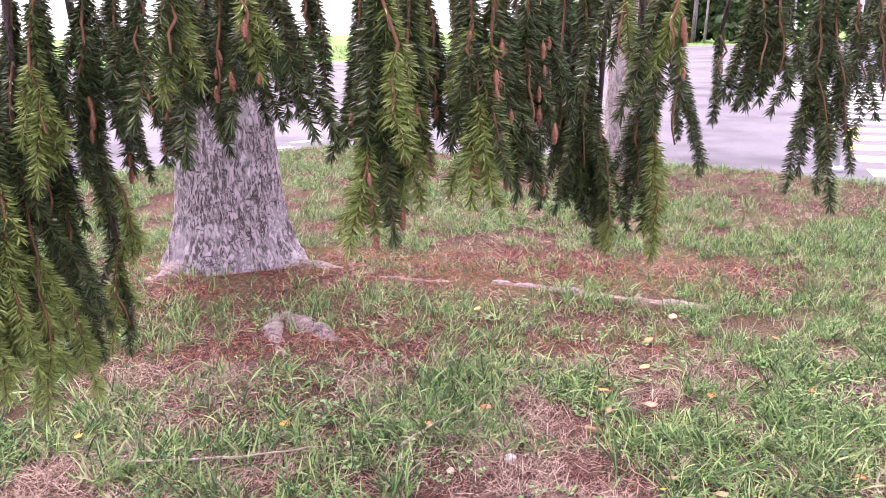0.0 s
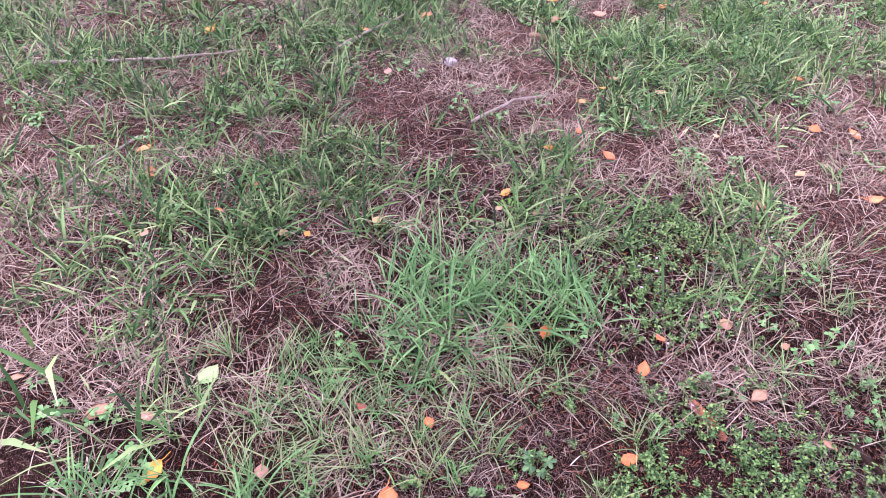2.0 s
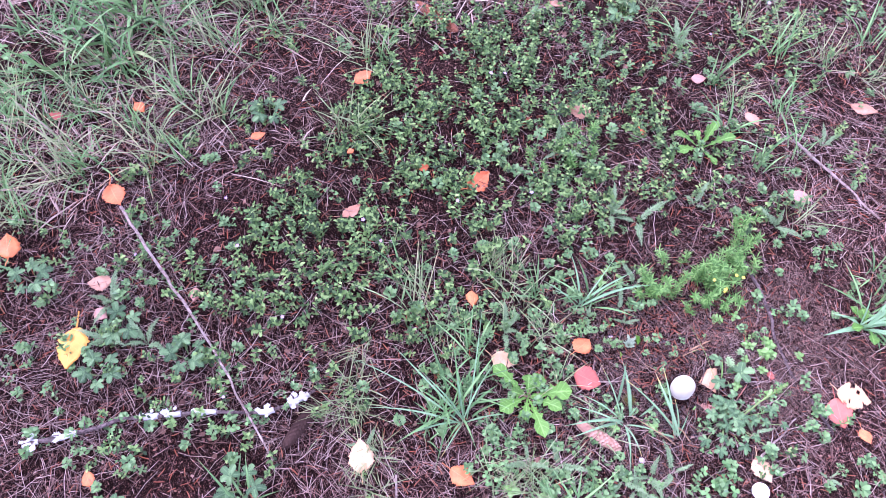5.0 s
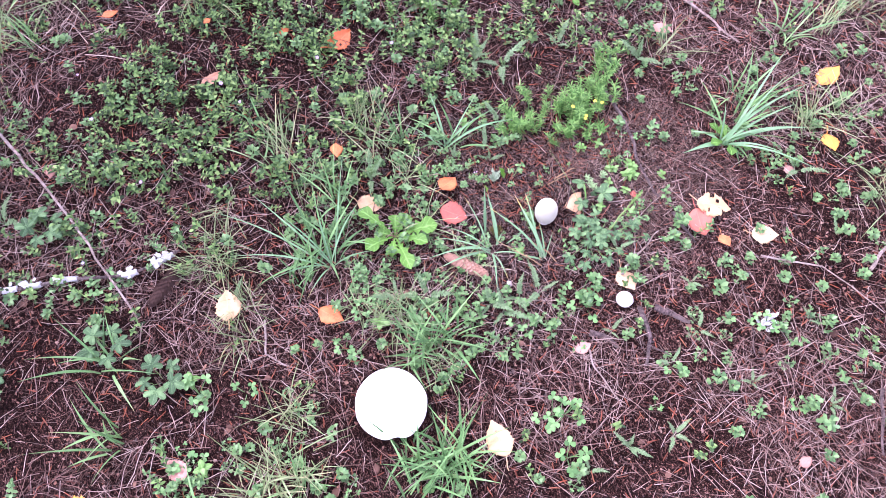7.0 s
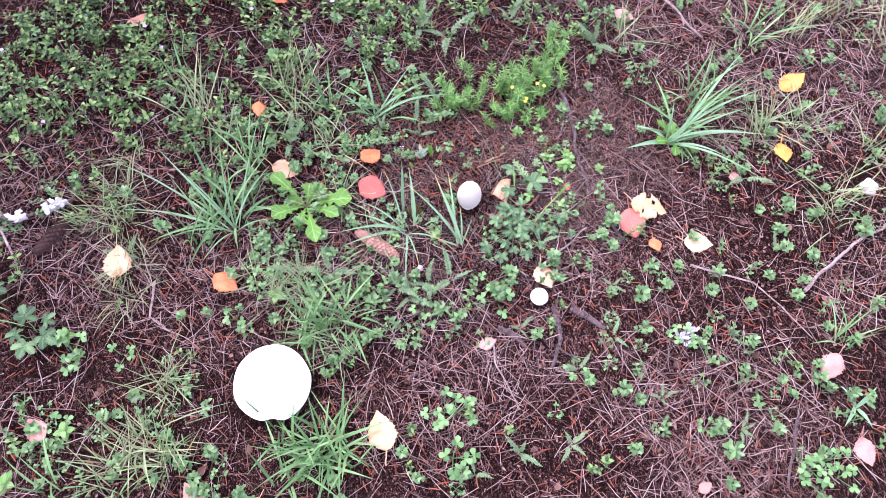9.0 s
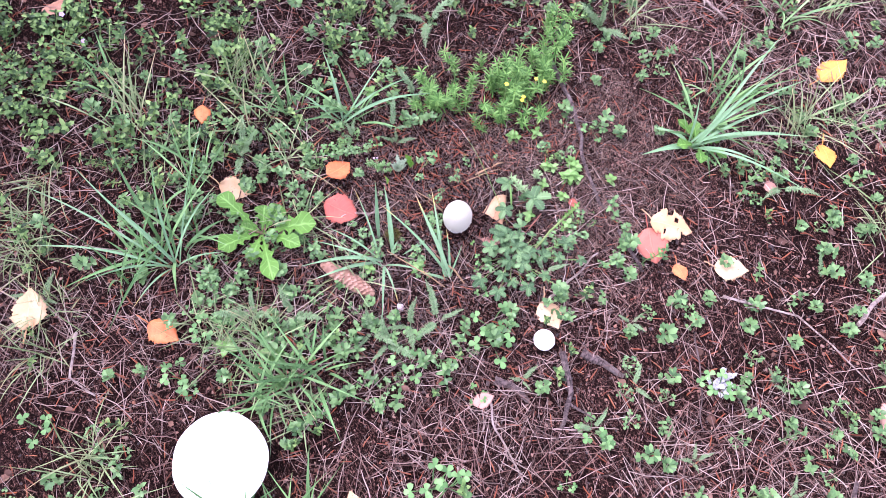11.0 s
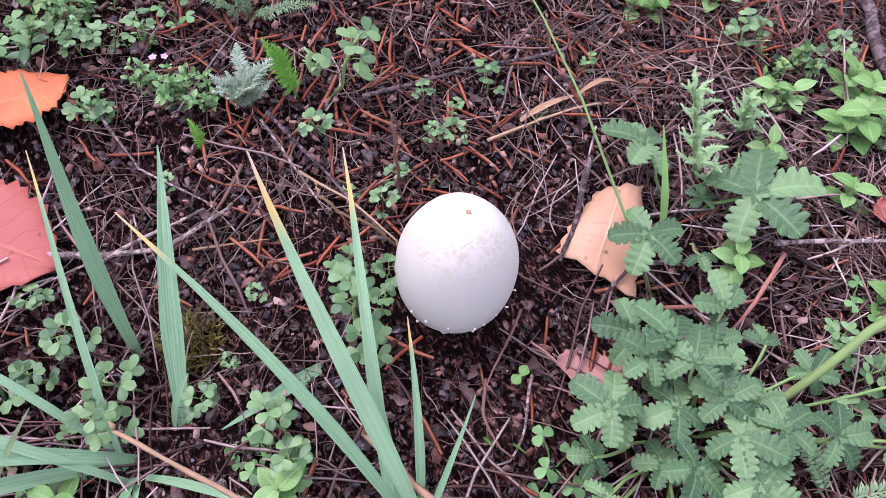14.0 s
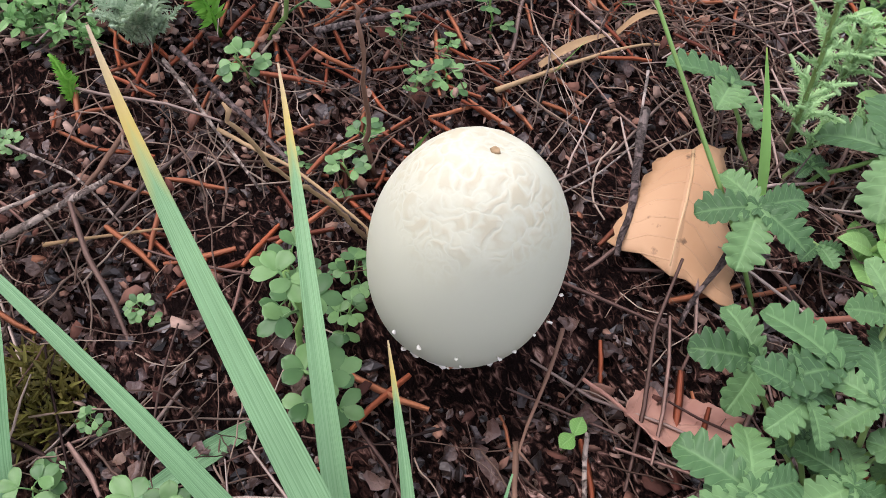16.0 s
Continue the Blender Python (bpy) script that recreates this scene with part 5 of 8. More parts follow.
def fallen_twig(points, radius, mat, label, lift=0.004, side=0, seed=0, lichen=()):
    """A crooked twig on the ground through the points given."""
    root = tagged(new("fallen_twig"), label, "twig", "fallen twigs")
    pts = []
    for a, b in zip(points[:-1], points[1:]):
        n = 7
        for k in range(n):
            t = k / n
            x, y = a[0] + (b[0] - a[0]) * t, a[1] + (b[1] - a[1]) * t
            w = 0.006 * (float(value_noise(x * 40, y * 40, seed)) - 0.5)
            pts.append((x + w, y - w, float(height(x, y)) + lift + radius * 0.6 + 0.004 * float(value_noise(x * 25, y * 25, seed + 3))))
    x, y = points[-1][:2]
    pts.append((x, y, float(height(x, y)) + lift + radius))
    n = len(pts)
    part("stem", tube(pts, [radius * (1 - 0.5 * i / n) for i in range(n)], 8, 0.16, seed), mat, root)
    rr = random.Random(seed)
    for k in range(side):
        i = rr.randrange(2, n - 2)
        p = Vector(pts[i])
        q = p + Vector((rr.uniform(-1, 1), rr.uniform(-1, 1), rr.uniform(0, 0.4))).normalized() * rr.uniform(0.012, 0.04)
        part("side_twig", tube(bent_line(p, q, 6, 0.002, seed + k), [radius * 0.45 * (1 - 0.12 * j) for j in range(6)], 6), mat, root)
    for t in lichen:
        i = int(t * (n - 1))
        lo, hi = max(i - 1, 0), min(i + 3, n)
        if hi - lo > 1:
            sleeve = [(q[0], q[1], q[2] + radius * 0.15) for q in pts[lo:hi]]
            part("lichen", tube(sleeve, [radius * 1.15] * len(sleeve), 9, 0.35, seed + i), M_LICHEN, root, "sleeve of white lichen")
        g = Geo()
        for k in range(4):
            put(g, leaf(0.011, 0.009, 0.5, 3, 0.25, droop=-0.6, seed=rr.random()), pts[i][0] + rr.uniform(-0.008, 0.008), pts[i][1] + rr.uniform(-0.008, 0.008), pts[i][2] + radius * 0.7, rr.uniform(0, 6.28), rr.uniform(-0.5, 0.1), 0, rr.uniform(0.5, 1.1))
        bevel_less(part("lichen", g, M_LICHEN, root, "crust of white lichen"), 0.0006)["kind"] = "stuff"
    return root


fallen_twig([(0.033, 0.194), (0.086, 0.178), (0.156, 0.17), (0.19, 0.16), (0.231, 0.143), (0.283, 0.12), (0.359, 0.081), (0.397, 0.078), (0.431, 0.084)], 0.0036, M_TWIG, "dark twig crusted with white lichen", 0.01, 3, 1, (0.03, 0.13, 0.42, 0.5, 0.62, 0.76, 0.88, 0.93))
fallen_twig([(0.26, 0.518), (0.287, 0.379), (0.32, 0.208), (0.342, 0.012)], 0.0026, M_PALETWIG, "long thin brown twig on the litter", 0.02, 4, 2)
fallen_twig([(1.353, 0.131), (1.367, 0.03), (1.3768, -0.0651)], 0.0028, M_PALETWIG, "thin pale twig among small plants", 0.01, 2, 3)
fallen_twig([(1.128, -0.0167), (1.1148, -0.0785), (1.0836, -0.1648), (1.0725, -0.2204)], 0.0032, M_TWIG, "dark crooked stick on the soil", 0.003, 3, 4)
fallen_twig([(0.9463, -0.2951), (0.9572, -0.2872), (0.994, -0.2751), (1.0329, -0.266)], 0.0019, M_PALETWIG, "thin grey twig on dark litter", 0.006, 2, 5)
fallen_twig([(1.2403, -0.4757), (1.3229, -0.4568), (1.4128, -0.45)], 0.0027, M_PALETWIG, "pale bare stick on the soil", 0.008, 2, 6)
fallen_twig([(0.8392, -0.3437), (0.8289, -0.3826), (0.8266, -0.4404)], 0.0014, M_PALETWIG, "short brown twig on litter", 0.004, 1, 7)
fallen_twig([(1.0699, -0.252), (1.0656, -0.3084)], 0.0026, M_TWIG, "short brown stick on litter", 0.004, 0, 8)
fallen_twig([(0.9318, -0.3424), (0.9159, -0.3839), (0.8887, -0.4131)], 0.0038, M_TWIG, "knotty brown stick in the litter", 0.002, 1, 9)
fallen_twig([(0.4864, -0.0792), (0.4662, -0.1243), (0.4815, -0.1528)], 0.0016, M_PALETWIG, "curved dry stem on dark soil", 0.004, 0, 10)
fallen_twig([(0.12, 2.35), (0.25, 2.5), (0.4, 2.65)], 0.006, M_PALETWIG, "pale dry stick in the grass", 0.03, 2, 11)
fallen_twig([(-0.9, 2.28), (-0.5, 2.3), (-0.2, 2.36)], 0.006, M_PALETWIG, "long dry stalk in the grass", 0.03, 2, 12)
fallen_twig([(0.56, 1.82), (0.72, 1.95), (0.84, 1.98)], 0.006, M_PALETWIG, "pale dry stick in the grass", 0.03, 1, 13)
fallen_twig([(-0.62, 1.55), (-0.55, 1.7), (-0.47, 1.82)], 0.005, M_PALETWIG, "pale dry stick in the grass", 0.02, 1, 14)
fallen_twig([(0.8851, -0.0746), (0.8924, -0.1035), (0.9011, -0.1333)], 0.00068, M_TWIG, "thin dark bent stem beside the mushroom", 0.005, 0, 15)
fallen_twig([(0.8208, -0.1033), (0.8383, -0.0998), (0.8547, -0.0974)], 0.00068, M_PALETWIG, "thin dry stalk on the soil", 0.004, 0, 16)
fallen_twig([(0.9691, -0.1366), (0.955, -0.1487), (0.9407, -0.1633)], 0.0011, M_TWIG, "thin black stem across the beige leaf", 0.007, 0, 17)
fallen_twig([(0.8042, -0.0898), (0.8383, -0.1046), (0.8625, -0.1002)], 0.00105, M_PALETWIG, "thin reddish stalk on the soil", 0.005, 1, 18)
fallen_twig([(0.9157, -0.0801), (0.9378, -0.0835), (0.9847, -0.0938), (1.0155, -0.0885)], 0.00082, M_TWIG, "thin dark stalk on the soil", 0.006, 2, 19)
fallen_twig([(1.0024, -0.1919), (1.0167, -0.1968), (1.0359, -0.2064)], 0.0009, M_PALETWIG, "thin reddish stalk on the soil", 0.006, 1, 20)

fallen_twig([(1.1259, -0.6039), (1.0962, -0.6387), (1.0652, -0.6678)], 0.0024, M_TWIG, "straight dark stick on the litter", 0.004, 1, 21)
fallen_twig([(1.1294, -0.38), (1.1881, -0.4362), (1.2122, -0.5341)], 0.0014, M_PALETWIG, "long thin dead stem on the litter", 0.008, 3, 22)
fallen_twig([(1.0739, -0.4009), (1.0476, -0.4396), (1.0194, -0.4882)], 0.001, M_TWIG, "thin dark stem on the litter", 0.006, 1, 23)
fallen_twig([(0.9508, -0.3523), (0.9669, -0.374), (0.9802, -0.3988)], 0.0055, M_TWIG, "lump of dark root in the soil", -0.004, 0, 24)
fallen_twig([(0.8535, -0.3347), (0.8671, -0.349), (0.8728, -0.3725)], 0.005, M_TWIG, "lump of dark root in the soil", -0.003, 0, 25)

M_STONE = litter_material("pale_stone", [(0.36, 0.33, 0.33), (0.44, 0.41, 0.41)], 0.8, 60.0)


def stone(x, y, size, label):
    g = Geo()
    bm = bmesh.new()
    bmesh.ops.create_icosphere(bm, subdivisions=3, radius=size)
    for q in bm.verts:
        q.co *= 1 + 0.35 * noise.noise(q.co / size * 1.3 + Vector((x, y, 0)))
        q.co.z *= 0.65
    bm.verts.index_update()
    g.add([tuple(q.co) for q in bm.verts], [tuple(q.index for q in f.verts) for f in bm.faces])
    bm.free()
    return thing("stone", g, M_STONE, label, "stone", "loose stones", m=pose(x, y, float(height(x, y)) + size * 0.3))


stone(0.537, 2.275, 0.022, "pale grey stone in bare soil")
stone(0.8031, -0.216, 0.004, "tiny pale pebble on the soil")
stone(1.4385, -0.3919, 0.012, "small pale stone on the soil")


def dry_stalk(points, radius, mat, label):
    """A thin dead stem through points in space."""
    root = tagged(new("dry_stalk"), label, "stalk", "dead standing stalks")
    pts = []
    for a, b in zip(points[:-1], points[1:]):
        pts += bent_line(a, b, 8, 0.0006, int(a[0] * 9999))[:-1]
    pts.append(Vector(points[-1]))
    part("stem", tube(pts, [radius * (1 - 0.35 * i / len(pts)) for i in range(len(pts))], 6, 0.2, 3), mat, root)
    p = pts[-1]
    part("frayed_end", tube([p, p + Vector((0.0007, 0.0006, 0.0012)), p + Vector((0.0003, 0.0012, 0.0022))], [radius * 0.7, radius * 0.75, radius * 0.3], 6, 0.4, 4), mat, root)
    return root


M_REDSTALK = litter_material("reddish_stalk_skin", [(0.2, 0.085, 0.055), (0.27, 0.125, 0.085)], 0.7, 300.0)
M_DRYSTALK = litter_material("dry_stalk_skin", [(0.26, 0.165, 0.085), (0.35, 0.24, 0.13)], 0.7, 300.0)
M_DARKSTALK = litter_material("brown_stalk_skin", [(0.13, 0.075, 0.05), (0.19, 0.11, 0.075)], 0.7, 300.0)
dry_stalk([(0.9105, -0.1193, 0.0), (0.9093, -0.1196, 0.02), (0.9069, -0.1206, 0.0448)], 0.00055, M_DARKSTALK, "upright brown dead stem behind the mushroom")
dry_stalk([(0.9012, -0.1334, 0.001), (0.8964, -0.131, 0.012), (0.8871, -0.1333, 0.03), (0.8791, -0.1375, 0.052)], 0.0005, M_DRYSTALK, "leaning tan stalk with a frayed end")
dry_stalk([(0.8579, -0.2184, 0.003), (0.8421, -0.1962, 0.016), (0.8161, -0.1604, 0.032)], 0.0008, M_DRYSTALK, "leaning orange tan dead grass stalk")
dry_stalk([(0.8805, -0.2269, 0.0), (0.8745, -0.2062, 0.012), (0.8666, -0.1818, 0.008)], 0.0011, M_DRYSTALK, "dry stalk among broad grass blades")

fallen_twig([(0.8809, -0.0727), (0.8836, -0.0911), (0.8869, -0.1157)], 0.00058, M_PALETWIG, "thin grey dead stem on dark soil", 0.004, 1, 31)
fallen_twig([(0.8853, -0.0995), (0.8938, -0.1152), (0.9001, -0.1367)], 0.00050, M_DRYSTALK, "thin tan dead stem on dark soil", 0.005, 0, 32)
fallen_twig([(0.8394, -0.0516), (0.8421, -0.0742), (0.8542, -0.0938), (0.8598, -0.1122)], 0.00043, M_PALETWIG, "long bent grey dead stem on soil", 0.004, 1, 33)
fallen_twig([(0.8694, -0.0871), (0.8614, -0.0985), (0.8545, -0.1057)], 0.00065, M_DARKSTALK, "short brown dead stem on soil", 0.003, 0, 34)
fallen_twig([(0.8471, -0.1095), (0.8679, -0.1151)], 0.00043, M_DRYSTALK, "thin tan dead stem on dark soil", 0.003, 0, 35)
fallen_twig([(0.9467, -0.1159), (0.9668, -0.1163), (0.9897, -0.1193)], 0.00065, M_DRYSTALK, "straight tan dead stem on soil", 0.004, 0, 36)
fallen_twig([(0.9765, -0.1259), (0.9626, -0.1413), (0.9404, -0.1448)], 0.00036, M_PALETWIG, "hair-thin forked dead stem by the beige leaf", 0.006, 2, 37)
fallen_twig([(0.9596, -0.1908), (0.9771, -0.1982), (0.9871, -0.2022)], 0.00075, M_REDSTALK, "reddish brown dead stem beside cinquefoil", 0.005, 0, 38)
fallen_twig([(0.9977, -0.192), (0.9802, -0.2012), (0.971, -0.205)], 0.00075, M_REDSTALK, "reddish brown dead stem crossing another", 0.007, 0, 39)
fallen_twig([(0.9667, -0.1786), (0.9594, -0.1757), (0.943, -0.1806)], 0.00079, M_TWIG, "black rotting stem beside cinquefoil", 0.005, 2, 40)
fallen_twig([(0.9228, -0.1707), (0.9117, -0.1816), (0.9029, -0.1893)], 0.00043, M_DARKSTALK, "thin brown dead stem under the mushroom", 0.005, 0, 41)
fallen_twig([(0.901, -0.1822), (0.8984, -0.1929), (0.8986, -0.2059)], 0.00058, M_DARKSTALK, "bent brown dead stem under the mushroom", 0.004, 1, 42)
fallen_twig([(0.9148, -0.1881), (0.904, -0.1974), (0.8939, -0.205)], 0.00050, M_PALETWIG, "grey dead stem beside the seedling", 0.003, 0, 43)
seedling = tagged(new("seedling"), "tiny seedling with two round green leaves", "seedling")
part("stem", tube([(0, 0, -0.001), (0.0004, 0, 0.005), (0, 0, 0.0095)], [0.0003] * 3, 5), M_STEM, seedling)
for turn in (0.5, 3.3):
    part("leaf", put(Geo(), leaf(0.0035, 0.0032, 0.5, steps=6, fold=0.05, droop=0.2), 0, 0, 0.0095, turn, -0.15), M_OVAL, seedling)
seedling.matrix_world = pose(0.9109, -0.1883, float(height(0.9109, -0.1883)))

# ---- plants ----
def near(x, y, cx, cy, rx, ry, turn=0.0):
    a = radians(turn)
    dx, dy = x - cx, y - cy
    u, w = dx * math.cos(a) + dy * math.sin(a), -dx * math.sin(a) + dy * math.cos(a)
    return np.exp(-(u / rx) ** 2 - (w / ry) ** 2)


def on_soil(n, x0, x1, y0, y1, keep=None, lift=0.0, tilt=0.15, size=(0.8, 1.2)):
    """n chance places in a rectangle, thinned by keep(x, y), as rows for scatter()."""
    x, y = RNG.uniform(x0, x1, n), RNG.uniform(y0, y1, n)
    if keep is not None:
        ok = RNG.random(n) < keep(x, y)
        x, y = x[ok], y[ok]
    n = len(x)
    return np.stack([x, y, height(x, y) + lift * RNG.uniform(0.3, 1.2, n), RNG.uniform(0, 6.283, n), RNG.normal(0, tilt, n), RNG.normal(0, tilt, n), RNG.uniform(*size, n)], 1)


def outside_close(p):
    """Chance plants keep out of the ground round the small mushroom, where each one is set by hand."""
    return p[~((p[:, 0] > 0.79) & (p[:, 0] < 1.07) & (p[:, 1] > -0.27) & (p[:, 1] < -0.03))]


def clear_of_caps(p, pad=0.0):
    d = np.hypot(p[:, 0] - 0.9079, p[:, 1] + 0.1567) > 0.019 + pad
    e = np.hypot(p[:, 0] - 0.5724, p[:, 1] + 0.2781) > 0.05 + pad
    return p[d & e & (np.hypot(p[:, 0] - 0.9226, p[:, 1] + 0.3247) > 0.012 + pad)]


# -- places of growth
def thyme_cover(x, y):
    k = near(x, y, 0.62, 0.34, 0.3, 0.24, 15) + near(x, y, 0.85, 0.52, 0.22, 0.2, 0) + 2.5 * near(x, y, 0.95, 1.22, 0.22, 0.2, 0) + 0.4 * near(x, y, 1.1, 0.3, 0.35, 0.3, 0)
    return np.clip(k * (0.12 + 1.2 * smooth(0.45, 0.58, fbm(x * 13, y * 13, 41))), 0, 1)


def bare(x, y):
    """Where litter lies open instead of turf."""
    k = near(x, y, -0.35, 3.4, 0.9, 0.5, 10) + 1.5 * near(x, y, 0.6, 4.6, 2.4, 0.42, -8) + near(x, y, -1.2, 4.3, 0.9, 0.5, 0) + near(x, y, 0.6, 2.2, 0.6, 0.3, 0) + near(x, y, -0.6, 2.9, 0.7, 0.35, 0) + near(x, y, 1.2, 3.2, 0.5, 0.25, 0)
    k = k + near(x, y, 1.75, 1.75, 0.5, 0.25, 0) + near(x, y, 3.2, 7.2, 2.4, 1.0, -25) + near(x, y, -0.2, 5.9, 0.9, 0.5, 0) + near(x, y, -0.7, 1.0, 0.35, 0.5, 0)
    return np.clip(k, 0, 1)


GREEN = [(-0.99, 2.74, 0.35, 0.25), (0.77, 3.31, 0.7, 0.3), (1.65, 2.4, 0.5, 0.35), (2.31, 2.96, 0.5, 0.4), (1.37, 1.9, 0.25, 0.18), (-0.2, 1.3, 0.25, 0.15), (-0.48, 1.28, 0.2, 0.15), (-0.04, 2.39, 0.25, 0.2), (0.4, 2.57, 0.3, 0.2), (0.18, 1.53, 0.2, 0.14)]
THIN = [(-0.78, 3.45, 0.4, 0.25), (0.62, 2.1, 0.3, 0.14), (1.04, 2.16, 0.25, 0.14), (-0.5, 1.9, 0.3, 0.12), (1.13, 1.65, 0.22, 0.1), (1.45, 1.57, 0.25, 0.12), (2.07, 3.41, 0.3, 0.25)]


def turf_cover(x, y):
    """How much of the soil is under living grass."""
    n = 0.55 * fbm(x * 2.6, y * 2.6, 51) + 0.45 * fbm(x * 9, y * 9, 53) + 0.06 * smooth(2.0, 3.0, y)
    for gx, gy, rx, ry in GREEN:
        n = n + 0.075 * near(x, y, gx, gy, rx, ry)
    for gx, gy, rx, ry in THIN:
        n = n - 0.1 * near(x, y, gx, gy, rx, ry)
    return np.clip(smooth(0.47, 0.6, n) * (1 - 0.4 * (1 - smooth(1.6, 2.6, y))) * (1 - 0.97 * near(x, y, 0.97, 1.2, 0.3, 0.28)) * (1 - 0.85 * bare(x, y)) * smooth(0.7, 1.5, y + 0.25 * fbm(x * 3, y * 3, 5)), 0, 1)


# -- grass
M_LAWN = foliage("lawn_grass", [(0.009, 0.028, 0.008), (0.045, 0.115, 0.026), (0.125, 0.25, 0.065), (0.34, 0.46, 0.18)], tip=(0.46, 0.36, 0.2), tip_at=1.0, grain=9.0)
far_tufts = [tuft(10, (0.04, 0.13), (0.0022, 0.0044), 400 + k, (0.3, 1.4), (0.2, 1.4), 2, 0.03, 0.15) for k in range(5)]
near_tufts = [tuft(9, (0.045, 0.13), (0.0034, 0.0072), 410 + k, (0.15, 1.3), (0.2, 1.5), 4, 0.04, 0.25) for k in range(6)]
scatter("near_lawn_grass", near_tufts, on_soil(9800, -1.6, 2.8, 0.85, 3.2, turf_cover), M_LAWN, "loose long lawn grass over brown litter", "grass")
lawn = np.concatenate([on_soil(1200, -1.6, 2.8, 0.9, 3.2, turf_cover), on_soil(15500, -3.2, 4.8, 3.2, 6.5, turf_cover), on_soil(16000, -5.5, 7.5, 6.5, 10.6, lambda x, y: turf_cover(x, y) * (y < road_near(x) - 0.05))])
scatter("lawn_grass", far_tufts, lawn, M_LAWN, "uneven green lawn grass, thin over needle litter", "grass")
outer_tufts = [tuft(6, (0.05, 0.13), (0.005, 0.009), 430 + k, (0.2, 1.3), (0.2, 1.4), 2, 0.07, 0.15) for k in range(5)]


def outside_inner(x, y):
    inner = (y > 0.85) & (((y < 3.2) & (x > -1.6) & (x < 2.8)) | ((y >= 3.2) & (y < 6.5) & (x > -3.2) & (x < 4.8)) | ((y >= 6.5) & (x > -5.5) & (x < 7.5)))
    r = np.hypot((x - 0.75) / 1.25, (y + 0.05) / 1.05) + 0.35 * (fbm(x * 3, y * 3, 151) - 0.5)
    return np.where(inner | (y > road_near(x) - 0.05), 0.0, smooth(0.9, 1.3, r) * (0.15 + 0.85 * smooth(0.36, 0.5, fbm(x * 2.2, y * 2.2, 55))))


scatter("outer_lawn_grass", outer_tufts, np.concatenate([on_soil(12000, -4, 5.5, -4, 3.4, outside_inner), on_soil(13000, -11, 12, -9, 9, outside_inner, size=(1.2, 2.0))]), M_LAWN, "uneven lawn round the spruce", "grass")
verge = on_soil(2500, -14, 30, 40, 90, lambda x, y: (y > road_far(x) + 0.3) * 1.0, size=(3.0, 5.0))
scatter("verge_grass", far_tufts, verge, M_LAWN, "green grass verge beyond the road", "grass")
edge_x = RNG.uniform(-4.5, 6.5, 900)
edge = np.stack([edge_x, road_near(edge_x) - RNG.uniform(0, 0.22, 900), 0 * edge_x - 0.01, RNG.uniform(0, 6.28, 900), RNG.normal(0, 0.3, 900), RNG.normal(0, 0.3, 900), RNG.uniform(0.6, 1.1, 900)], 1)
scatter("kerbside_grass", far_tufts, edge, M_LAWN, "low grass along the asphalt edge", "grass")

straw = [tuft(10, (0.03, 0.1), (0.0012, 0.0026), 420 + k, (0.0, 0.9), (0.0, 0.8), 2, 0.04, 0.1) for k in range(5)]
dry = np.concatenate([on_soil(13000, -1.4, 2.6, 0.45, 3.2, lambda x, y: smooth(0.45, 0.9, y) * (1 - near(x, y, 0.95, 1.22, 0.25, 0.22)) * (0.1 + 0.8 * smooth(0.35, 0.7, fbm(x * 6, y * 6, 61)))), on_soil(9000, -3, 4.6, 3.2, 6.5, lambda x, y: 0.15 + 0.35 * fbm(x * 3, y * 3, 62)), on_soil(4000, -5, 7, 6.5, 10.4, lambda x, y: 0.35 * (y < road_near(x) - 0.05))])
scatter("dry_grass", straw, dry, M_STRAW, "matted beige dry grass between the green blades", "dry grass")

TUFTS = {
    "wide": [tuft(12, (0.06, 0.15), (0.0028, 0.005), 440 + k, (0.5, 1.45), (0.1, 1.5), 6, 0.022, 0.35) for k in range(3)],
    "lush": [tuft(26, (0.07, 0.2), (0.0034, 0.0062), 450 + k, (0.5, 1.5), (0.2, 1.6), 6, 0.05, 0.3) for k in range(3)],
    "fine": [tuft(26, (0.04, 0.12), (0.0013, 0.0026), 460 + k, (0.3, 1.45), (0.0, 1.0), 4, 0.028, 0.2) for k in range(3)],
}
TUFT_LABEL = {"wide": "tuft of broad bluish green grass", "lush": "dense tuft of long green grass", "fine": "tuft of fine dull green grass"}
M_LUSH = foliage("lush_grass_blade", [(0.035, 0.1, 0.028), (0.11, 0.25, 0.075), (0.24, 0.43, 0.15)], tip=(0.45, 0.38, 0.2), tip_at=1.05, ribs=5.0, rough=0.4)
TUFT_MESH = {k: [mesh_from("grass_tuft", *g.arrays(), M_GRASS if k == "fine" else M_LUSH) for g in gs] for k, gs in TUFTS.items()}


def grass_tuft(x, y, kind, size=1.0):
    rr = random.Random(int(x * 5003 + y * 9001))
    ob = new("grass_tuft", rr.choice(TUFT_MESH[kind]))
    ob.matrix_world = pose(x, y, float(height(x, y)) - 0.002, rr.uniform(-8, 8), rr.uniform(-8, 8), rr.uniform(0, 360)) @ Matrix.Scale(size * rr.uniform(0.9, 1.1), 4)
    return tagged(ob, TUFT_LABEL[kind], "grass tuft", "grass tufts")


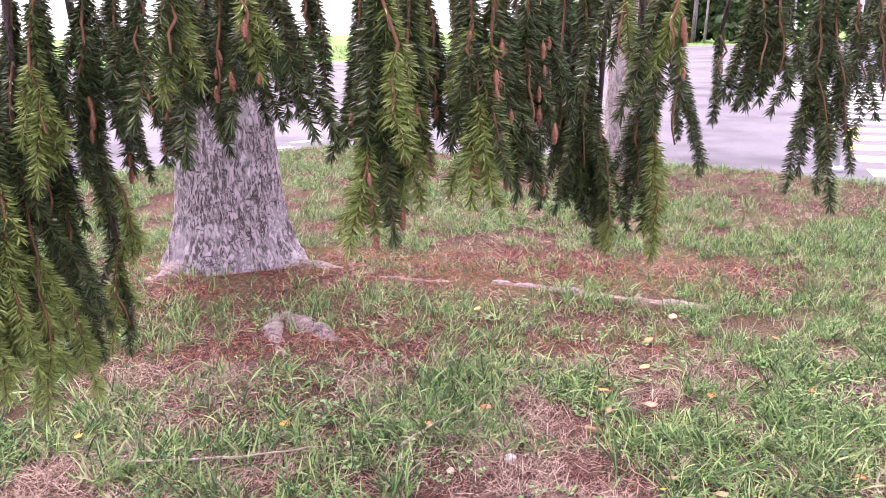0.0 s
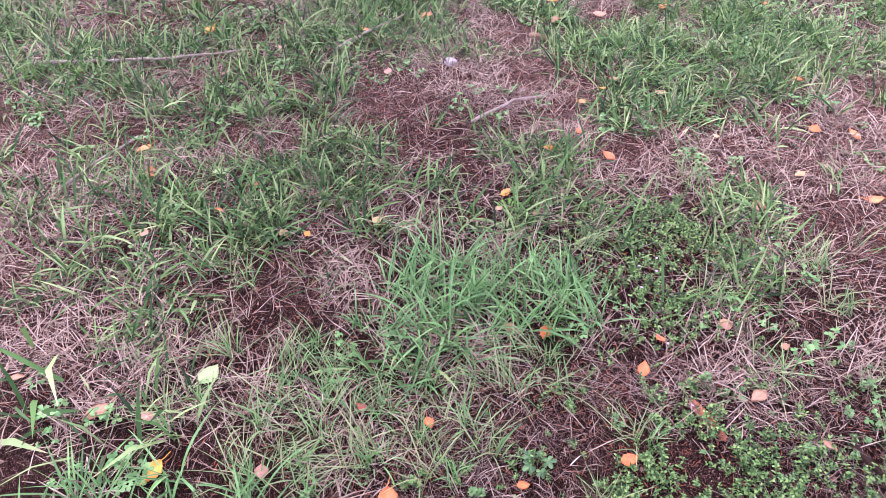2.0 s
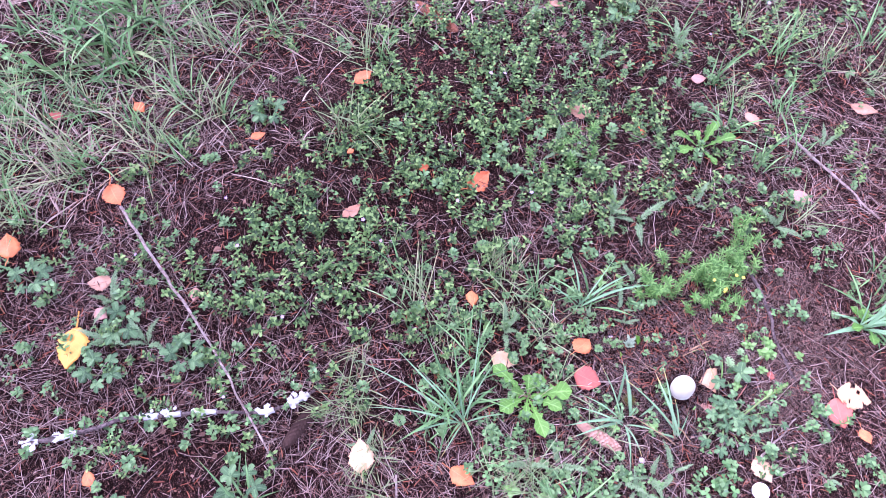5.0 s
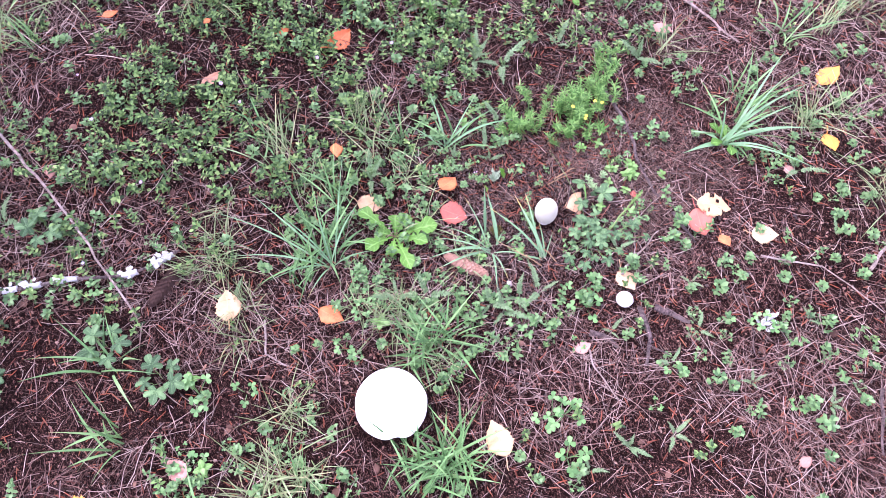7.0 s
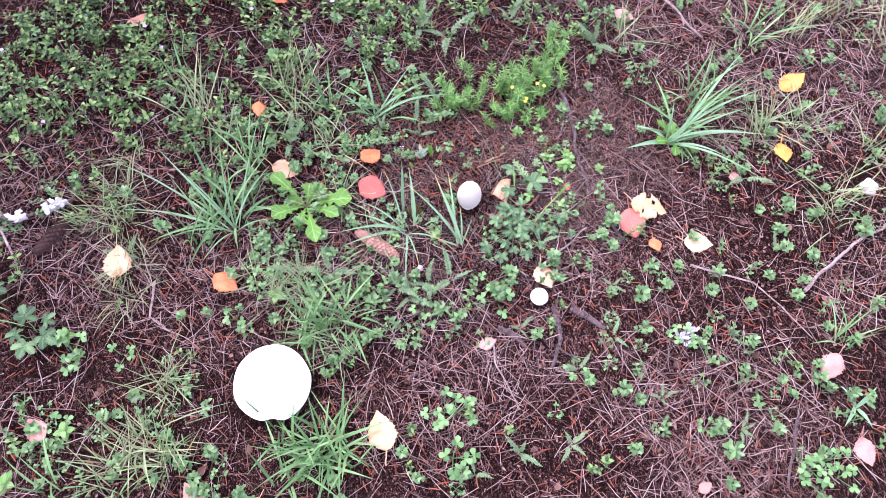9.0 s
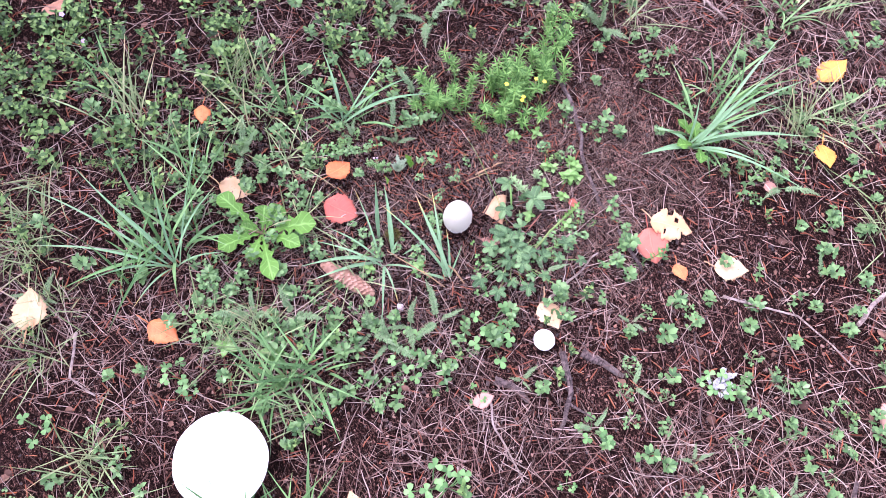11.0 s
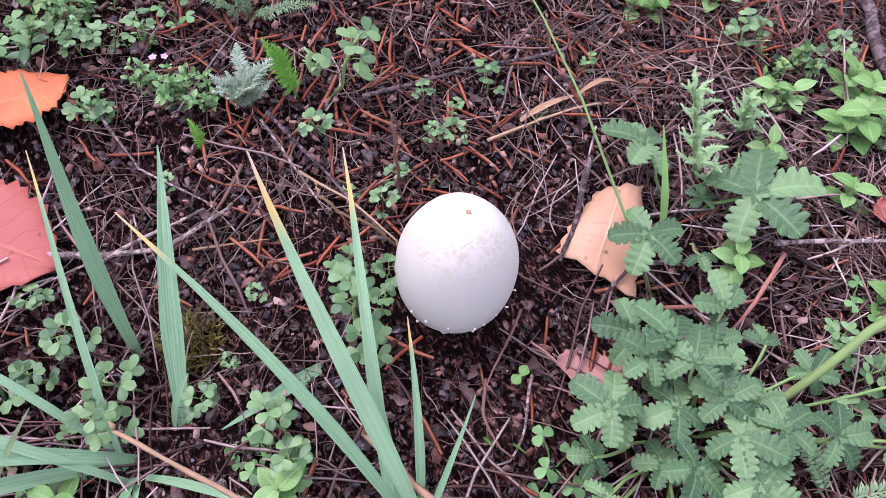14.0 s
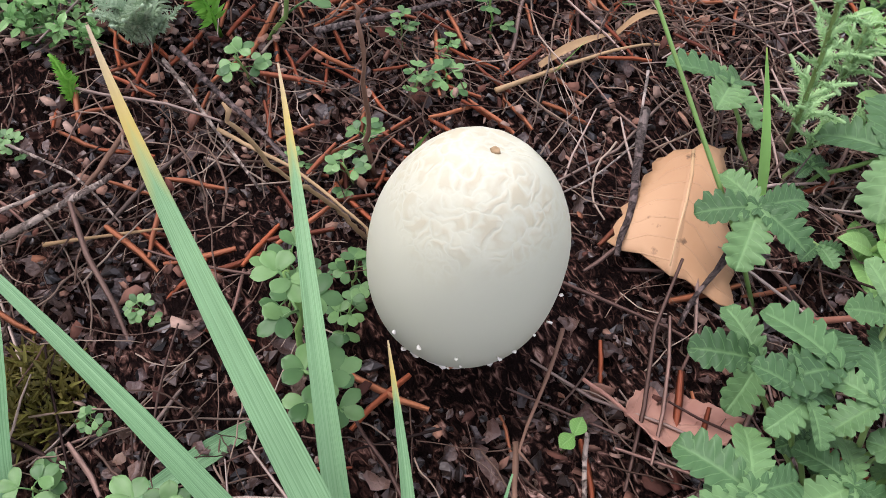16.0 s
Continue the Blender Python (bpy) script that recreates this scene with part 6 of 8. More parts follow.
for x, y in [(0.313, 1.032), (0.432, 1.159), (0.502, 1.051), (0.624, 1.119), (0.387, 0.969), (0.208, 1.005), (0.56, 1.0), (0.36, 1.1), (0.5, 1.2), (0.68, 1.05), (0.58, 1.15), (0.28, 0.95), (0.44, 1.04), (0.737, 0.989), (-0.258, 0.518), (-0.280, 0.447), (-0.110, 0.501), (-0.19, 0.4), (-0.3, 0.6), (-0.05, 0.42), (-0.15, 0.6), (-0.36, 0.5), (0.19, 0.891), (0.1, 0.95), (0.25, 0.85), (0.35, 0.82), (0.42, 0.9), (0.52, 0.93), (0.3, 1.12), (0.47, 1.12), (0.55, 1.08), (0.66, 1.0), (0.38, 1.0), (0.24, 0.75), (0.14, 0.8), (0.05, 0.85), (0.0, 0.55), (-0.22, 0.33), (0.62, 0.95), (0.72, 1.1), (0.4, 1.2)]:
    grass_tuft(x, y, "lush", 0.5 if -0.0 < x < 0.27 and y > 0.6 else 0.92)
for x, y in [(0.02, 0.8), (0.1, 0.72), (0.16, 0.78), (0.22, 0.66), (0.3, 0.7), (0.08, 0.6), (-0.02, 0.62), (0.4, 0.72), (0.45, 0.66), (0.133, 0.876), (-0.099, 1.189), (-0.218, 1.622), (-0.153, 0.813), (0.425, 0.845), (1.047, 1.037), (1.168, 1.534), (1.114, 0.807), (0.768, 0.655), (0.251, 0.770), (0.035, 0.919), (0.784, 1.258), (-0.099, 1.482), (-0.2, 0.761), (1.358, 1.136), (1.35, 0.988), (0.188, 0.648), (0.515, 0.808), (0.3, 0.86), (0.6, 0.88), (-0.02, 0.75), (0.05, 0.66), (-0.1, 0.95), (0.35, 0.6), (0.62, 0.8)]:
    grass_tuft(x, y, "fine", 1.1)
    grass_tuft(x + 0.03, y - 0.02, "wide", 0.7)
for x, y in [(0.169, 0.638), (0.681, 0.504), (0.658, 0.508), (0.6296, 0.1481), (0.7608, 0.0766), (0.7732, 0.127), (0.3644, -0.2905), (0.4029, -0.2755)]:
    grass_tuft(x, y, "fine", 0.9)
for x, y in [(0.6929, -0.2405), (0.6329, -0.2417), (0.6676, -0.2317), (0.5681, -0.3635), (0.6031, -0.3893), (0.6495, -0.2289), (0.6131, -0.3743), (0.582, -0.3789), (0.5401, -0.3782)]:
    grass_tuft(x, y, "wide", 0.72)
for x, y, s in [(0.8683, 0.0259, 0.7), (0.621, 0.194, 0.75), (0.6043, -0.0396, 0.9), (0.5826, -0.0278, 0.8), (0.5546, -0.0461, 0.7), (0.63, -0.0173, 0.7), (0.6681, 0.0298, 0.6), (1.2364, -0.1861, 0.8), (1.2783, -0.1817, 0.75), (1.3309, -0.1791, 0.7), (0.2836, -0.0229, 0.8), (0.2452, -0.1188, 0.9), (0.6697, -0.2342, 0.65), (0.6025, -0.3641, 0.7), (1.2457, -0.5563, 0.5), (0.8051, 0.0673, 0.6), (1.3032, -0.1417, 0.8), (1.45, 0.3, 0.9), (1.6, 0.1, 0.9), (1.4597, -0.0872, 0.8)]:
    grass_tuft(x, y, "wide", s)


def arched_blade(base, tip, width, rise=0.25, fold=0.35, seg=14, seed=0.5):
    """A single long blade from base to tip with a keel, swelling in the middle and tapering out."""
    g = Geo()
    a, b = Vector(base), Vector(tip)
    d = b - a
    side = d.cross(Vector((0, 0, 1))).normalized()
    v, c = [], []
    for i in range(seg + 1):
        t = i / seg
        p = a + d * t + Vector((0, 0, rise * d.length * math.sin(math.pi * t ** 0.85))) + side * d.length * 0.025 * math.sin(2.6 * t + seed * 40)
        w = width / 2 * (0.62 + 0.38 * smooth(0.0, 0.35, t)) * (1 - max(0.0, (t - 0.3) / 0.72) ** 1.25) + 0.0001
        for u in (-1, -0.5, 0, 0.5, 1):
            v.append(p + side * u * w + Vector((0, 0, fold * w * (abs(u) - 0.5))))
            c.append((u, t, seed))
    f = [(i * 5 + k, i * 5 + k + 1, i * 5 + k + 6, i * 5 + k + 5) for i in range(seg) for k in range(4)]
    return g.add(v, f, c)


dead_blade = tagged(new("dead_grass_blade"), "curled tan dead grass blade on soil", "grass blade")
part("blade", arched_blade((0.9595, -0.1106, 0.003), (0.9845, -0.1115, 0.003), 0.0024, 0.12), M_DRYSTALK, dead_blade)
part("blade", arched_blade((0.982, -0.1113, 0.004), (1.0003, -0.1137, 0.002), 0.0018, 0.3), M_DRYSTALK, dead_blade)

M_YELLOWING = foliage("yellowing_grass_blade", [(0.13, 0.26, 0.115), (0.21, 0.37, 0.175)], tip=(0.4, 0.31, 0.21), band=(0.42, 0.33, 0.09), tip_at=0.87, tip_spread=0.06, ribs=14.0, rough=0.42)


def blade_clump(base, tips, label):
    root = tagged(new("broad_grass_clump"), label, "grass tuft", "broad grass clumps")
    for i, (tx, ty, tz, w, r, dry_tip) in enumerate(tips):
        b = (base[0] + 0.002 * math.cos(i * 2.4), base[1] + 0.002 * math.sin(i * 2.4), float(height(*base[:2])) - 0.001)
        part("blade", arched_blade(b, (tx, ty, tz), w * 0.74, r, seed=(i * 0.37 + base[0] * 7) % 1), M_YELLOWING if dry_tip else M_WIDE, root, "blade with a dried tip" if dry_tip else "")
    return root


blade_clump((0.8665, -0.2115), [(0.8705, -0.127, 0.064, 0.0062, 0.1, 1), (0.8907, -0.1194, 0.041, 0.0046, 0.12, 1), (0.8352, -0.1089, 0.037, 0.0046, 0.1, 1), (0.8896, -0.1635, 0.022, 0.0032, 0.12, 1), (0.8404, -0.1908, 0.008, 0.0042, 0.15, 0), (0.893, -0.19, 0.026, 0.0022, 0.1, 0), (0.872, -0.18, 0.03, 0.0026, 0.1, 0)], "clump of broad bluish grass with yellowed tips beside the mushroom")
blade_clump((0.8665, -0.158), [(0.8345, -0.1612, 0.003, 0.0056, 0.05, 0)], "lone broad grass blade bent down to the soil")
blade_clump((0.8105, -0.1605), [(0.7269, -0.125, 0.018, 0.0062, 0.2, 0), (0.7298, -0.1434, 0.012, 0.0056, 0.14, 0), (0.7515, -0.1077, 0.02, 0.0036, 0.2, 0), (0.768, -0.098, 0.022, 0.003, 0.15, 0), (0.817, -0.0737, 0.03, 0.0028, 0.12, 1), (0.8, -0.215, 0.014, 0.003, 0.2, 1), (0.779, -0.222, 0.012, 0.0042, 0.2, 0), (0.85, -0.2, 0.012, 0.003, 0.15, 1)], "clump of broad bluish grass over a spruce cone")
blade_clump((0.8245, -0.156), [(0.8487, -0.086, 0.0277, 0.0078, 0.1, 0), (0.834, -0.15, 0.02, 0.003, 0.2, 0)], "upright broad blunt grass blade beside the clump")
blade_clump((0.8213, -0.13), [(0.8313, -0.0999, 0.0807, 0.0062, 0.08, 0)], "upright broad grass blade near the red leaf")
blade_clump((0.8503, 0.029), [(0.859, 0.086, 0.07, 0.0048, 0.1, 0), (0.946, 0.029, 0.035, 0.005, 0.16, 0), (0.961, -0.006, 0.03, 0.0062, 0.16, 0), (0.821, 0.064, 0.02, 0.0035, 0.2, 0), (0.809, 0.082, 0.03, 0.003, 0.15, 0), (0.928, 0.058, 0.05, 0.003, 0.1, 0), (0.835, 0.016, 0.01, 0.003, 0.2, 1)], "clump of broad bluish grass on bare soil")
blade_clump((1.218, -0.2), [(1.353, -0.157, 0.09, 0.006, 0.1, 0), (1.362, -0.205, 0.06, 0.006, 0.14, 0), (1.322, -0.267, 0.05, 0.006, 0.12, 0), (1.287, -0.318, 0.03, 0.005, 0.14, 0), (1.247, -0.199, 0.08, 0.005, 0.12, 0), (1.153, -0.182, 0.01, 0.011, 0.15, 0), (1.228, -0.167, 0.06, 0.0045, 0.14, 0), (1.265, -0.267, 0.03, 0.0055, 0.14, 0), (1.182, -0.163, 0.02, 0.008, 0.16, 0), (1.316, -0.227, 0.06, 0.0055, 0.1, 0), (1.34, -0.185, 0.07, 0.0048, 0.12, 0), (1.3, -0.25, 0.05, 0.005, 0.14, 0)], "clump of broad bright grass on bare soil")
blade_clump((0.605, -0.054), [(0.559, 0.077, 0.06, 0.004, 0.12, 0), (0.487, 0.012, 0.04, 0.004, 0.15, 0), (0.578, 0.015, 0.07, 0.0036, 0.12, 0), (0.701, 0.068, 0.05, 0.003, 0.12, 0), (0.682, -0.006, 0.04, 0.0036, 0.14, 0), (0.632, 0.026, 0.07, 0.004, 0.1, 0), (0.491, 0.088, 0.05, 0.0036, 0.12, 0), (0.52, -0.04, 0.03, 0.0036, 0.18, 0), (0.66, -0.08, 0.03, 0.0032, 0.18, 0), (0.55, -0.09, 0.02, 0.003, 0.2, 1)], "loose clump of arching grass in dark litter")


for row in on_soil(46, 0.4, 0.78, -0.32, 0.16, lambda x, y: 0.3 + 0.7 * smooth(0.45, 0.6, fbm(x * 8, y * 8, 205))):
    if math.hypot(row[0] - 0.572, row[1] + 0.278) > 0.07:
        grass_tuft(row[0], row[1], "fine", 0.62)
EXTRA = on_soil(150, 1.25, 2.0, -0.6, 0.75, lambda x, y: 0.3 + 0.6 * smooth(0.4, 0.6, fbm(x * 5, y * 5, 201)))
for row in EXTRA[:70]:
    grass_tuft(row[0], row[1], "fine" if row[3] < 4 else "wide", 0.75)
for x, y in [(0.6137, -0.3995), (0.5924, -0.379), (0.5604, -0.3384), (0.3596, -0.3144), (0.4238, -0.3058), (0.2961, -0.2729)]:
    grass_tuft(x, y, "wide", 0.6)


# -- thyme
def thyme_sprig(seed):
    rr = random.Random(seed)
    g = Geo()
    tall = rr.uniform(0.014, 0.032)
    line = bent_line((0, 0, 0), (rr.uniform(-0.012, 0.012), rr.uniform(-0.012, 0.012), tall), 6, 0.002, seed)
    g.join(tube(line, [0.0006] * 6, 4))
    for k in range(6):
        p = line[k]
        a = k * 1.57 + rr.uniform(-0.2, 0.2)
        for s in (0, math.pi):
            put(g, leaf(rr.uniform(0.006, 0.009), 0.0042, 0.5, steps=3, fold=0.3, droop=0.4, seed=rr.random(), across=(1, 0, -1)), p.x, p.y, p.z, a + s, rr.uniform(-0.7, -0.1))
    for s in range(4):
        put(g, leaf(0.004, 0.0026, 0.5, steps=3, fold=0.3, droop=0.2), line[5].x, line[5].y, line[5].z, s * 1.57, -0.9)
    return g


THYME_CLOSE = np.concatenate([on_soil(n, x - r, x + r, y - r, y + r, None, 0, 0.25, (0.32, 0.55)) for x, y, r, n in ((1.0404, -0.2236, 0.015, 9), (1.0522, -0.1402, 0.012, 8), (0.8024, -0.0042, 0.015, 12))])
thyme = [thyme_sprig(500 + k) for k in range(7)]
p = on_soil(11500, 0.1, 1.7, 0.0, 1.6, thyme_cover, tilt=0.25, size=(0.8, 1.35))
q = on_soil(420, 0.1, 1.7, -0.9, 0.3, lambda x, y: smooth(0.45, 0.65, fbm(x * 7, y * 7, 77)) * 0.8, tilt=0.25, size=(0.7, 1.1))
scatter("creeping_thyme", thyme, clear_of_caps(np.concatenate([p, outside_close(q), THYME_CLOSE]), 0.012), M_THYME, "low mat of creeping thyme with small dark leaves", "thyme")
M_FLOWER = foliage("mauve_flower", [(0.5, 0.33, 0.55), (0.6, 0.45, 0.65)], through=0.3)
flower = Geo()
for k in range(5):
    put(flower, leaf(0.0035, 0.0026, 0.6, steps=3, fold=0.2), 0, 0, 0.02, k * 1.257, -0.5)
flowers = on_soil(420, 0.1, 1.7, 0.0, 1.6, lambda x, y: thyme_cover(x, y) * 0.35, lift=0.01)
scatter("thyme_flowers", [flower], np.concatenate([flowers, [(0.8602, -0.0405, 0.004, 0, 0, 0, 0.45), (0.8622, -0.0408, 0.005, 1, 0.2, 0, 0.4)]]), M_FLOWER, "tiny pale mauve thyme flowers", "flowers")


# -- clover and other small rosettes
def clover(seed, leaves=5, scale=1.0):
    rr = random.Random(seed)
    g = Geo()
    for k in range(leaves):
        a = k * 6.283 / leaves + rr.uniform(-0.5, 0.5)
        r, h = rr.uniform(0.008, 0.02) * scale, rr.uniform(0.006, 0.02) * scale
        tip = Vector((math.cos(a) * r, math.sin(a) * r, h))
        g.join(tube(bent_line((0, 0, 0), tip, 4, 0.001, seed + k), [0.0005] * 4, 4))
        for j in range(3):
            put(g, leaf(rr.uniform(0.0055, 0.0078) * scale, 0.0055 * scale, 0.65, steps=5, fold=0.25, droop=0.3, tip=2.2, seed=rr.random()), tip.x, tip.y, tip.z, a + (j - 1) * 1.75, rr.uniform(-0.3, 0.25))
    return g


CLOVERS = [clover(520 + k, 4 + k % 3) for k in range(6)]
CLOVER_MESH = [mesh_from("clover_plant", *g.arrays(), M_CLOVER) for g in CLOVERS]


def small_plant(name, meshes, x, y, size, label, category, group):
    rr = random.Random(int(x * 6007 + y * 3001))
    ob = new(name, rr.choice(meshes))
    ob.matrix_world = pose(x, y, float(height(x, y)) - 0.001, rr.uniform(-8, 8), rr.uniform(-8, 8), rr.uniform(0, 360)) @ Matrix.Scale(size * rr.uniform(0.85, 1.15), 4)
    return tagged(ob, label, category, group)


def clover_thing(seed, leaves):
    """A clover plant whose stalks and leaves are parts."""
    rr = random.Random(seed)
    root = tagged(new("clover_plant"), "little clover plant beside the mushroom", "clover", "small clover plants")
    for k in range(leaves):
        a = k * 6.283 / leaves + rr.uniform(-0.5, 0.5)
        r, h = rr.uniform(0.008, 0.02), rr.uniform(0.006, 0.02)
        tip = Vector((math.cos(a) * r, math.sin(a) * r, h))
        part("leaf_stalk", tube(bent_line((0, 0, 0), tip, 5, 0.001, seed + k), [0.0005] * 5, 5), M_STEM, root)
        g = Geo()
        for j in range(3):
            put(g, leaf(rr.uniform(0.006, 0.008), 0.0056, 0.65, steps=8, fold=0.2, droop=0.3, tip=2.2, seed=rr.random()), tip.x, tip.y, tip.z, a + (j - 1) * 1.75, rr.uniform(-0.3, 0.25))
        part("leaf", g, M_CLOVER, root)
    return root


def medick_thing(seed, tall, small=1.0):
    """A medick sprig whose stem and leaves are parts."""
    rr = random.Random(seed)
    root = tagged(new("medick_plant"), "upright medick sprig with small pale leaflets", "medick", "medick sprigs")
    line = bent_line((0, 0, 0), (rr.uniform(-0.006, 0.006), rr.uniform(-0.006, 0.006), tall), 8, 0.0012, seed)
    part("stem", tube(line, [0.0006] * 8, 6), M_STEM, root)
    for k in range(6):
        t = 0.3 + 0.7 * (k / 5) ** 0.7
        i = min(int(t * 7), 6)
        p = line[i].lerp(line[i + 1], t * 7 - i)
        a = k * 2.4 + rr.uniform(-0.4, 0.4)
        q = p + Vector((math.cos(a), math.sin(a), 0.5)) * (0.0075 - 0.0045 * k / 5) * small
        g = tube([p, p.lerp(q, 0.5) + Vector((0, 0, 0.0006)), q], [0.0003] * 3, 4)
        for j in range(3):
            put(g, leaf(rr.uniform(0.0052, 0.0074) * small, 0.0043 * small, 0.6, steps=8, fold=0.12, droop=0.25, tip=1.7, seed=rr.random(), base=0.18), q.x, q.y, q.z, a + (j - 1) * 1.15, rr.uniform(-0.45, 0.1))
        part("leaf", g, M_MEDICK, root)
    return root


M_MEDICK = foliage("medick_leaf", [(0.045, 0.11, 0.034), (0.09, 0.185, 0.06), (0.17, 0.3, 0.105), (0.12, 0.24, 0.07)], through=0.18, rough=0.4, grain=240)
CLOSE_KINDS = {"clover": [clover_thing(520 + k, 4 + k % 3) for k in range(4)], "medick": [medick_thing(640 + k, h) for k, h in enumerate((0.03, 0.022, 0.016, 0.026))]}
CLOSE_FREE = {kind: list(obs) for kind, obs in CLOSE_KINDS.items()}


def close_plant(kind, x, y, size):
    rr = random.Random(int(x * 6007 + y * 3001))
    m = pose(x, y, float(height(x, y)) - 0.001, rr.uniform(-10, 10), rr.uniform(-10, 10), rr.uniform(0, 360))
    k = rr.uniform(0.85, 1.15) * size
    ob = CLOSE_FREE[kind].pop() if CLOSE_FREE[kind] else copy_thing(rr.choice(CLOSE_KINDS[kind]), m)
    ob.matrix_basis = m @ Matrix.Scale(k * (0.66 if kind == "medick" else 0.55), 4)
    return ob


def clover_chance(x, y):
    return np.clip(0.25 + 1.1 * smooth(0.42, 0.62, fbm(x * 6, y * 6, 71)), 0, 1)


for row in outside_close(on_soil(300, 0.0, 1.75, -0.95, 0.75, clover_chance))[:70]:
    small_plant("clover_plant", CLOVER_MESH, row[0], row[1], row[6] * 0.62, "small green clover plant in dark litter", "clover", "small clover plants")
for x, y in [(0.6258, -0.1257), (0.5607, -0.1733), (0.7434, -0.4003), (0.7837, -0.2764), (0.7934, -0.2549), (1.0621, -0.4585), (0.9179, -0.4323), (0.42, -0.1544), (0.3656, -0.1224), (0.3207, -0.2028), (0.32, 0.091), (0.8809, -0.2817), (0.8721, -0.3033), (0.6105, -0.1412)]:
    small_plant("clover_plant", CLOVER_MESH, x, y, 1.05, "bushy bluish green clover plant", "clover", "small clover plants")
for x, y, s in [(0.843, -0.1767, 0.7), (0.8389, -0.1711, 0.6), (0.9078, -0.2123, 0.8), (0.8748, -0.0177, 0.8), (1.01, -0.2174, 0.8), (0.843, -0.1914, 0.9), (0.8915, -0.2444, 0.9), (0.7988, -0.1473, 0.8), (0.9605, -0.2356, 0.8)]:
    close_plant("clover", x, y, s)


def medick(seed, tall):
    """An upright sprig with small egg-shaped leaflets in threes, closer at its head."""
    rr = random.Random(seed)
    g = Geo()
    line = bent_line((0, 0, 0), (rr.uniform(-0.006, 0.006), rr.uniform(-0.006, 0.006), tall), 8, 0.0012, seed)
    g.join(tube(line, [0.0006] * 8, 4))
    for k in range(7):
        t = 0.3 + 0.7 * (k / 6) ** 0.6
        i = min(int(t * 7), 6)
        p = line[i].lerp(line[i + 1], t * 7 - i)
        a = k * 2.4
        for j in range(3):
            put(g, leaf(rr.uniform(0.0055, 0.0085), 0.0036, 0.66, steps=4, fold=0.15, droop=0.2, tip=2.0, seed=rr.random(), across=(1, 0, -1)), p.x + 0.002 * math.cos(a), p.y + 0.002 * math.sin(a), p.z, a + (j - 1) * 0.8, rr.uniform(-0.8, -0.1))
    return g


MEDICK_MESH = [mesh_from("medick_plant", *medick(640 + k, h).arrays(), M_MEDICK) for k, h in enumerate((0.03, 0.022, 0.015, 0.026))]
for x, y, s in [(0.8879, -0.15, 0.6), (0.912, -0.1131, 0.7), (0.9063, -0.1207, 0.6), (0.9297, -0.1039, 0.6), (0.9369, -0.1061, 0.6), (0.9358, -0.0876, 0.6), (0.881, -0.1406, 0.8), (0.8938, -0.1418, 0.6), (0.7997, -0.102, 0.8), (0.8102, -0.116, 0.9), (0.7971, -0.1254, 0.9), (0.8186, -0.1391, 0.9), (0.8107, -0.1471, 1.0), (0.8323, -0.1519, 0.7)]:
    close_plant("medick", x, y, s)
for x, y, s in [(0.9926, -0.1036, 0.5), (1.0649, -0.1383, 0.8), (1.0553, -0.1183, 0.8), (1.049, -0.1196, 0.8), (1.0816, -0.138, 0.9), (0.8356, -0.0485, 1.0), (0.8372, -0.046, 0.8), (0.8991, -0.0833, 0.9), (0.9569, -0.095, 0.7), (0.8479, -0.1817, 0.9), (0.8492, -0.1739, 0.9), (0.8593, -0.0252, 0.8), (0.8466, -0.0175, 0.8), (0.8398, -0.018, 0.8), (1.0006, -0.2436, 0.8), (1.0306, -0.2385, 0.8), (0.994, -0.2335, 0.9), (1.0106, -0.2386, 1.0), (0.9985, -0.2218, 0.8), (1.0225, -0.2297, 0.9), (1.0353, -0.2158, 0.8), (0.9847, -0.2433, 0.9)]:
    close_plant("medick", x, y, s)
TALL = medick_thing(655, 0.034, 0.8)
TALL.matrix_basis = pose(0.9074, -0.0712, float(height(0.9074, -0.0712)) - 0.001, 12, 4, 30)
for x, y in [(0.8482, -0.0817), (0.8583, -0.1283), (0.8435, -0.1442), (0.9614, -0.0818), (0.9412, -0.0966), (0.8968, -0.1118)]:
    close_plant("medick", x, y, 0.42)


def thyme_plant(x, y, stems, spread, label):
    """A low thyme plant; each stem with its leaf pairs is a part."""
    rr = random.Random(int(x * 9001 + y * 7001))
    root = tagged(new("thyme_plant"), label, "thyme", "thyme plants on the soil")
    for k in range(stems):
        a, r = rr.uniform(0, 6.283), spread * math.sqrt(rr.random())
        ob = new("leafy_stem", THYME_STEMS[k % 4])
        ob.parent = root
        ob.matrix_basis = pose(math.cos(a) * r, math.sin(a) * r, -0.001, rr.uniform(-22, 22), rr.uniform(-22, 22), rr.uniform(0, 360)) @ Matrix.Scale(rr.uniform(0.3, 0.46), 4)
    root.matrix_basis = pose(x, y, float(height(x, y)))


M_THYMENEAR = foliage("glossy_thyme_leaf", [(0.08, 0.2, 0.05), (0.15, 0.31, 0.09), (0.27, 0.44, 0.17)], vein=0.1, through=0.2, rough=0.4, grain=120)
THYME_STEMS = [mesh_from("leafy_stem", *thyme_sprig(900 + k).arrays(), M_THYMENEAR) for k in range(4)]
for x, y, n, r in ((0.8607, -0.0466, 7, 0.005), (0.8549, -0.0405, 5, 0.004), (0.8676, -0.0515, 8, 0.006), (0.8366, -0.0442, 3, 0.003), (0.8425, -0.0075, 6, 0.007), (0.829, -0.0027, 6, 0.008), (0.8575, -0.0225, 4, 0.005), (0.8481, 0.0041, 9, 0.012)):
    thyme_plant(x, y, n, r, "small thyme plant with glossy oval leaves on soil")

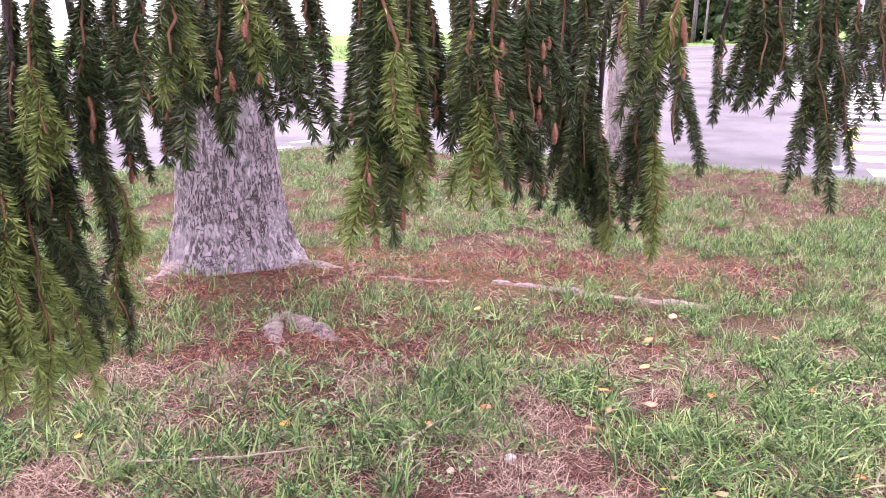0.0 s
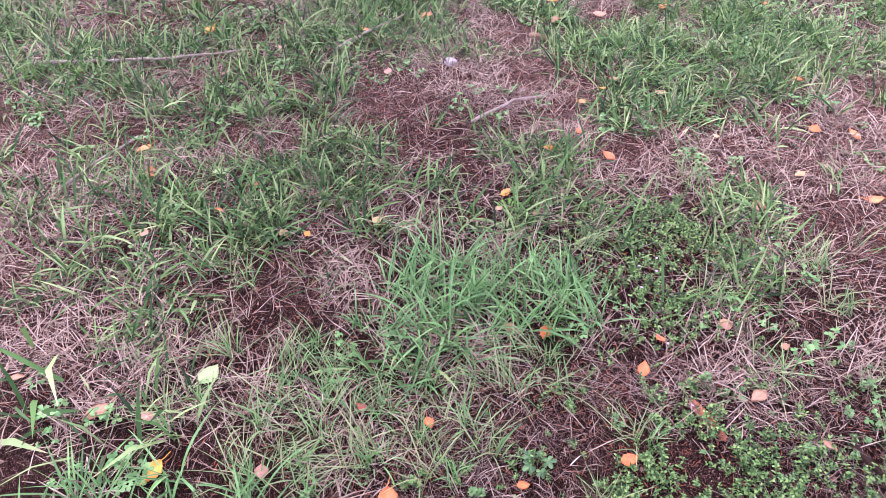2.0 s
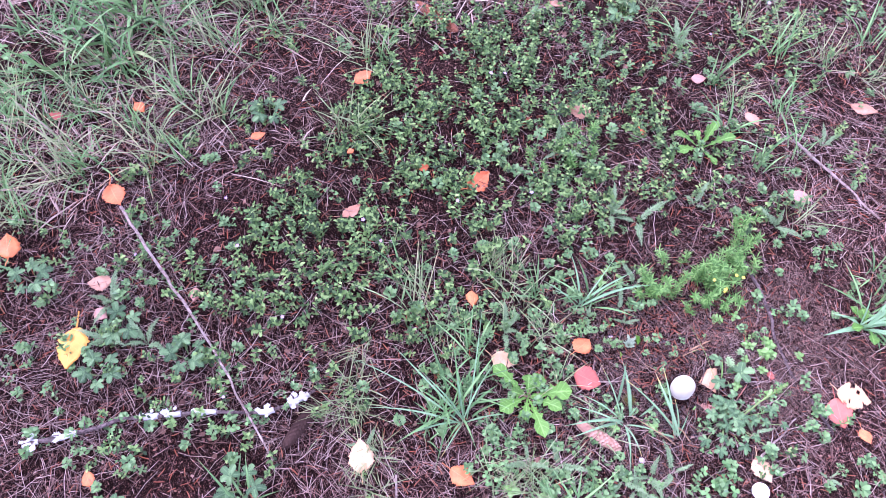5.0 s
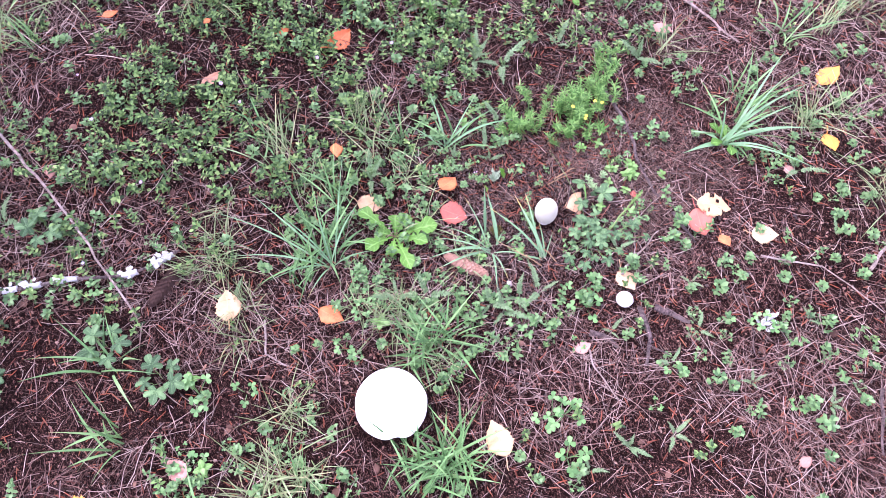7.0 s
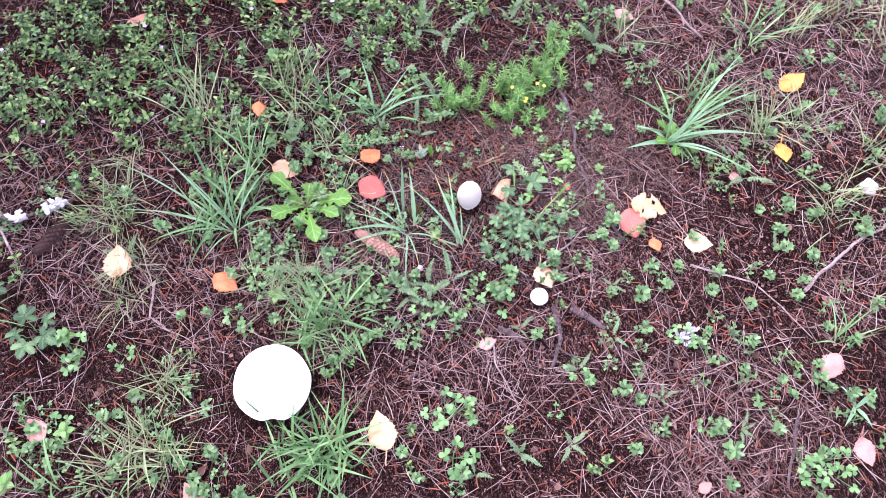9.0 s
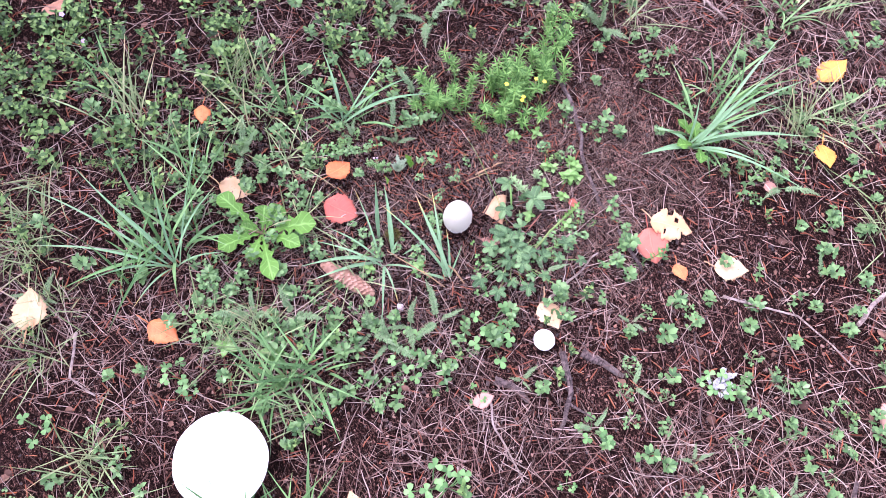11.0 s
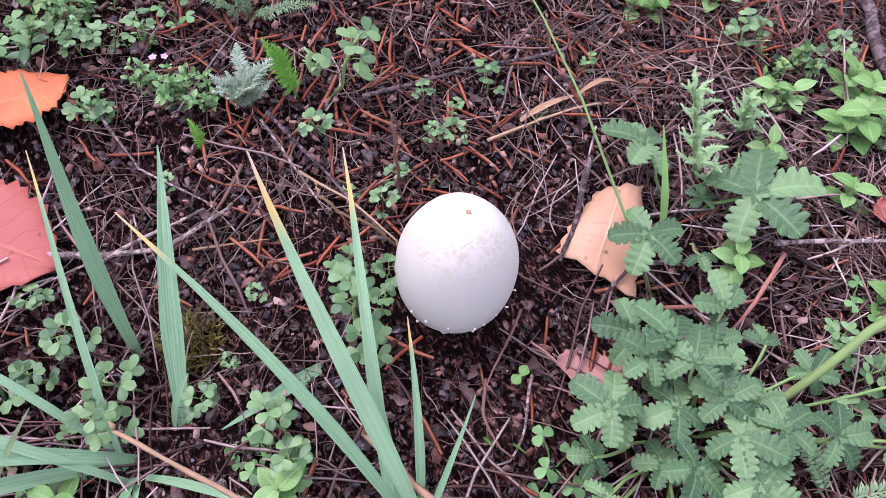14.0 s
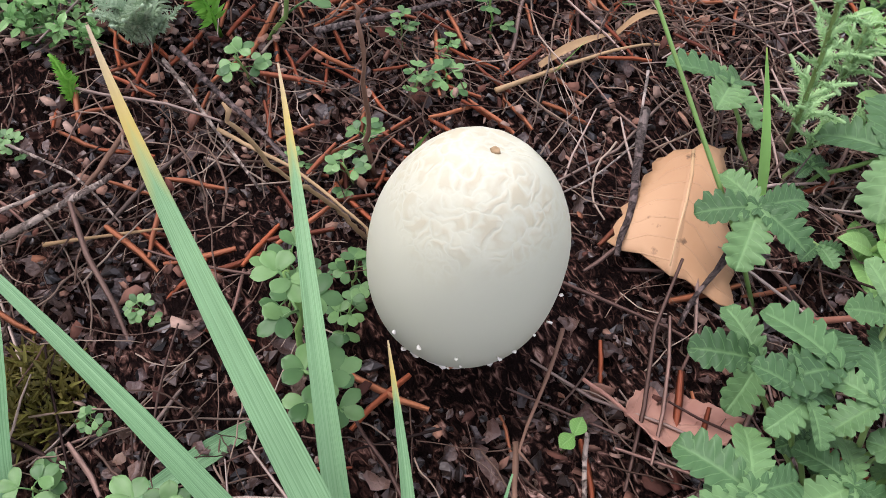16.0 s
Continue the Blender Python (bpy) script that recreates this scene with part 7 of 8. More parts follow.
MEDICK_PLACES = np.concatenate([on_soil(420, 0.0, 1.75, -0.95, 0.8, lambda x, y: 0.15 + 0.9 * smooth(0.4, 0.6, fbm(x * 5, y * 5, 171)))[:200]])
SPRIGS = np.concatenate([on_soil(90, 0.55, 0.88, -0.3, 0.14), on_soil(90, 0.6, 1.0, -0.32, -0.12), on_soil(90, 0.1, 0.5, -0.45, -0.2), on_soil(60, 0.62, 0.86, -0.12, 0.12), on_soil(110, 0.03, 0.42, 0.08, 0.5), on_soil(480, 0.85, 1.75, -0.2, 0.85, lambda x, y: 0.15 + 0.85 * smooth(0.4, 0.58, fbm(x * 7, y * 7, 179))), on_soil(560, 0.95, 1.75, -0.9, -0.22, lambda x, y: 0.2 + 0.8 * smooth(0.4, 0.6, fbm(x * 7, y * 7, 175))), on_soil(260, 0.1, 0.75, -0.6, 0.05, lambda x, y: smooth(0.4, 0.6, fbm(x * 6, y * 6, 177)))])
scatter("small_sprigs", [medick(640 + k, h) for k, h in enumerate((0.02, 0.015, 0.012))] + [clover(660 + k, 5, 0.5) for k in range(3)] + [thyme_sprig(680 + k) for k in range(3)], clear_of_caps(outside_close(SPRIGS), 0.01), M_MEDICK, "many tiny grey-green sprigs in the litter", "sprigs")
for row in clear_of_caps(outside_close(MEDICK_PLACES), 0.022):
    small_plant("medick_plant", MEDICK_MESH, row[0], row[1], row[6] * 1.1, "small bluish green medick sprig in litter", "medick", "medick sprigs")
for seed, x, y, tall in ((650, 0.8775, -0.1545, 0.034), (653, 0.8755, -0.162, 0.026)):
    medick_thing(seed, tall, 0.62).matrix_basis = pose(x, y, float(height(x, y)) - 0.001, 0, 0, seed)
far_clover = on_soil(2600, -1.2, 2.8, 0.4, 4.0, lambda x, y: 0.25 * smooth(0.5, 0.65, fbm(x * 3, y * 3, 81)) + 0.7 * near(x, y, 2.3, 2.6, 0.7, 0.7), lift=0.01, size=(1.2, 2.0))
scatter("lawn_clover", CLOVERS, far_clover, M_CLOVER, "patches of clover in the lawn", "clover")


# -- yarrow
def yarrow_leaf(seed, long=0.05, spread=0.13):
    rr = random.Random(seed)
    g = Geo()
    line = bent_line((0, 0, 0), (long, 0, long * 0.25), 9, 0.001, seed)
    line = [Vector((q.x, q.y, q.z + 0.12 * long * math.sin(math.pi * i / 8))) for i, q in enumerate(line)]
    g.join(tube(line, [0.0007 - 0.00004 * i for i in range(9)], 4))
    n = 20
    for k in range(n):
        t = 0.18 + 0.82 * k / n
        i = min(int(t * 8), 7)
        p = line[i].lerp(line[i + 1], t * 8 - i)
        s = long * spread * math.sin(math.pi * (0.2 + 0.75 * t))
        for sgn in (1, -1):
            for fan in (-0.8, -0.35, 0.1, 0.5):
                put(g, leaf(s * rr.uniform(0.6, 1.15), s * 0.2, 0.5, steps=2, fold=0.2), p.x, p.y, p.z, sgn * (1.15 + fan * 0.5), rr.uniform(-1.0, 0.35), 0)
    return g


def yarrow_plant(seed, count):
    rr = random.Random(seed)
    g = Geo()
    for k in range(count):
        put(g, yarrow_leaf(seed * 7 + k, rr.uniform(0.035, 0.06)), 0, 0, 0, k * 6.283 / count + rr.uniform(-0.4, 0.4), rr.uniform(-0.9, -0.1))
    return g


YARROW_MESH = [mesh_from("yarrow_plant", *yarrow_plant(560 + k, 3 + k % 3).arrays(), M_YARROW) for k in range(4)]
for x, y, s in [(0.8966, -0.0274, 0.4), (0.8529, 0.004, 0.5), (0.9001, -0.0083, 0.7), (0.9667, -0.2562, 0.6), (0.8032, -0.2402, 0.9), (0.7739, -0.2453, 0.9), (0.7642, -0.226, 0.8), (0.8325, -0.2497, 0.8), (0.6965, -0.1688, 0.8), (0.7254, 0.0416, 0.8), (0.9868, 0.1485, 1.1), (1.0167, 0.1159, 1.1), (0.97, 0.296, 1.0), (0.9486, 0.0182, 0.8), (0.6582, -0.1501, 0.8), (1.2806, -0.2968, 0.9), (1.2185, 0.0047, 0.9), (0.4663, -0.0242, 0.7), (1.4, 0.1, 1.0), (1.12, 0.1, 0.9), (0.18, 0.3, 1.0), (0.23, 0.27, 1.0), (0.2, 0.36, 0.9), (1.15, 0.45, 1.0), (1.3, 0.4, 1.0)]:
    small_plant("yarrow_plant", YARROW_MESH, x, y, s, "feathery green yarrow plant", "yarrow", "yarrow plants")


# -- cinquefoil
def cinquefoil_leaf(seed, size=1.0, fingers=5):
    rr = random.Random(seed)
    g = Geo()
    for k in range(fingers):
        a = (k - (fingers - 1) / 2) * 1.12
        s = size * (1 - 0.22 * abs(k - (fingers - 1) / 2) / 2)
        put(g, leaf(0.0165 * s, 0.009 * s, 0.6, 6, 0.16, fold=0.3, droop=0.6, tip=2.0, seed=rr.random(), base=0.25), 0, 0, 0, a, rr.uniform(-0.25, 0.1))
    return g


def cinquefoil(x, y, leaves, label):
    """leaves: rows of dx, dy, height, turn in degrees, size, fingers."""
    root = tagged(new("cinquefoil_plant"), label, "cinquefoil", "cinquefoil plants")
    for i, (dx, dy, h, turn, size, fingers) in enumerate(leaves):
        g = put(Geo(), cinquefoil_leaf(i * 13 + int(x * 1000), size * (0.72 if h > 0.0185 else 0.56), fingers), dx, dy, h, radians(turn), -0.1 + 0.25 * math.sin(i * 2.7 + x * 50), 0.25 * math.sin(i * 1.9 + y * 70))
        part("leaf", g, M_CINQ, root)
        part("leaf_stalk", tube(bent_line((dx * 0.25, dy * 0.25, 0), (dx, dy, h), 6, 0.0015, i), [0.0005] * 6, 5), M_STEM, root)
    root.matrix_world = pose(x, y, float(height(x, y)))
    return root


cinquefoil(0.9457, -0.2209, [(-0.0255, 0.0113, 0.028, 110, 1.0, 5), (-0.005, 0.026, 0.02, 142, 1.0, 3), (-0.002, 0.018, 0.03, 100, 1.15, 3), (-0.01, 0.017, 0.03, 120, 0.8, 5), (-0.001, 0.011, 0.03, 40, 0.9, 5), (0.02, 0.02, 0.022, 80, 0.9, 3), (-0.003, -0.02, 0.024, 300, 1.0, 5), (-0.053, -0.013, 0.02, 200, 1.0, 5), (-0.042, -0.034, 0.02, 230, 1.0, 5), (0.024, -0.021, 0.02, -20, 0.9, 5), (-0.029, -0.02, 0.022, 210, 0.9, 5), (0.0106, -0.0125, 0.025, 0, 0.9, 5), (-0.035, -0.005, 0.018, 180, 0.8, 5)], "bushy cinquefoil with toothed leaves beside the mushroom")
cinquefoil(0.9457, -0.2209, [(0.0, -0.035, 0.018, 270, 0.8, 5), (0.01, 0.0, 0.012, 30, 0.9, 5), (-0.015, -0.005, 0.01, 150, 0.9, 5), (-0.02, -0.03, 0.012, 260, 1.0, 5), (0.015, -0.04, 0.014, 300, 1.0, 5), (0.035, -0.005, 0.012, 20, 0.9, 5), (0.04, -0.03, 0.016, -30, 1.0, 5), (-0.01, -0.045, 0.02, 240, 1.0, 5), (0.055, -0.02, 0.02, 10, 0.9, 5), (0.03, 0.008, 0.01, 60, 0.8, 3), (-0.03, 0.005, 0.01, 150, 0.8, 5), (0.06, -0.045, 0.018, -50, 0.9, 5), (0.02, -0.06, 0.02, 280, 1.0, 5)], "low cinquefoil spreading from under a bushier one")
cinquefoil(0.9457, -0.2209, [(-0.008, 0.004, 0.022, 170, 0.9, 5), (0.002, 0.0, 0.026, 60, 0.9, 5), (0.008, 0.006, 0.02, 20, 0.9, 3), (0.0, -0.009, 0.024, 300, 1.0, 5), (-0.012, -0.01, 0.019, 220, 0.9, 5), (0.012, -0.004, 0.017, 340, 0.9, 5), (-0.018, 0.008, 0.019, 140, 0.9, 3), (0.014, 0.014, 0.018, 50, 0.9, 5), (-0.004, 0.012, 0.016, 100, 0.8, 5)], "dense middle of the cinquefoil with overlapping toothed leaves")
cinquefoil(0.9875, -0.1632, [(-0.006, 0.018, 0.02, 140, 1.25, 5), (-0.026, -0.0095, 0.023, 215, 1.1, 5), (0.012, -0.0125, 0.02, -20, 1.75, 5), (0.004, -0.003, 0.01, 60, 0.7, 5), (-0.008, -0.018, 0.008, 250, 0.7, 3)], "cinquefoil with deep green five-fingered leaves")


def oval_rosette(x, y, count, size, label):
    """A low shoot with pointed oval leaves in crossed pairs."""
    root = tagged(new("oval_leaf_plant"), label, "small plant", "little shoots with oval leaves")
    rr = random.Random(int(x * 4001))
    tall = 0.004 * count
    for k in range(count):
        h = 0.003 + tall * (k // 2) / count * 2 * 0.5
        long = (0.0125 - 0.0011 * (k // 2)) * size * rr.uniform(0.85, 1.1)
        g = put(Geo(), leaf(long, long * 0.62, 0.38, 0, fold=0.2, droop=rr.uniform(0.3, 0.9), steps=9, seed=k / 9, tip=1.15, base=0.2), 0.0005, 0, h, (k % 2) * math.pi + (k // 2) * 1.57 + x * 90, rr.uniform(-0.6, -0.2))
        part("leaf", g, M_OVAL, root)
    part("stem", tube([(0, 0, -0.002), (0.0004, 0, tall * 0.25), (0.0005, 0, 0.003 + tall * 0.4)], [0.0006, 0.0006, 0.0004], 6), M_STEM, root)
    root.matrix_world = pose(x, y, float(height(x, y)), rr.uniform(-8, 8), rr.uniform(-8, 8))


for x, y, n, size in [(1.044, -0.1485, 6, 0.75), (1.0585, -0.1683, 8, 1.05), (1.054, -0.1646, 6, 0.9), (1.0627, -0.1732, 6, 0.9), (0.9862, -0.1876, 6, 0.85), (1.0173, -0.2193, 6, 0.8), (1.0388, -0.1417, 6, 0.7), (1.0226, -0.1595, 6, 0.75), (1.0225, -0.0859, 6, 0.8), (1.0274, -0.0907, 6, 0.7), (1.0714, -0.1591, 6, 0.9), (1.0692, -0.1497, 6, 0.8), (1.0352, -0.1873, 6, 0.8), (1.0531, -0.0978, 6, 0.8), (0.841, -0.1846, 6, 0.8), (0.7937, -0.1618, 6, 0.8), (1.1004, -0.1935, 5, 0.8), (0.8994, 0.0458, 5, 1.0), (0.6581, -0.1981, 6, 1.2), (0.6199, -0.1697, 6, 1.2), (0.364, -0.1018, 6, 1.2), (0.3299, -0.2147, 6, 1.1), (0.254, -0.242, 6, 1.3)]:
    oval_rosette(x, y, n, size, "little shoot with smooth pointed oval leaves")
for x, y in [(0.205, 0.31), (0.28, 0.22), (0.16, 0.25), (0.1, 0.45), (0.55, 0.6), (1.25, 0.52), (0.13, 0.03), (0.29, 0), (0.3334, -0.082)]:
    cinquefoil(x, y, [(0.02 * math.cos(k * 1.26 + x * 50), 0.02 * math.sin(k * 1.26 + x * 50), 0.018 + 0.006 * (k % 2), math.degrees(k * 1.26 + x * 50), 1.5, 5) for k in range(7)], "cinquefoil with bluish green toothed leaves")


# -- dandelion
def lobed_leaf(long, wide, seed):
    """A dandelion leaf with backward lobes."""
    g = Geo()
    n = 16
    v, c = [], []
    for i in range(n + 1):
        t = i / n
        w = wide / 2 * (0.12 + 0.88 * smooth(0.15, 0.8, t)) * (1 - smooth(0.82, 1.02, t) ** 1.5) + 0.0004
        lobe = (1.25, 0.55, 0.85)[i % 3] if t < 0.75 else 1.0
        back = (-0.05 if i % 3 == 0 and t < 0.75 else 0.0) * long
        z = 0.28 * long * math.sin(1.9 * t)
        for u in (1, 0.5, 0, -0.5, -1):
            v.append((t * long + back * abs(u), u * w * (lobe if abs(u) == 1 else min(lobe, 1)), z + 0.35 * w * abs(u) + 0.1 * w * math.sin(i * 2.1 + u)))
            c.append((u, t, 0))
    f = [(i * 5 + k, i * 5 + k + 1, i * 5 + k + 6, i * 5 + k + 5) for i in range(n) for k in range(4)]
    return g.add(v, f, c)


def dandelion(x, y, size, count, label, turn=0):
    root = tagged(new("dandelion_rosette"), label, "dandelion", "dandelion rosettes")
    rr = random.Random(int(x * 777))
    for k in range(count):
        g = put(Geo(), lobed_leaf(rr.uniform(0.04, 0.075) * size, rr.uniform(0.013, 0.022) * size, k), 0, 0, 0, radians(turn) + k * 6.283 / count + rr.uniform(-0.6, 0.6), rr.uniform(-0.35, 0.2))
        part("leaf", g, M_DANDELION, root)
    root.matrix_world = pose(x, y, float(height(x, y)))


rosette = tagged(new("dandelion_rosette"), "bright green dandelion rosette in dark soil", "dandelion", "dandelion rosettes")
for k, (dx, dy, wide) in enumerate(((0.061, -0.028, 0.027), (0.035, 0.018, 0.022), (-0.056, -0.006, 0.024), (-0.014, -0.073, 0.02), (-0.026, 0.064, 0.02), (-0.026, -0.035, 0.018), (0.033, -0.047, 0.018), (-0.02, 0.018, 0.024), (0.018, 0.028, 0.02))):
    part("leaf", put(Geo(), lobed_leaf(math.hypot(dx, dy) * 0.95, wide, k), 0, 0, 0.001, math.atan2(dy, dx), -0.05 + 0.12 * math.sin(k * 2.0)), M_DANDELION, rosette)
rosette.matrix_world = pose(0.706, -0.063, float(height(0.706, -0.063)))
dandelion(1.2, 0.19, 0.85, 7, "light green rosette among thyme")
dandelion(1.2274, -0.2021, 0.7, 6, "light green rosette under grass")
dandelion(1.33, 0.62, 0.7, 6, "light green rosette on bare soil")
dandelion(0.62, 1.42, 0.6, 7, "bright green rosette in the lawn")


# -- bedstraw bushes
def bedstraw_stem(seed):
    rr = random.Random(seed)
    g = Geo()
    tall = rr.uniform(0.03, 0.07)
    line = bent_line((0, 0, 0), (rr.uniform(-0.025, 0.025), rr.uniform(-0.025, 0.025), tall), 10, 0.003, seed)
    g.join(tube(line, [0.0008] * 10, 4))
    for k in range(2, 10):
        p = line[k]
        for j in range(6):
            put(g, leaf(rr.uniform(0.009, 0.017), 0.0019, 0.5, steps=3, fold=0.3, droop=0.3, seed=rr.random()), p.x, p.y, p.z, j * 0.9 + k, rr.uniform(-0.9, -0.2))
    return g


BEDSTRAW = [mesh_from("stem", *bedstraw_stem(600 + k).arrays(), M_SPURGE) for k in range(5)]


def bedstraw(x, y, spread, count, label):
    root = tagged(new("bedstraw_bush"), label, "bedstraw", "bedstraw bushes")
    rr = random.Random(int(x * 1000 + y * 77))
    for k in range(count):
        s = new("stem", rr.choice(BEDSTRAW))
        s.parent = root
        dx, dy = rr.gauss(0, spread), rr.gauss(0, spread * 0.7)
        s.matrix_basis = pose(dx, dy, float(height(x + dx, y + dy) - height(x, y)), rr.uniform(-16, 16), rr.uniform(-16, 16), rr.uniform(0, 360)) @ Matrix.Scale(rr.uniform(0.6, 1.05), 4)
    root.matrix_world = pose(x, y, float(height(x, y)))


bedstraw(1.062, -0.038, 0.023, 40, "bright green bushy bedstraw with narrow whorled leaves")
bedstraw(1.13, -0.012, 0.03, 12, "bright green bedstraw stems")
bedstraw(1.0175, 0.0, 0.024, 8, "sparse bright bedstraw stems")
bedstraw(0.966, -0.008, 0.012, 9, "few bright bedstraw stems on soil")
bedstraw(0.98, 0.28, 0.03, 8, "sparse bedstraw stems in thyme")

M_GOLD = foliage("yellow_flower", [(0.75, 0.6, 0.03), (0.85, 0.72, 0.06)], through=0.2)
for x, y, z in [(1.05, -0.062, 0.034), (1.053, -0.06, 0.036), (1.08, -0.06, 0.05), (1.073, -0.052, 0.05), (1.035, -0.045, 0.055)]:
    g = Geo()
    for k in range(5):
        put(g, leaf(0.0028, 0.0024, 0.6, steps=4, fold=0.2), 0, 0, 0, k * 1.257, -0.35)
    bloom = tagged(new("yellow_flower"), "tiny yellow flower in the bedstraw", "flower", "tiny yellow flowers")
    part("petals", g, M_GOLD, bloom)
    part("stem", tube([(0, 0, 0), (0.001, 0, -z * 0.5), (0, 0.001, -z - 0.002)], [0.0004] * 3, 5), M_STEM, bloom)
    bloom.matrix_basis = Matrix.Translation((x, y, z))

# seed stalk rising from the cinquefoil
stalk = tagged(new("seed_stalk"), "pale green seed stalk leaning over the litter", "stalk")
sz = float(height(0.965, -0.231))
line = bent_line((0.9671, -0.2277, sz), (1.0135, -0.2251, 0.0775), 10, 0.001, 3)
part("stem", tube(line, [0.0012] * 10, 6), M_STEM, stalk)
g = Geo()
rr = random.Random(9)
for k in range(30):
    t = 0.72 + 0.28 * k / 30
    q = line[min(int(t * 9), 8)].lerp(line[min(int(t * 9) + 1, 9)], t * 9 - min(int(t * 9), 8))
    put(g, leaf(0.0045, 0.0024, 0.5, steps=3, fold=0.4), q.x, q.y, q.z, k * 2.4, -0.8)
part("seed_head", g, M_SPURGE, stalk, "bumpy green seed head")["kind"] = "stuff"

thin = tagged(new("thin_grass"), "single thin green grass stem leaning by the leaf", "grass stem")
part("stem", tube([(0.9606, -0.1841, 0.002), (0.96, -0.1749, 0.012), (0.9591, -0.1657, 0.02), (0.9584, -0.1558, 0.028), (0.9576, -0.1462, 0.036), (0.957, -0.1369, 0.0435), (0.9553, -0.1156, 0.056), (0.953, -0.0922, 0.066)], [0.0005, 0.0005, 0.0005, 0.00045, 0.0004, 0.0004, 0.0003, 0.0002], 6), M_STEM, thin)

short = tagged(new("short_grass_blade"), "short bright yellow-green grass blade", "grass blade")
part("blade", arched_blade((0.9735, -0.1698, 0.004), (0.9812, -0.1488, 0.0316), 0.0024, 0.03), M_SPURGE, short)
for x, y in [(0.9019, -0.2014), (0.896, -0.1965), (0.9212, -0.118), (0.9609, -0.1129)]:
    b = tagged(new("short_grass_blade"), "thin young green grass blade", "grass blade")
    part("blade", arched_blade((0, 0, -0.001), (0.003, 0.006, 0.016), 0.0012, 0.05), M_SPURGE, b)
    b.matrix_world = pose(x, y, float(height(x, y)), 0, 0, x * 999)


# feathery shoots
M_PLUME = foliage("light_yarrow_leaf", [(0.3, 0.5, 0.2), (0.42, 0.62, 0.3)], through=0.35)
PLUME = mesh_from("plume", *yarrow_leaf(91, 0.0105, 0.17).arrays(), M_PLUME)


def yarrow_shoot(points, count, label, size=1.0):
    root = tagged(new("yarrow_shoot"), label, "yarrow", "feathery shoots")
    pts = [Vector(q) for q in points]
    part("stem", tube(pts, [0.0006 - 0.0003 * i / len(pts) for i in range(len(pts))], 6), M_STEM, root)
    for k in range(count):
        t = (0.12 + 0.88 * k / count) * (len(pts) - 1)
        i = min(int(t), len(pts) - 2)
        q = new("plume", PLUME)
        q.parent = root
        q.matrix_basis = Matrix.Translation(pts[i].lerp(pts[i + 1], t - i)) @ Matrix.Rotation(k * 2.4, 4, "Z") @ Matrix.Rotation(-0.5, 4, "Y") @ Matrix.Scale(size * (1.05 - 0.55 * k / count), 4)
    return root


yarrow_shoot([(0.9996, -0.1562, 0.0), (0.9924, -0.1573, 0.0155), (0.9834, -0.1576, 0.036), (0.9774, -0.1569, 0.051), (0.9722, -0.1564, 0.062)], 26, "upright feathery light green yarrow shoot")
yarrow_shoot([(1.0231, -0.1493, 0.0), (1.0212, -0.1493, 0.012), (1.0184, -0.1483, 0.022)], 24, "small feathery light green yarrow shoot", 0.9)
yarrow_shoot([(0.995, -0.1595, 0.003), (1.0045, -0.1652, 0.011), (1.0122, -0.17, 0.014)], 22, "low feathery yarrow shoot beside cinquefoil", 0.8)

M_FEATHER = foliage("bright_feather_leaf", [(0.12, 0.34, 0.03), (0.2, 0.45, 0.06)], through=0.35)
M_GREYLEAF = foliage("grey_green_feather_leaf", [(0.28, 0.4, 0.24), (0.4, 0.52, 0.34), (0.5, 0.62, 0.42)], through=0.35)


def feather_leaf(base, turn, rise, long, mat, label, parent=None):
    """One finely divided leaf rising from the soil."""
    ob = new("blade" if parent else "feather_leaf", mesh_from("feather_leaf", *yarrow_leaf(int(base[0] * 9000 + turn), long, 0.21).arrays(), mat))
    ob.matrix_basis = Matrix.Translation(base) @ Matrix.Rotation(radians(turn), 4, "Z") @ Matrix.Rotation(-radians(rise), 4, "Y")
    if parent:
        ob.parent = parent
        return ob
    return tagged(ob, label, "yarrow", "feathery shoots")


feather_leaf((0.8978, -0.0672, 0.001), 119, 50, 0.024, M_FEATHER, "bright green finely cut leaf standing on soil")
feather_leaf((0.862, -0.0722, 0.0), 100, 55, 0.012, M_FEATHER, "small bright green finely cut leaf")
grey = tagged(new("yarrow_plant"), "dense grey-green feathery yarrow tuft on soil", "yarrow", "yarrow plants")
for k in range(13):
    feather_leaf((0.0015 * math.cos(k * 2.4), 0.0015 * math.sin(k * 2.4), 0.003), k * 137.5, 22 + 40 * ((k * 5) % 13) / 13, 0.011 + 0.0035 * (k % 3), M_GREYLEAF, "", grey)
grey.matrix_basis = pose(0.8814, -0.0638, float(height(0.8814, -0.0638)))
for k in range(5):
    feather_leaf((0.9048 + 0.001 * math.cos(k * 2.4), -0.0695 + 0.001 * math.sin(k * 2.4), 0.012), k * 72 + 20, 35 + 8 * (k % 3), 0.0085, M_PLUME, "light green finely cut leaf tuft")

M_MOSS = foliage("brown_green_moss", [(0.07, 0.06, 0.012), (0.12, 0.1, 0.02), (0.16, 0.15, 0.03)], through=0.1)
moss = Geo()
rr = random.Random(77)
for k in range(420):
    r, a = 0.009 * math.sqrt(rr.random()), rr.uniform(0, 6.28)
    put(moss, blade(rr.uniform(0.003, 0.006), 0.0005, rr.uniform(0.6, 1.5), 0.5, 2), math.cos(a) * r, math.sin(a) * r, 0.003 * (1 - (r / 0.009) ** 2), rr.uniform(0, 6.28))
thing("moss_cushion", moss, M_MOSS, "small brownish green moss cushion on soil", "moss", m=pose(0.8358, -0.1345, float(height(0.8358, -0.1345))))


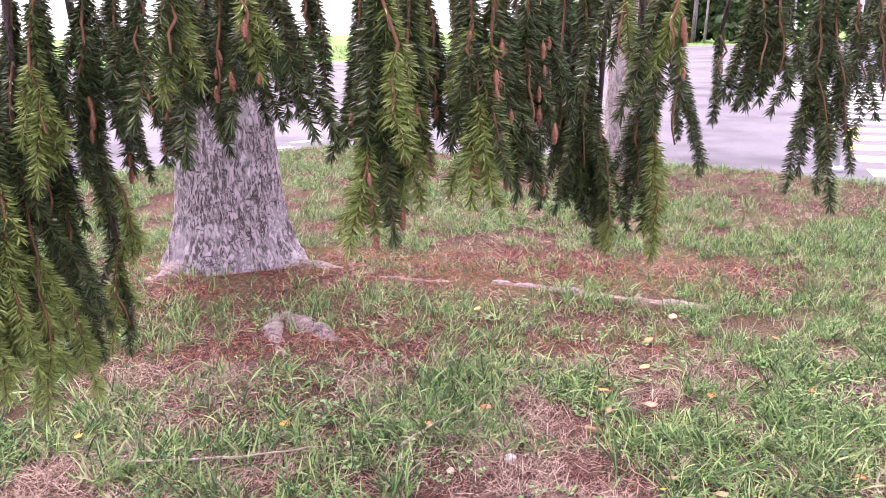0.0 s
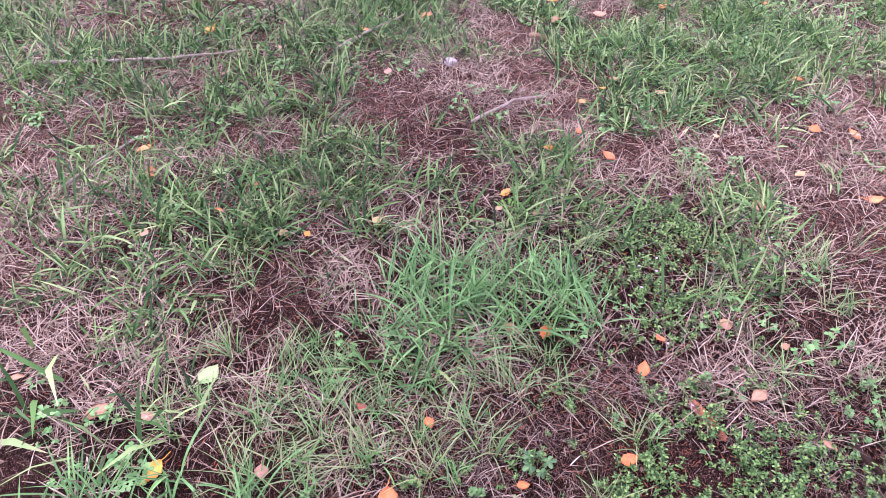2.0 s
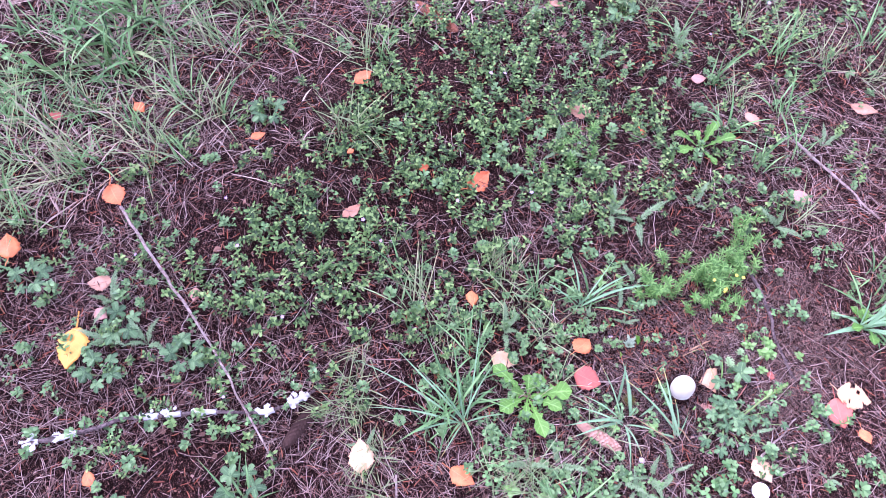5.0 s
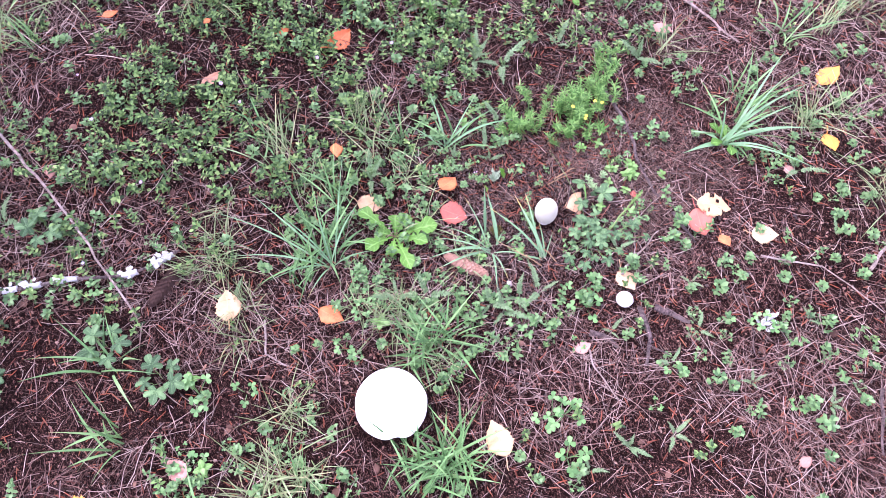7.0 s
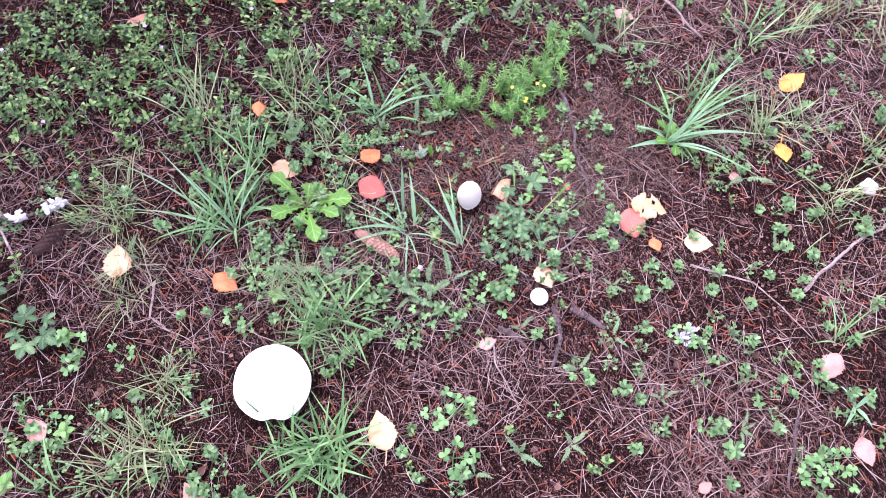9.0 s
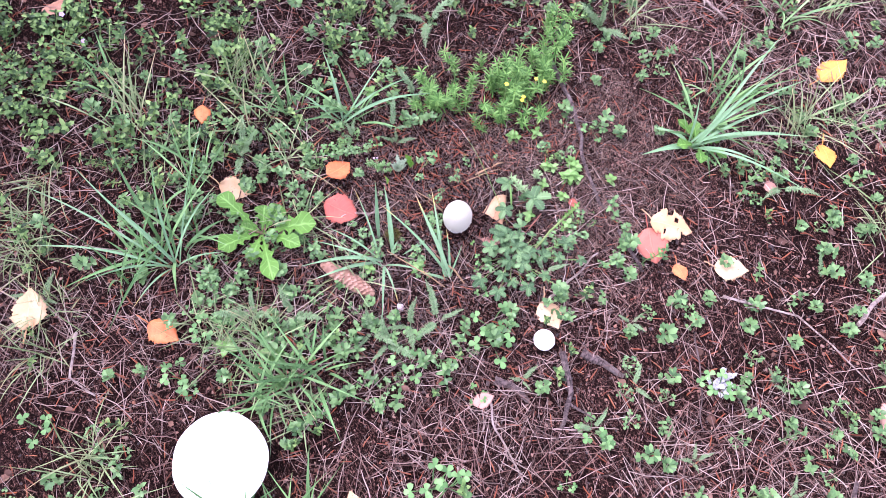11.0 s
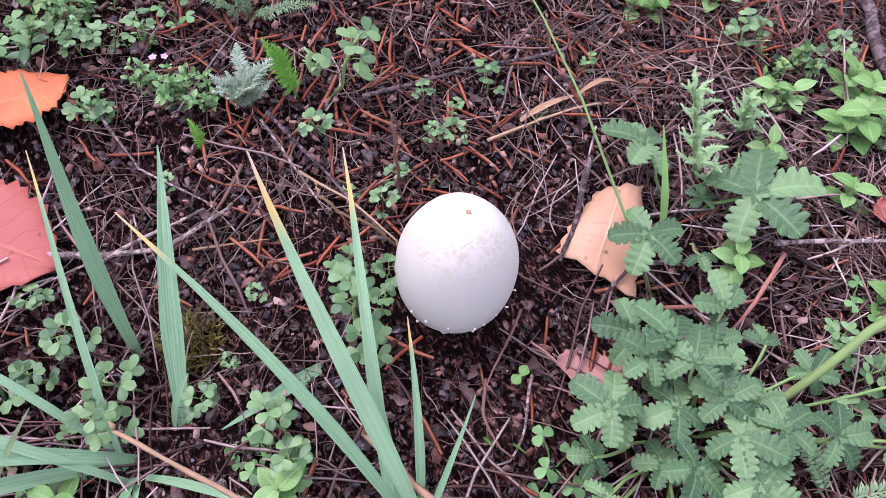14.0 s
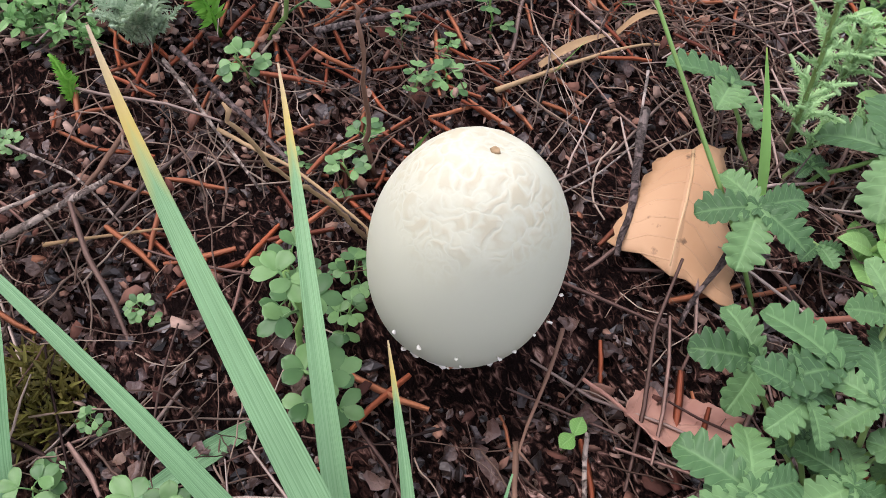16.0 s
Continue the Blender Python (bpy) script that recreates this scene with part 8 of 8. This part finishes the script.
# ---- litter on the soil ----
def strip(long, wide, seed, bends=0.2, thick=0.6, n=5):
    """A needle or dead stem lying along x: a thin three-sided stick."""
    rr = random.Random(seed)
    g = Geo()
    v, c = [], []
    y = z = 0.0
    for i in range(n):
        t = i / (n - 1)
        y += rr.uniform(-1, 1) * bends * long / n
        z += rr.uniform(-0.5, 0.6) * bends * long / n * 0.6
        w = wide * (0.6 + 0.4 * math.sin(math.pi * min(1, 0.15 + t * 0.8))) / 2
        for dy, dz in ((-w, 0), (w, 0), (0, w * 2 * thick)):
            v.append(((t - 0.5) * long, y + dy, z + dz))
            c.append((0, t, 0))
    f = [(i * 3 + k, i * 3 + (k + 1) % 3, (i + 1) * 3 + (k + 1) % 3, (i + 1) * 3 + k) for i in range(n - 1) for k in range(3)]
    return g.add(v, f, c)


def crumb(seed):
    g = Geo()
    rr = random.Random(seed)
    v = []
    for z, r, n in ((-0.7, 0.6, 5), (0.0, 1.0, 5), (0.7, 0.55, 5)):
        for s in range(n):
            a = s / n * 6.283 + z
            k = r * rr.uniform(0.45, 1.4)
            v.append((math.cos(a) * k * 1.25, math.sin(a) * k * 0.85, z * rr.uniform(0.3, 1.2)))
    f = [(i * 5 + s, i * 5 + (s + 1) % 5, (i + 1) * 5 + (s + 1) % 5, (i + 1) * 5 + s) for i in range(2) for s in range(5)] + [(10, 11, 12, 13), (10, 13, 14)]
    return g.add(v, f)


def close_by(x, y):
    return np.exp(-((x - 0.92) ** 2 + (y + 0.13) ** 2) / 0.03)


NEEDLES = [strip(0.014, 0.0014, 700 + k, 0.14, n=4) for k in range(6)]
FIBRES = [strip(long, w, 720 + k, 0.28 if k % 2 else 0.15, n=4) for k, (long, w) in enumerate(((0.03, 0.0008), (0.05, 0.001), (0.02, 0.0009), (0.07, 0.001), (0.04, 0.0007), (0.012, 0.0011), (0.02, 0.0007), (0.03, 0.0011)))]
CRUMBS = [crumb(740 + k) for k in range(9)]
box = (-0.3, 1.95, -1.05, 0.85)


def worn(x, y):
    """The bare, littered patch under the spruce, with a ragged rim."""
    r = np.hypot((x - 0.75) / 1.25, (y + 0.05) / 1.05) + 0.35 * (fbm(x * 3, y * 3, 151) - 0.5)
    return 1 - smooth(0.75, 1.1, r)



needles = np.concatenate([on_soil(9000, -1.9, 2.4, 3.2, 5.2, lambda x, y: bare(x, y) ** 1.5, 0.012, 0.35, (1.5, 3.0)), on_soil(330, 0.86, 1.12, -0.13, -0.01, None, 0.004, 0.2, (0.7, 1.0)), on_soil(20000, *box, lambda x, y: worn(x, y) * (1 - 0.7 * close_by(x, y)) * (0.3 + 0.5 * fbm(x * 5, y * 5, 91)), 0.004, 0.2), on_soil(260, 0.7, 1.15, -0.32, 0.08, close_by, 0.002, 0.2, (0.6, 1.0)), on_soil(9000, -0.9, 2.2, 0.75, 2.6, None, 0.006, 0.2), on_soil(9000, -2.2, 2.8, 2.6, 5.2, bare, 0.008, 0.25, (1.2, 2.2))])
scatter("needle_litter", NEEDLES, clear_of_caps(needles), M_NEEDLE, "fallen reddish brown spruce needles", "needles")
fibres = np.concatenate([on_soil(105000, *box, lambda x, y: worn(x, y) * (1 - 0.93 * close_by(x, y) ** 2) * (0.3 + 0.7 * smooth(0.38, 0.6, fbm(x * 5, y * 5, 95))) * (1 - 0.8 * np.clip(near(x, y, 0.62, 0.34, 0.3, 0.24, 15) + near(x, y, 0.85, 0.52, 0.22, 0.2), 0, 1)), 0.006, 0.14, (0.45, 1.1)), on_soil(24000, -1.2, 2.5, 0.75, 3.2, None, 0.014, 0.25, (0.9, 1.7))])
scatter("dead_stems", FIBRES, clear_of_caps(fibres, 0.006), M_FIBRE, "tangle of dead brown grass stems", "dead stems")


def wiry(long, wide, seed):
    """A thin dead stem that curls to and fro."""
    rr = random.Random(seed)
    a, p, pts = 0.0, Vector((-long / 2, 0, 0)), []
    turn = rr.uniform(-1.6, 1.6)
    for i in range(9):
        pts.append(p.copy())
        a += turn / 8 + rr.uniform(-0.28, 0.28)
        p = p + Vector((math.cos(a), math.sin(a), 0.25 * math.sin(i * 0.8 + seed) * rr.random())) * long / 8
    return tube(pts, [wide / 2 * (1 - 0.05 * i) for i in range(9)], 4)


def flake(seed):
    """A ragged, curled bit of rotten leaf or bark, one unit long."""
    rr = random.Random(seed)
    v, c = [], []
    curl, roll = rr.uniform(-0.9, 0.9), rr.uniform(-0.7, 0.9)
    for i in range(6):
        t = i / 5
        w = rr.uniform(0.22, 0.42) * (0.55 + 0.45 * math.sin(math.pi * t))
        for u in (-1, -0.35, 0.35, 1):
            v.append((t - 0.5 + rr.uniform(-0.08, 0.08), u * w * rr.uniform(0.6, 1.3), curl * (t - 0.5) ** 2 * 1.4 + roll * w * u * u * 1.1 + rr.uniform(-0.1, 0.1)))
            c.append((u, t, 0))
    return Geo().add(v, [(i * 4 + k, i * 4 + k + 1, i * 4 + k + 5, i * 4 + k + 4) for i in range(5) for k in range(3)], c)


WIRY = [wiry(long, w, 790 + k) for k, (long, w) in enumerate(((0.02, 0.0004), (0.03, 0.0005), (0.014, 0.0006), (0.025, 0.0007), (0.018, 0.0003), (0.035, 0.0005), (0.045, 0.0006)))]
M_SOFT = litter_material("rotting_stem", [(0.02, 0.012, 0.01), (0.12, 0.075, 0.055), (0.32, 0.23, 0.17), (0.05, 0.028, 0.02), (0.2, 0.13, 0.095), (0.035, 0.02, 0.015), (0.44, 0.34, 0.26)])
curls = np.concatenate([on_soil(1100, 0.82, 1.1, -0.12, 0.06, None, 0.005, 0.2, (0.4, 1.0)), on_soil(4200, 0.7, 1.15, -0.32, 0.08, close_by, 0.004, 0.22, (0.35, 0.9)), on_soil(2600, 0.98, 1.2, -0.26, -0.06, None, 0.005, 0.2, (0.4, 1.1))])
scatter("rotting_stems", WIRY, clear_of_caps(curls, 0.004), M_SOFT, "curled rotting brown stems round the mushroom", "dead stems")
crumbs = np.concatenate([on_soil(14000, 0.2, 1.6, -0.9, 0.5, None, 0.001, 1.0, (0.0006, 0.0017)), on_soil(16000, 0.7, 1.15, -0.32, 0.08, close_by, 0.001, 1.0, (0.0003, 0.001)), on_soil(7000, 0.7, 1.15, -0.32, 0.08, close_by, 0.001, 1.0, (0.0007, 0.0019))])
scatter("soil_crumbs", CRUMBS, clear_of_caps(crumbs), M_CRUMB, "dark damp crumbs of soil and rotting litter", "soil", False)
M_ROT = litter_material("rotten_leaf_flake", [(0.016, 0.009, 0.008), (0.04, 0.021, 0.017), (0.09, 0.048, 0.037), (0.025, 0.014, 0.012), (0.16, 0.09, 0.065), (0.055, 0.028, 0.021), (0.1, 0.052, 0.038), (0.03, 0.02, 0.018), (0.26, 0.16, 0.11)], 0.42, 420.0, 0.9, 0.45)
rot = np.concatenate([on_soil(5200, 0.7, 1.15, -0.32, 0.08, close_by, 0.0015, 0.7, (0.0012, 0.0046)), on_soil(1400, 0.7, 1.25, -0.4, 0.12, None, 0.002, 0.6, (0.002, 0.006))])
scatter("rotten_flakes", [flake(810 + k) for k in range(8)], clear_of_caps(rot, 0.001), M_ROT, "dark curled flakes of rotten leaves on soil", "leaf scraps")


def chip(seed):
    """A flat broken bit of bark or bud scale."""
    rr = random.Random(seed)
    n = 5
    r = [rr.uniform(0.55, 1.2) for _ in range(n)]
    top = [(math.cos(k / n * 6.283) * r[k], math.sin(k / n * 6.283) * r[k] * 0.6, 0.18 + rr.uniform(-0.1, 0.2)) for k in range(n)]
    v = top + [(x, y, z - 0.25) for x, y, z in top]
    return Geo().add(v, [(0, 1, 2, 3), (0, 3, 4)] + [(k, k + n, (k + 1) % n + n, (k + 1) % n) for k in range(n)])


M_CHIP = litter_material("litter_chip", [(0.05, 0.022, 0.017), (0.15, 0.065, 0.045), (0.3, 0.17, 0.12), (0.1, 0.036, 0.026), (0.38, 0.26, 0.2), (0.26, 0.1, 0.05)], 0.8, 300.0)
CHIPS = [chip(770 + k) for k in range(6)]
chips = np.concatenate([on_soil(28000, *box, lambda x, y: worn(x, y) * (1 - 0.88 * close_by(x, y) ** 2) * (0.3 + 0.7 * smooth(0.35, 0.65, fbm(x * 6, y * 6, 181))), 0.003, 0.5, (0.001, 0.0034)), on_soil(1500, 0.7, 1.15, -0.32, 0.08, close_by, 0.003, 0.6, (0.0007, 0.0021)), on_soil(900, 0.84, 1.08, -0.13, 0.03, None, 0.004, 0.6, (0.0007, 0.0024)), on_soil(14000, -1.4, 2.6, 0.8, 3.4, None, 0.008, 0.35, (0.002, 0.006)), on_soil(14000, -2.5, 3.5, 3.2, 6.0, bare, 0.014, 0.35, (0.004, 0.01))])
scatter("litter_chips", CHIPS, clear_of_caps(chips), M_CHIP, "pinkish brown chips of bark and bud scales", "litter")
scraps = [birch_leaf(0.012, 1.5, 760 + k) for k in range(3)]
flakes = np.concatenate([on_soil(520, 0.2, 1.6, -0.9, 0.6, lambda x, y: 1 - close_by(x, y) ** 0.3, 0.005, 0.4, (0.4, 1.2))])
scatter("leaf_scraps", scraps, clear_of_caps(flakes, 0.004), litter_material("rotting_leaf", [(0.03, 0.017, 0.013), (0.1, 0.055, 0.038), (0.24, 0.135, 0.09), (0.06, 0.032, 0.024)], 0.8, 200.0), "brown scraps of rotting leaves", "leaf scraps")


# ---- small finds on the litter behind the mushrooms ----
for x, y, s in [(0.9197, -0.4303, 0.8), (0.9823, -0.4127, 0.7), (0.8019, -0.4839, 0.8), (0.8622, -0.5048, 0.9), (0.8803, -0.3484, 0.7), (0.9947, -0.5083, 0.6), (1.0608, -0.5865, 0.7), (1.12, -0.4848, 0.6), (1.2513, -0.408, 0.7), (1.0218, -0.3522, 0.6), (0.7412, -0.4825, 0.8)]:
    small_plant("yarrow_plant", YARROW_MESH, x, y, s * 0.75, "grey-green feathery yarrow rosette in litter", "yarrow", "yarrow plants")
for x, y in [(0.7569, -0.4074), (1.1059, -0.6641), (1.1258, -0.6639), (1.1315, -0.6873), (0.7265, -0.4537)]:
    small_plant("clover_plant", CLOVER_MESH, x, y, 1.2, "bushy bluish green clover plant", "clover", "small clover plants")

daisy = tagged(new("narrow_leaf_rosette"), "small rosette of four narrow bright leaves", "small plant")
for k, (turn, long) in enumerate(((10, 0.038), (95, 0.03), (200, 0.034), (265, 0.03))):
    a = radians(turn)
    part("leaf", arched_blade((0, 0, 0.001), (math.cos(a) * long, math.sin(a) * long, 0.008), 0.0058, 0.15), M_WIDE, daisy)
daisy.matrix_world = pose(1.2063, -0.6294, float(height(1.2063, -0.6294)))

scrap = Geo()
rr = random.Random(31)
for k in range(16):
    put(scrap, leaf(rr.uniform(0.008, 0.016), rr.uniform(0.004, 0.008), 0.6, 3, 0.3, droop=-0.5, seed=rr.random()), rr.uniform(-0.009, 0.009), rr.uniform(-0.009, 0.009), 0.004, rr.uniform(0, 6.28), rr.uniform(-0.7, 0.1))
bevel_less(thing("lichen_scrap", scrap, M_LICHEN, "branched scrap of white lichen on the litter", "lichen", m=pose(1.0688, -0.4576, float(height(1.0688, -0.4576)))), 0.0006)["kind"] = "stuff"
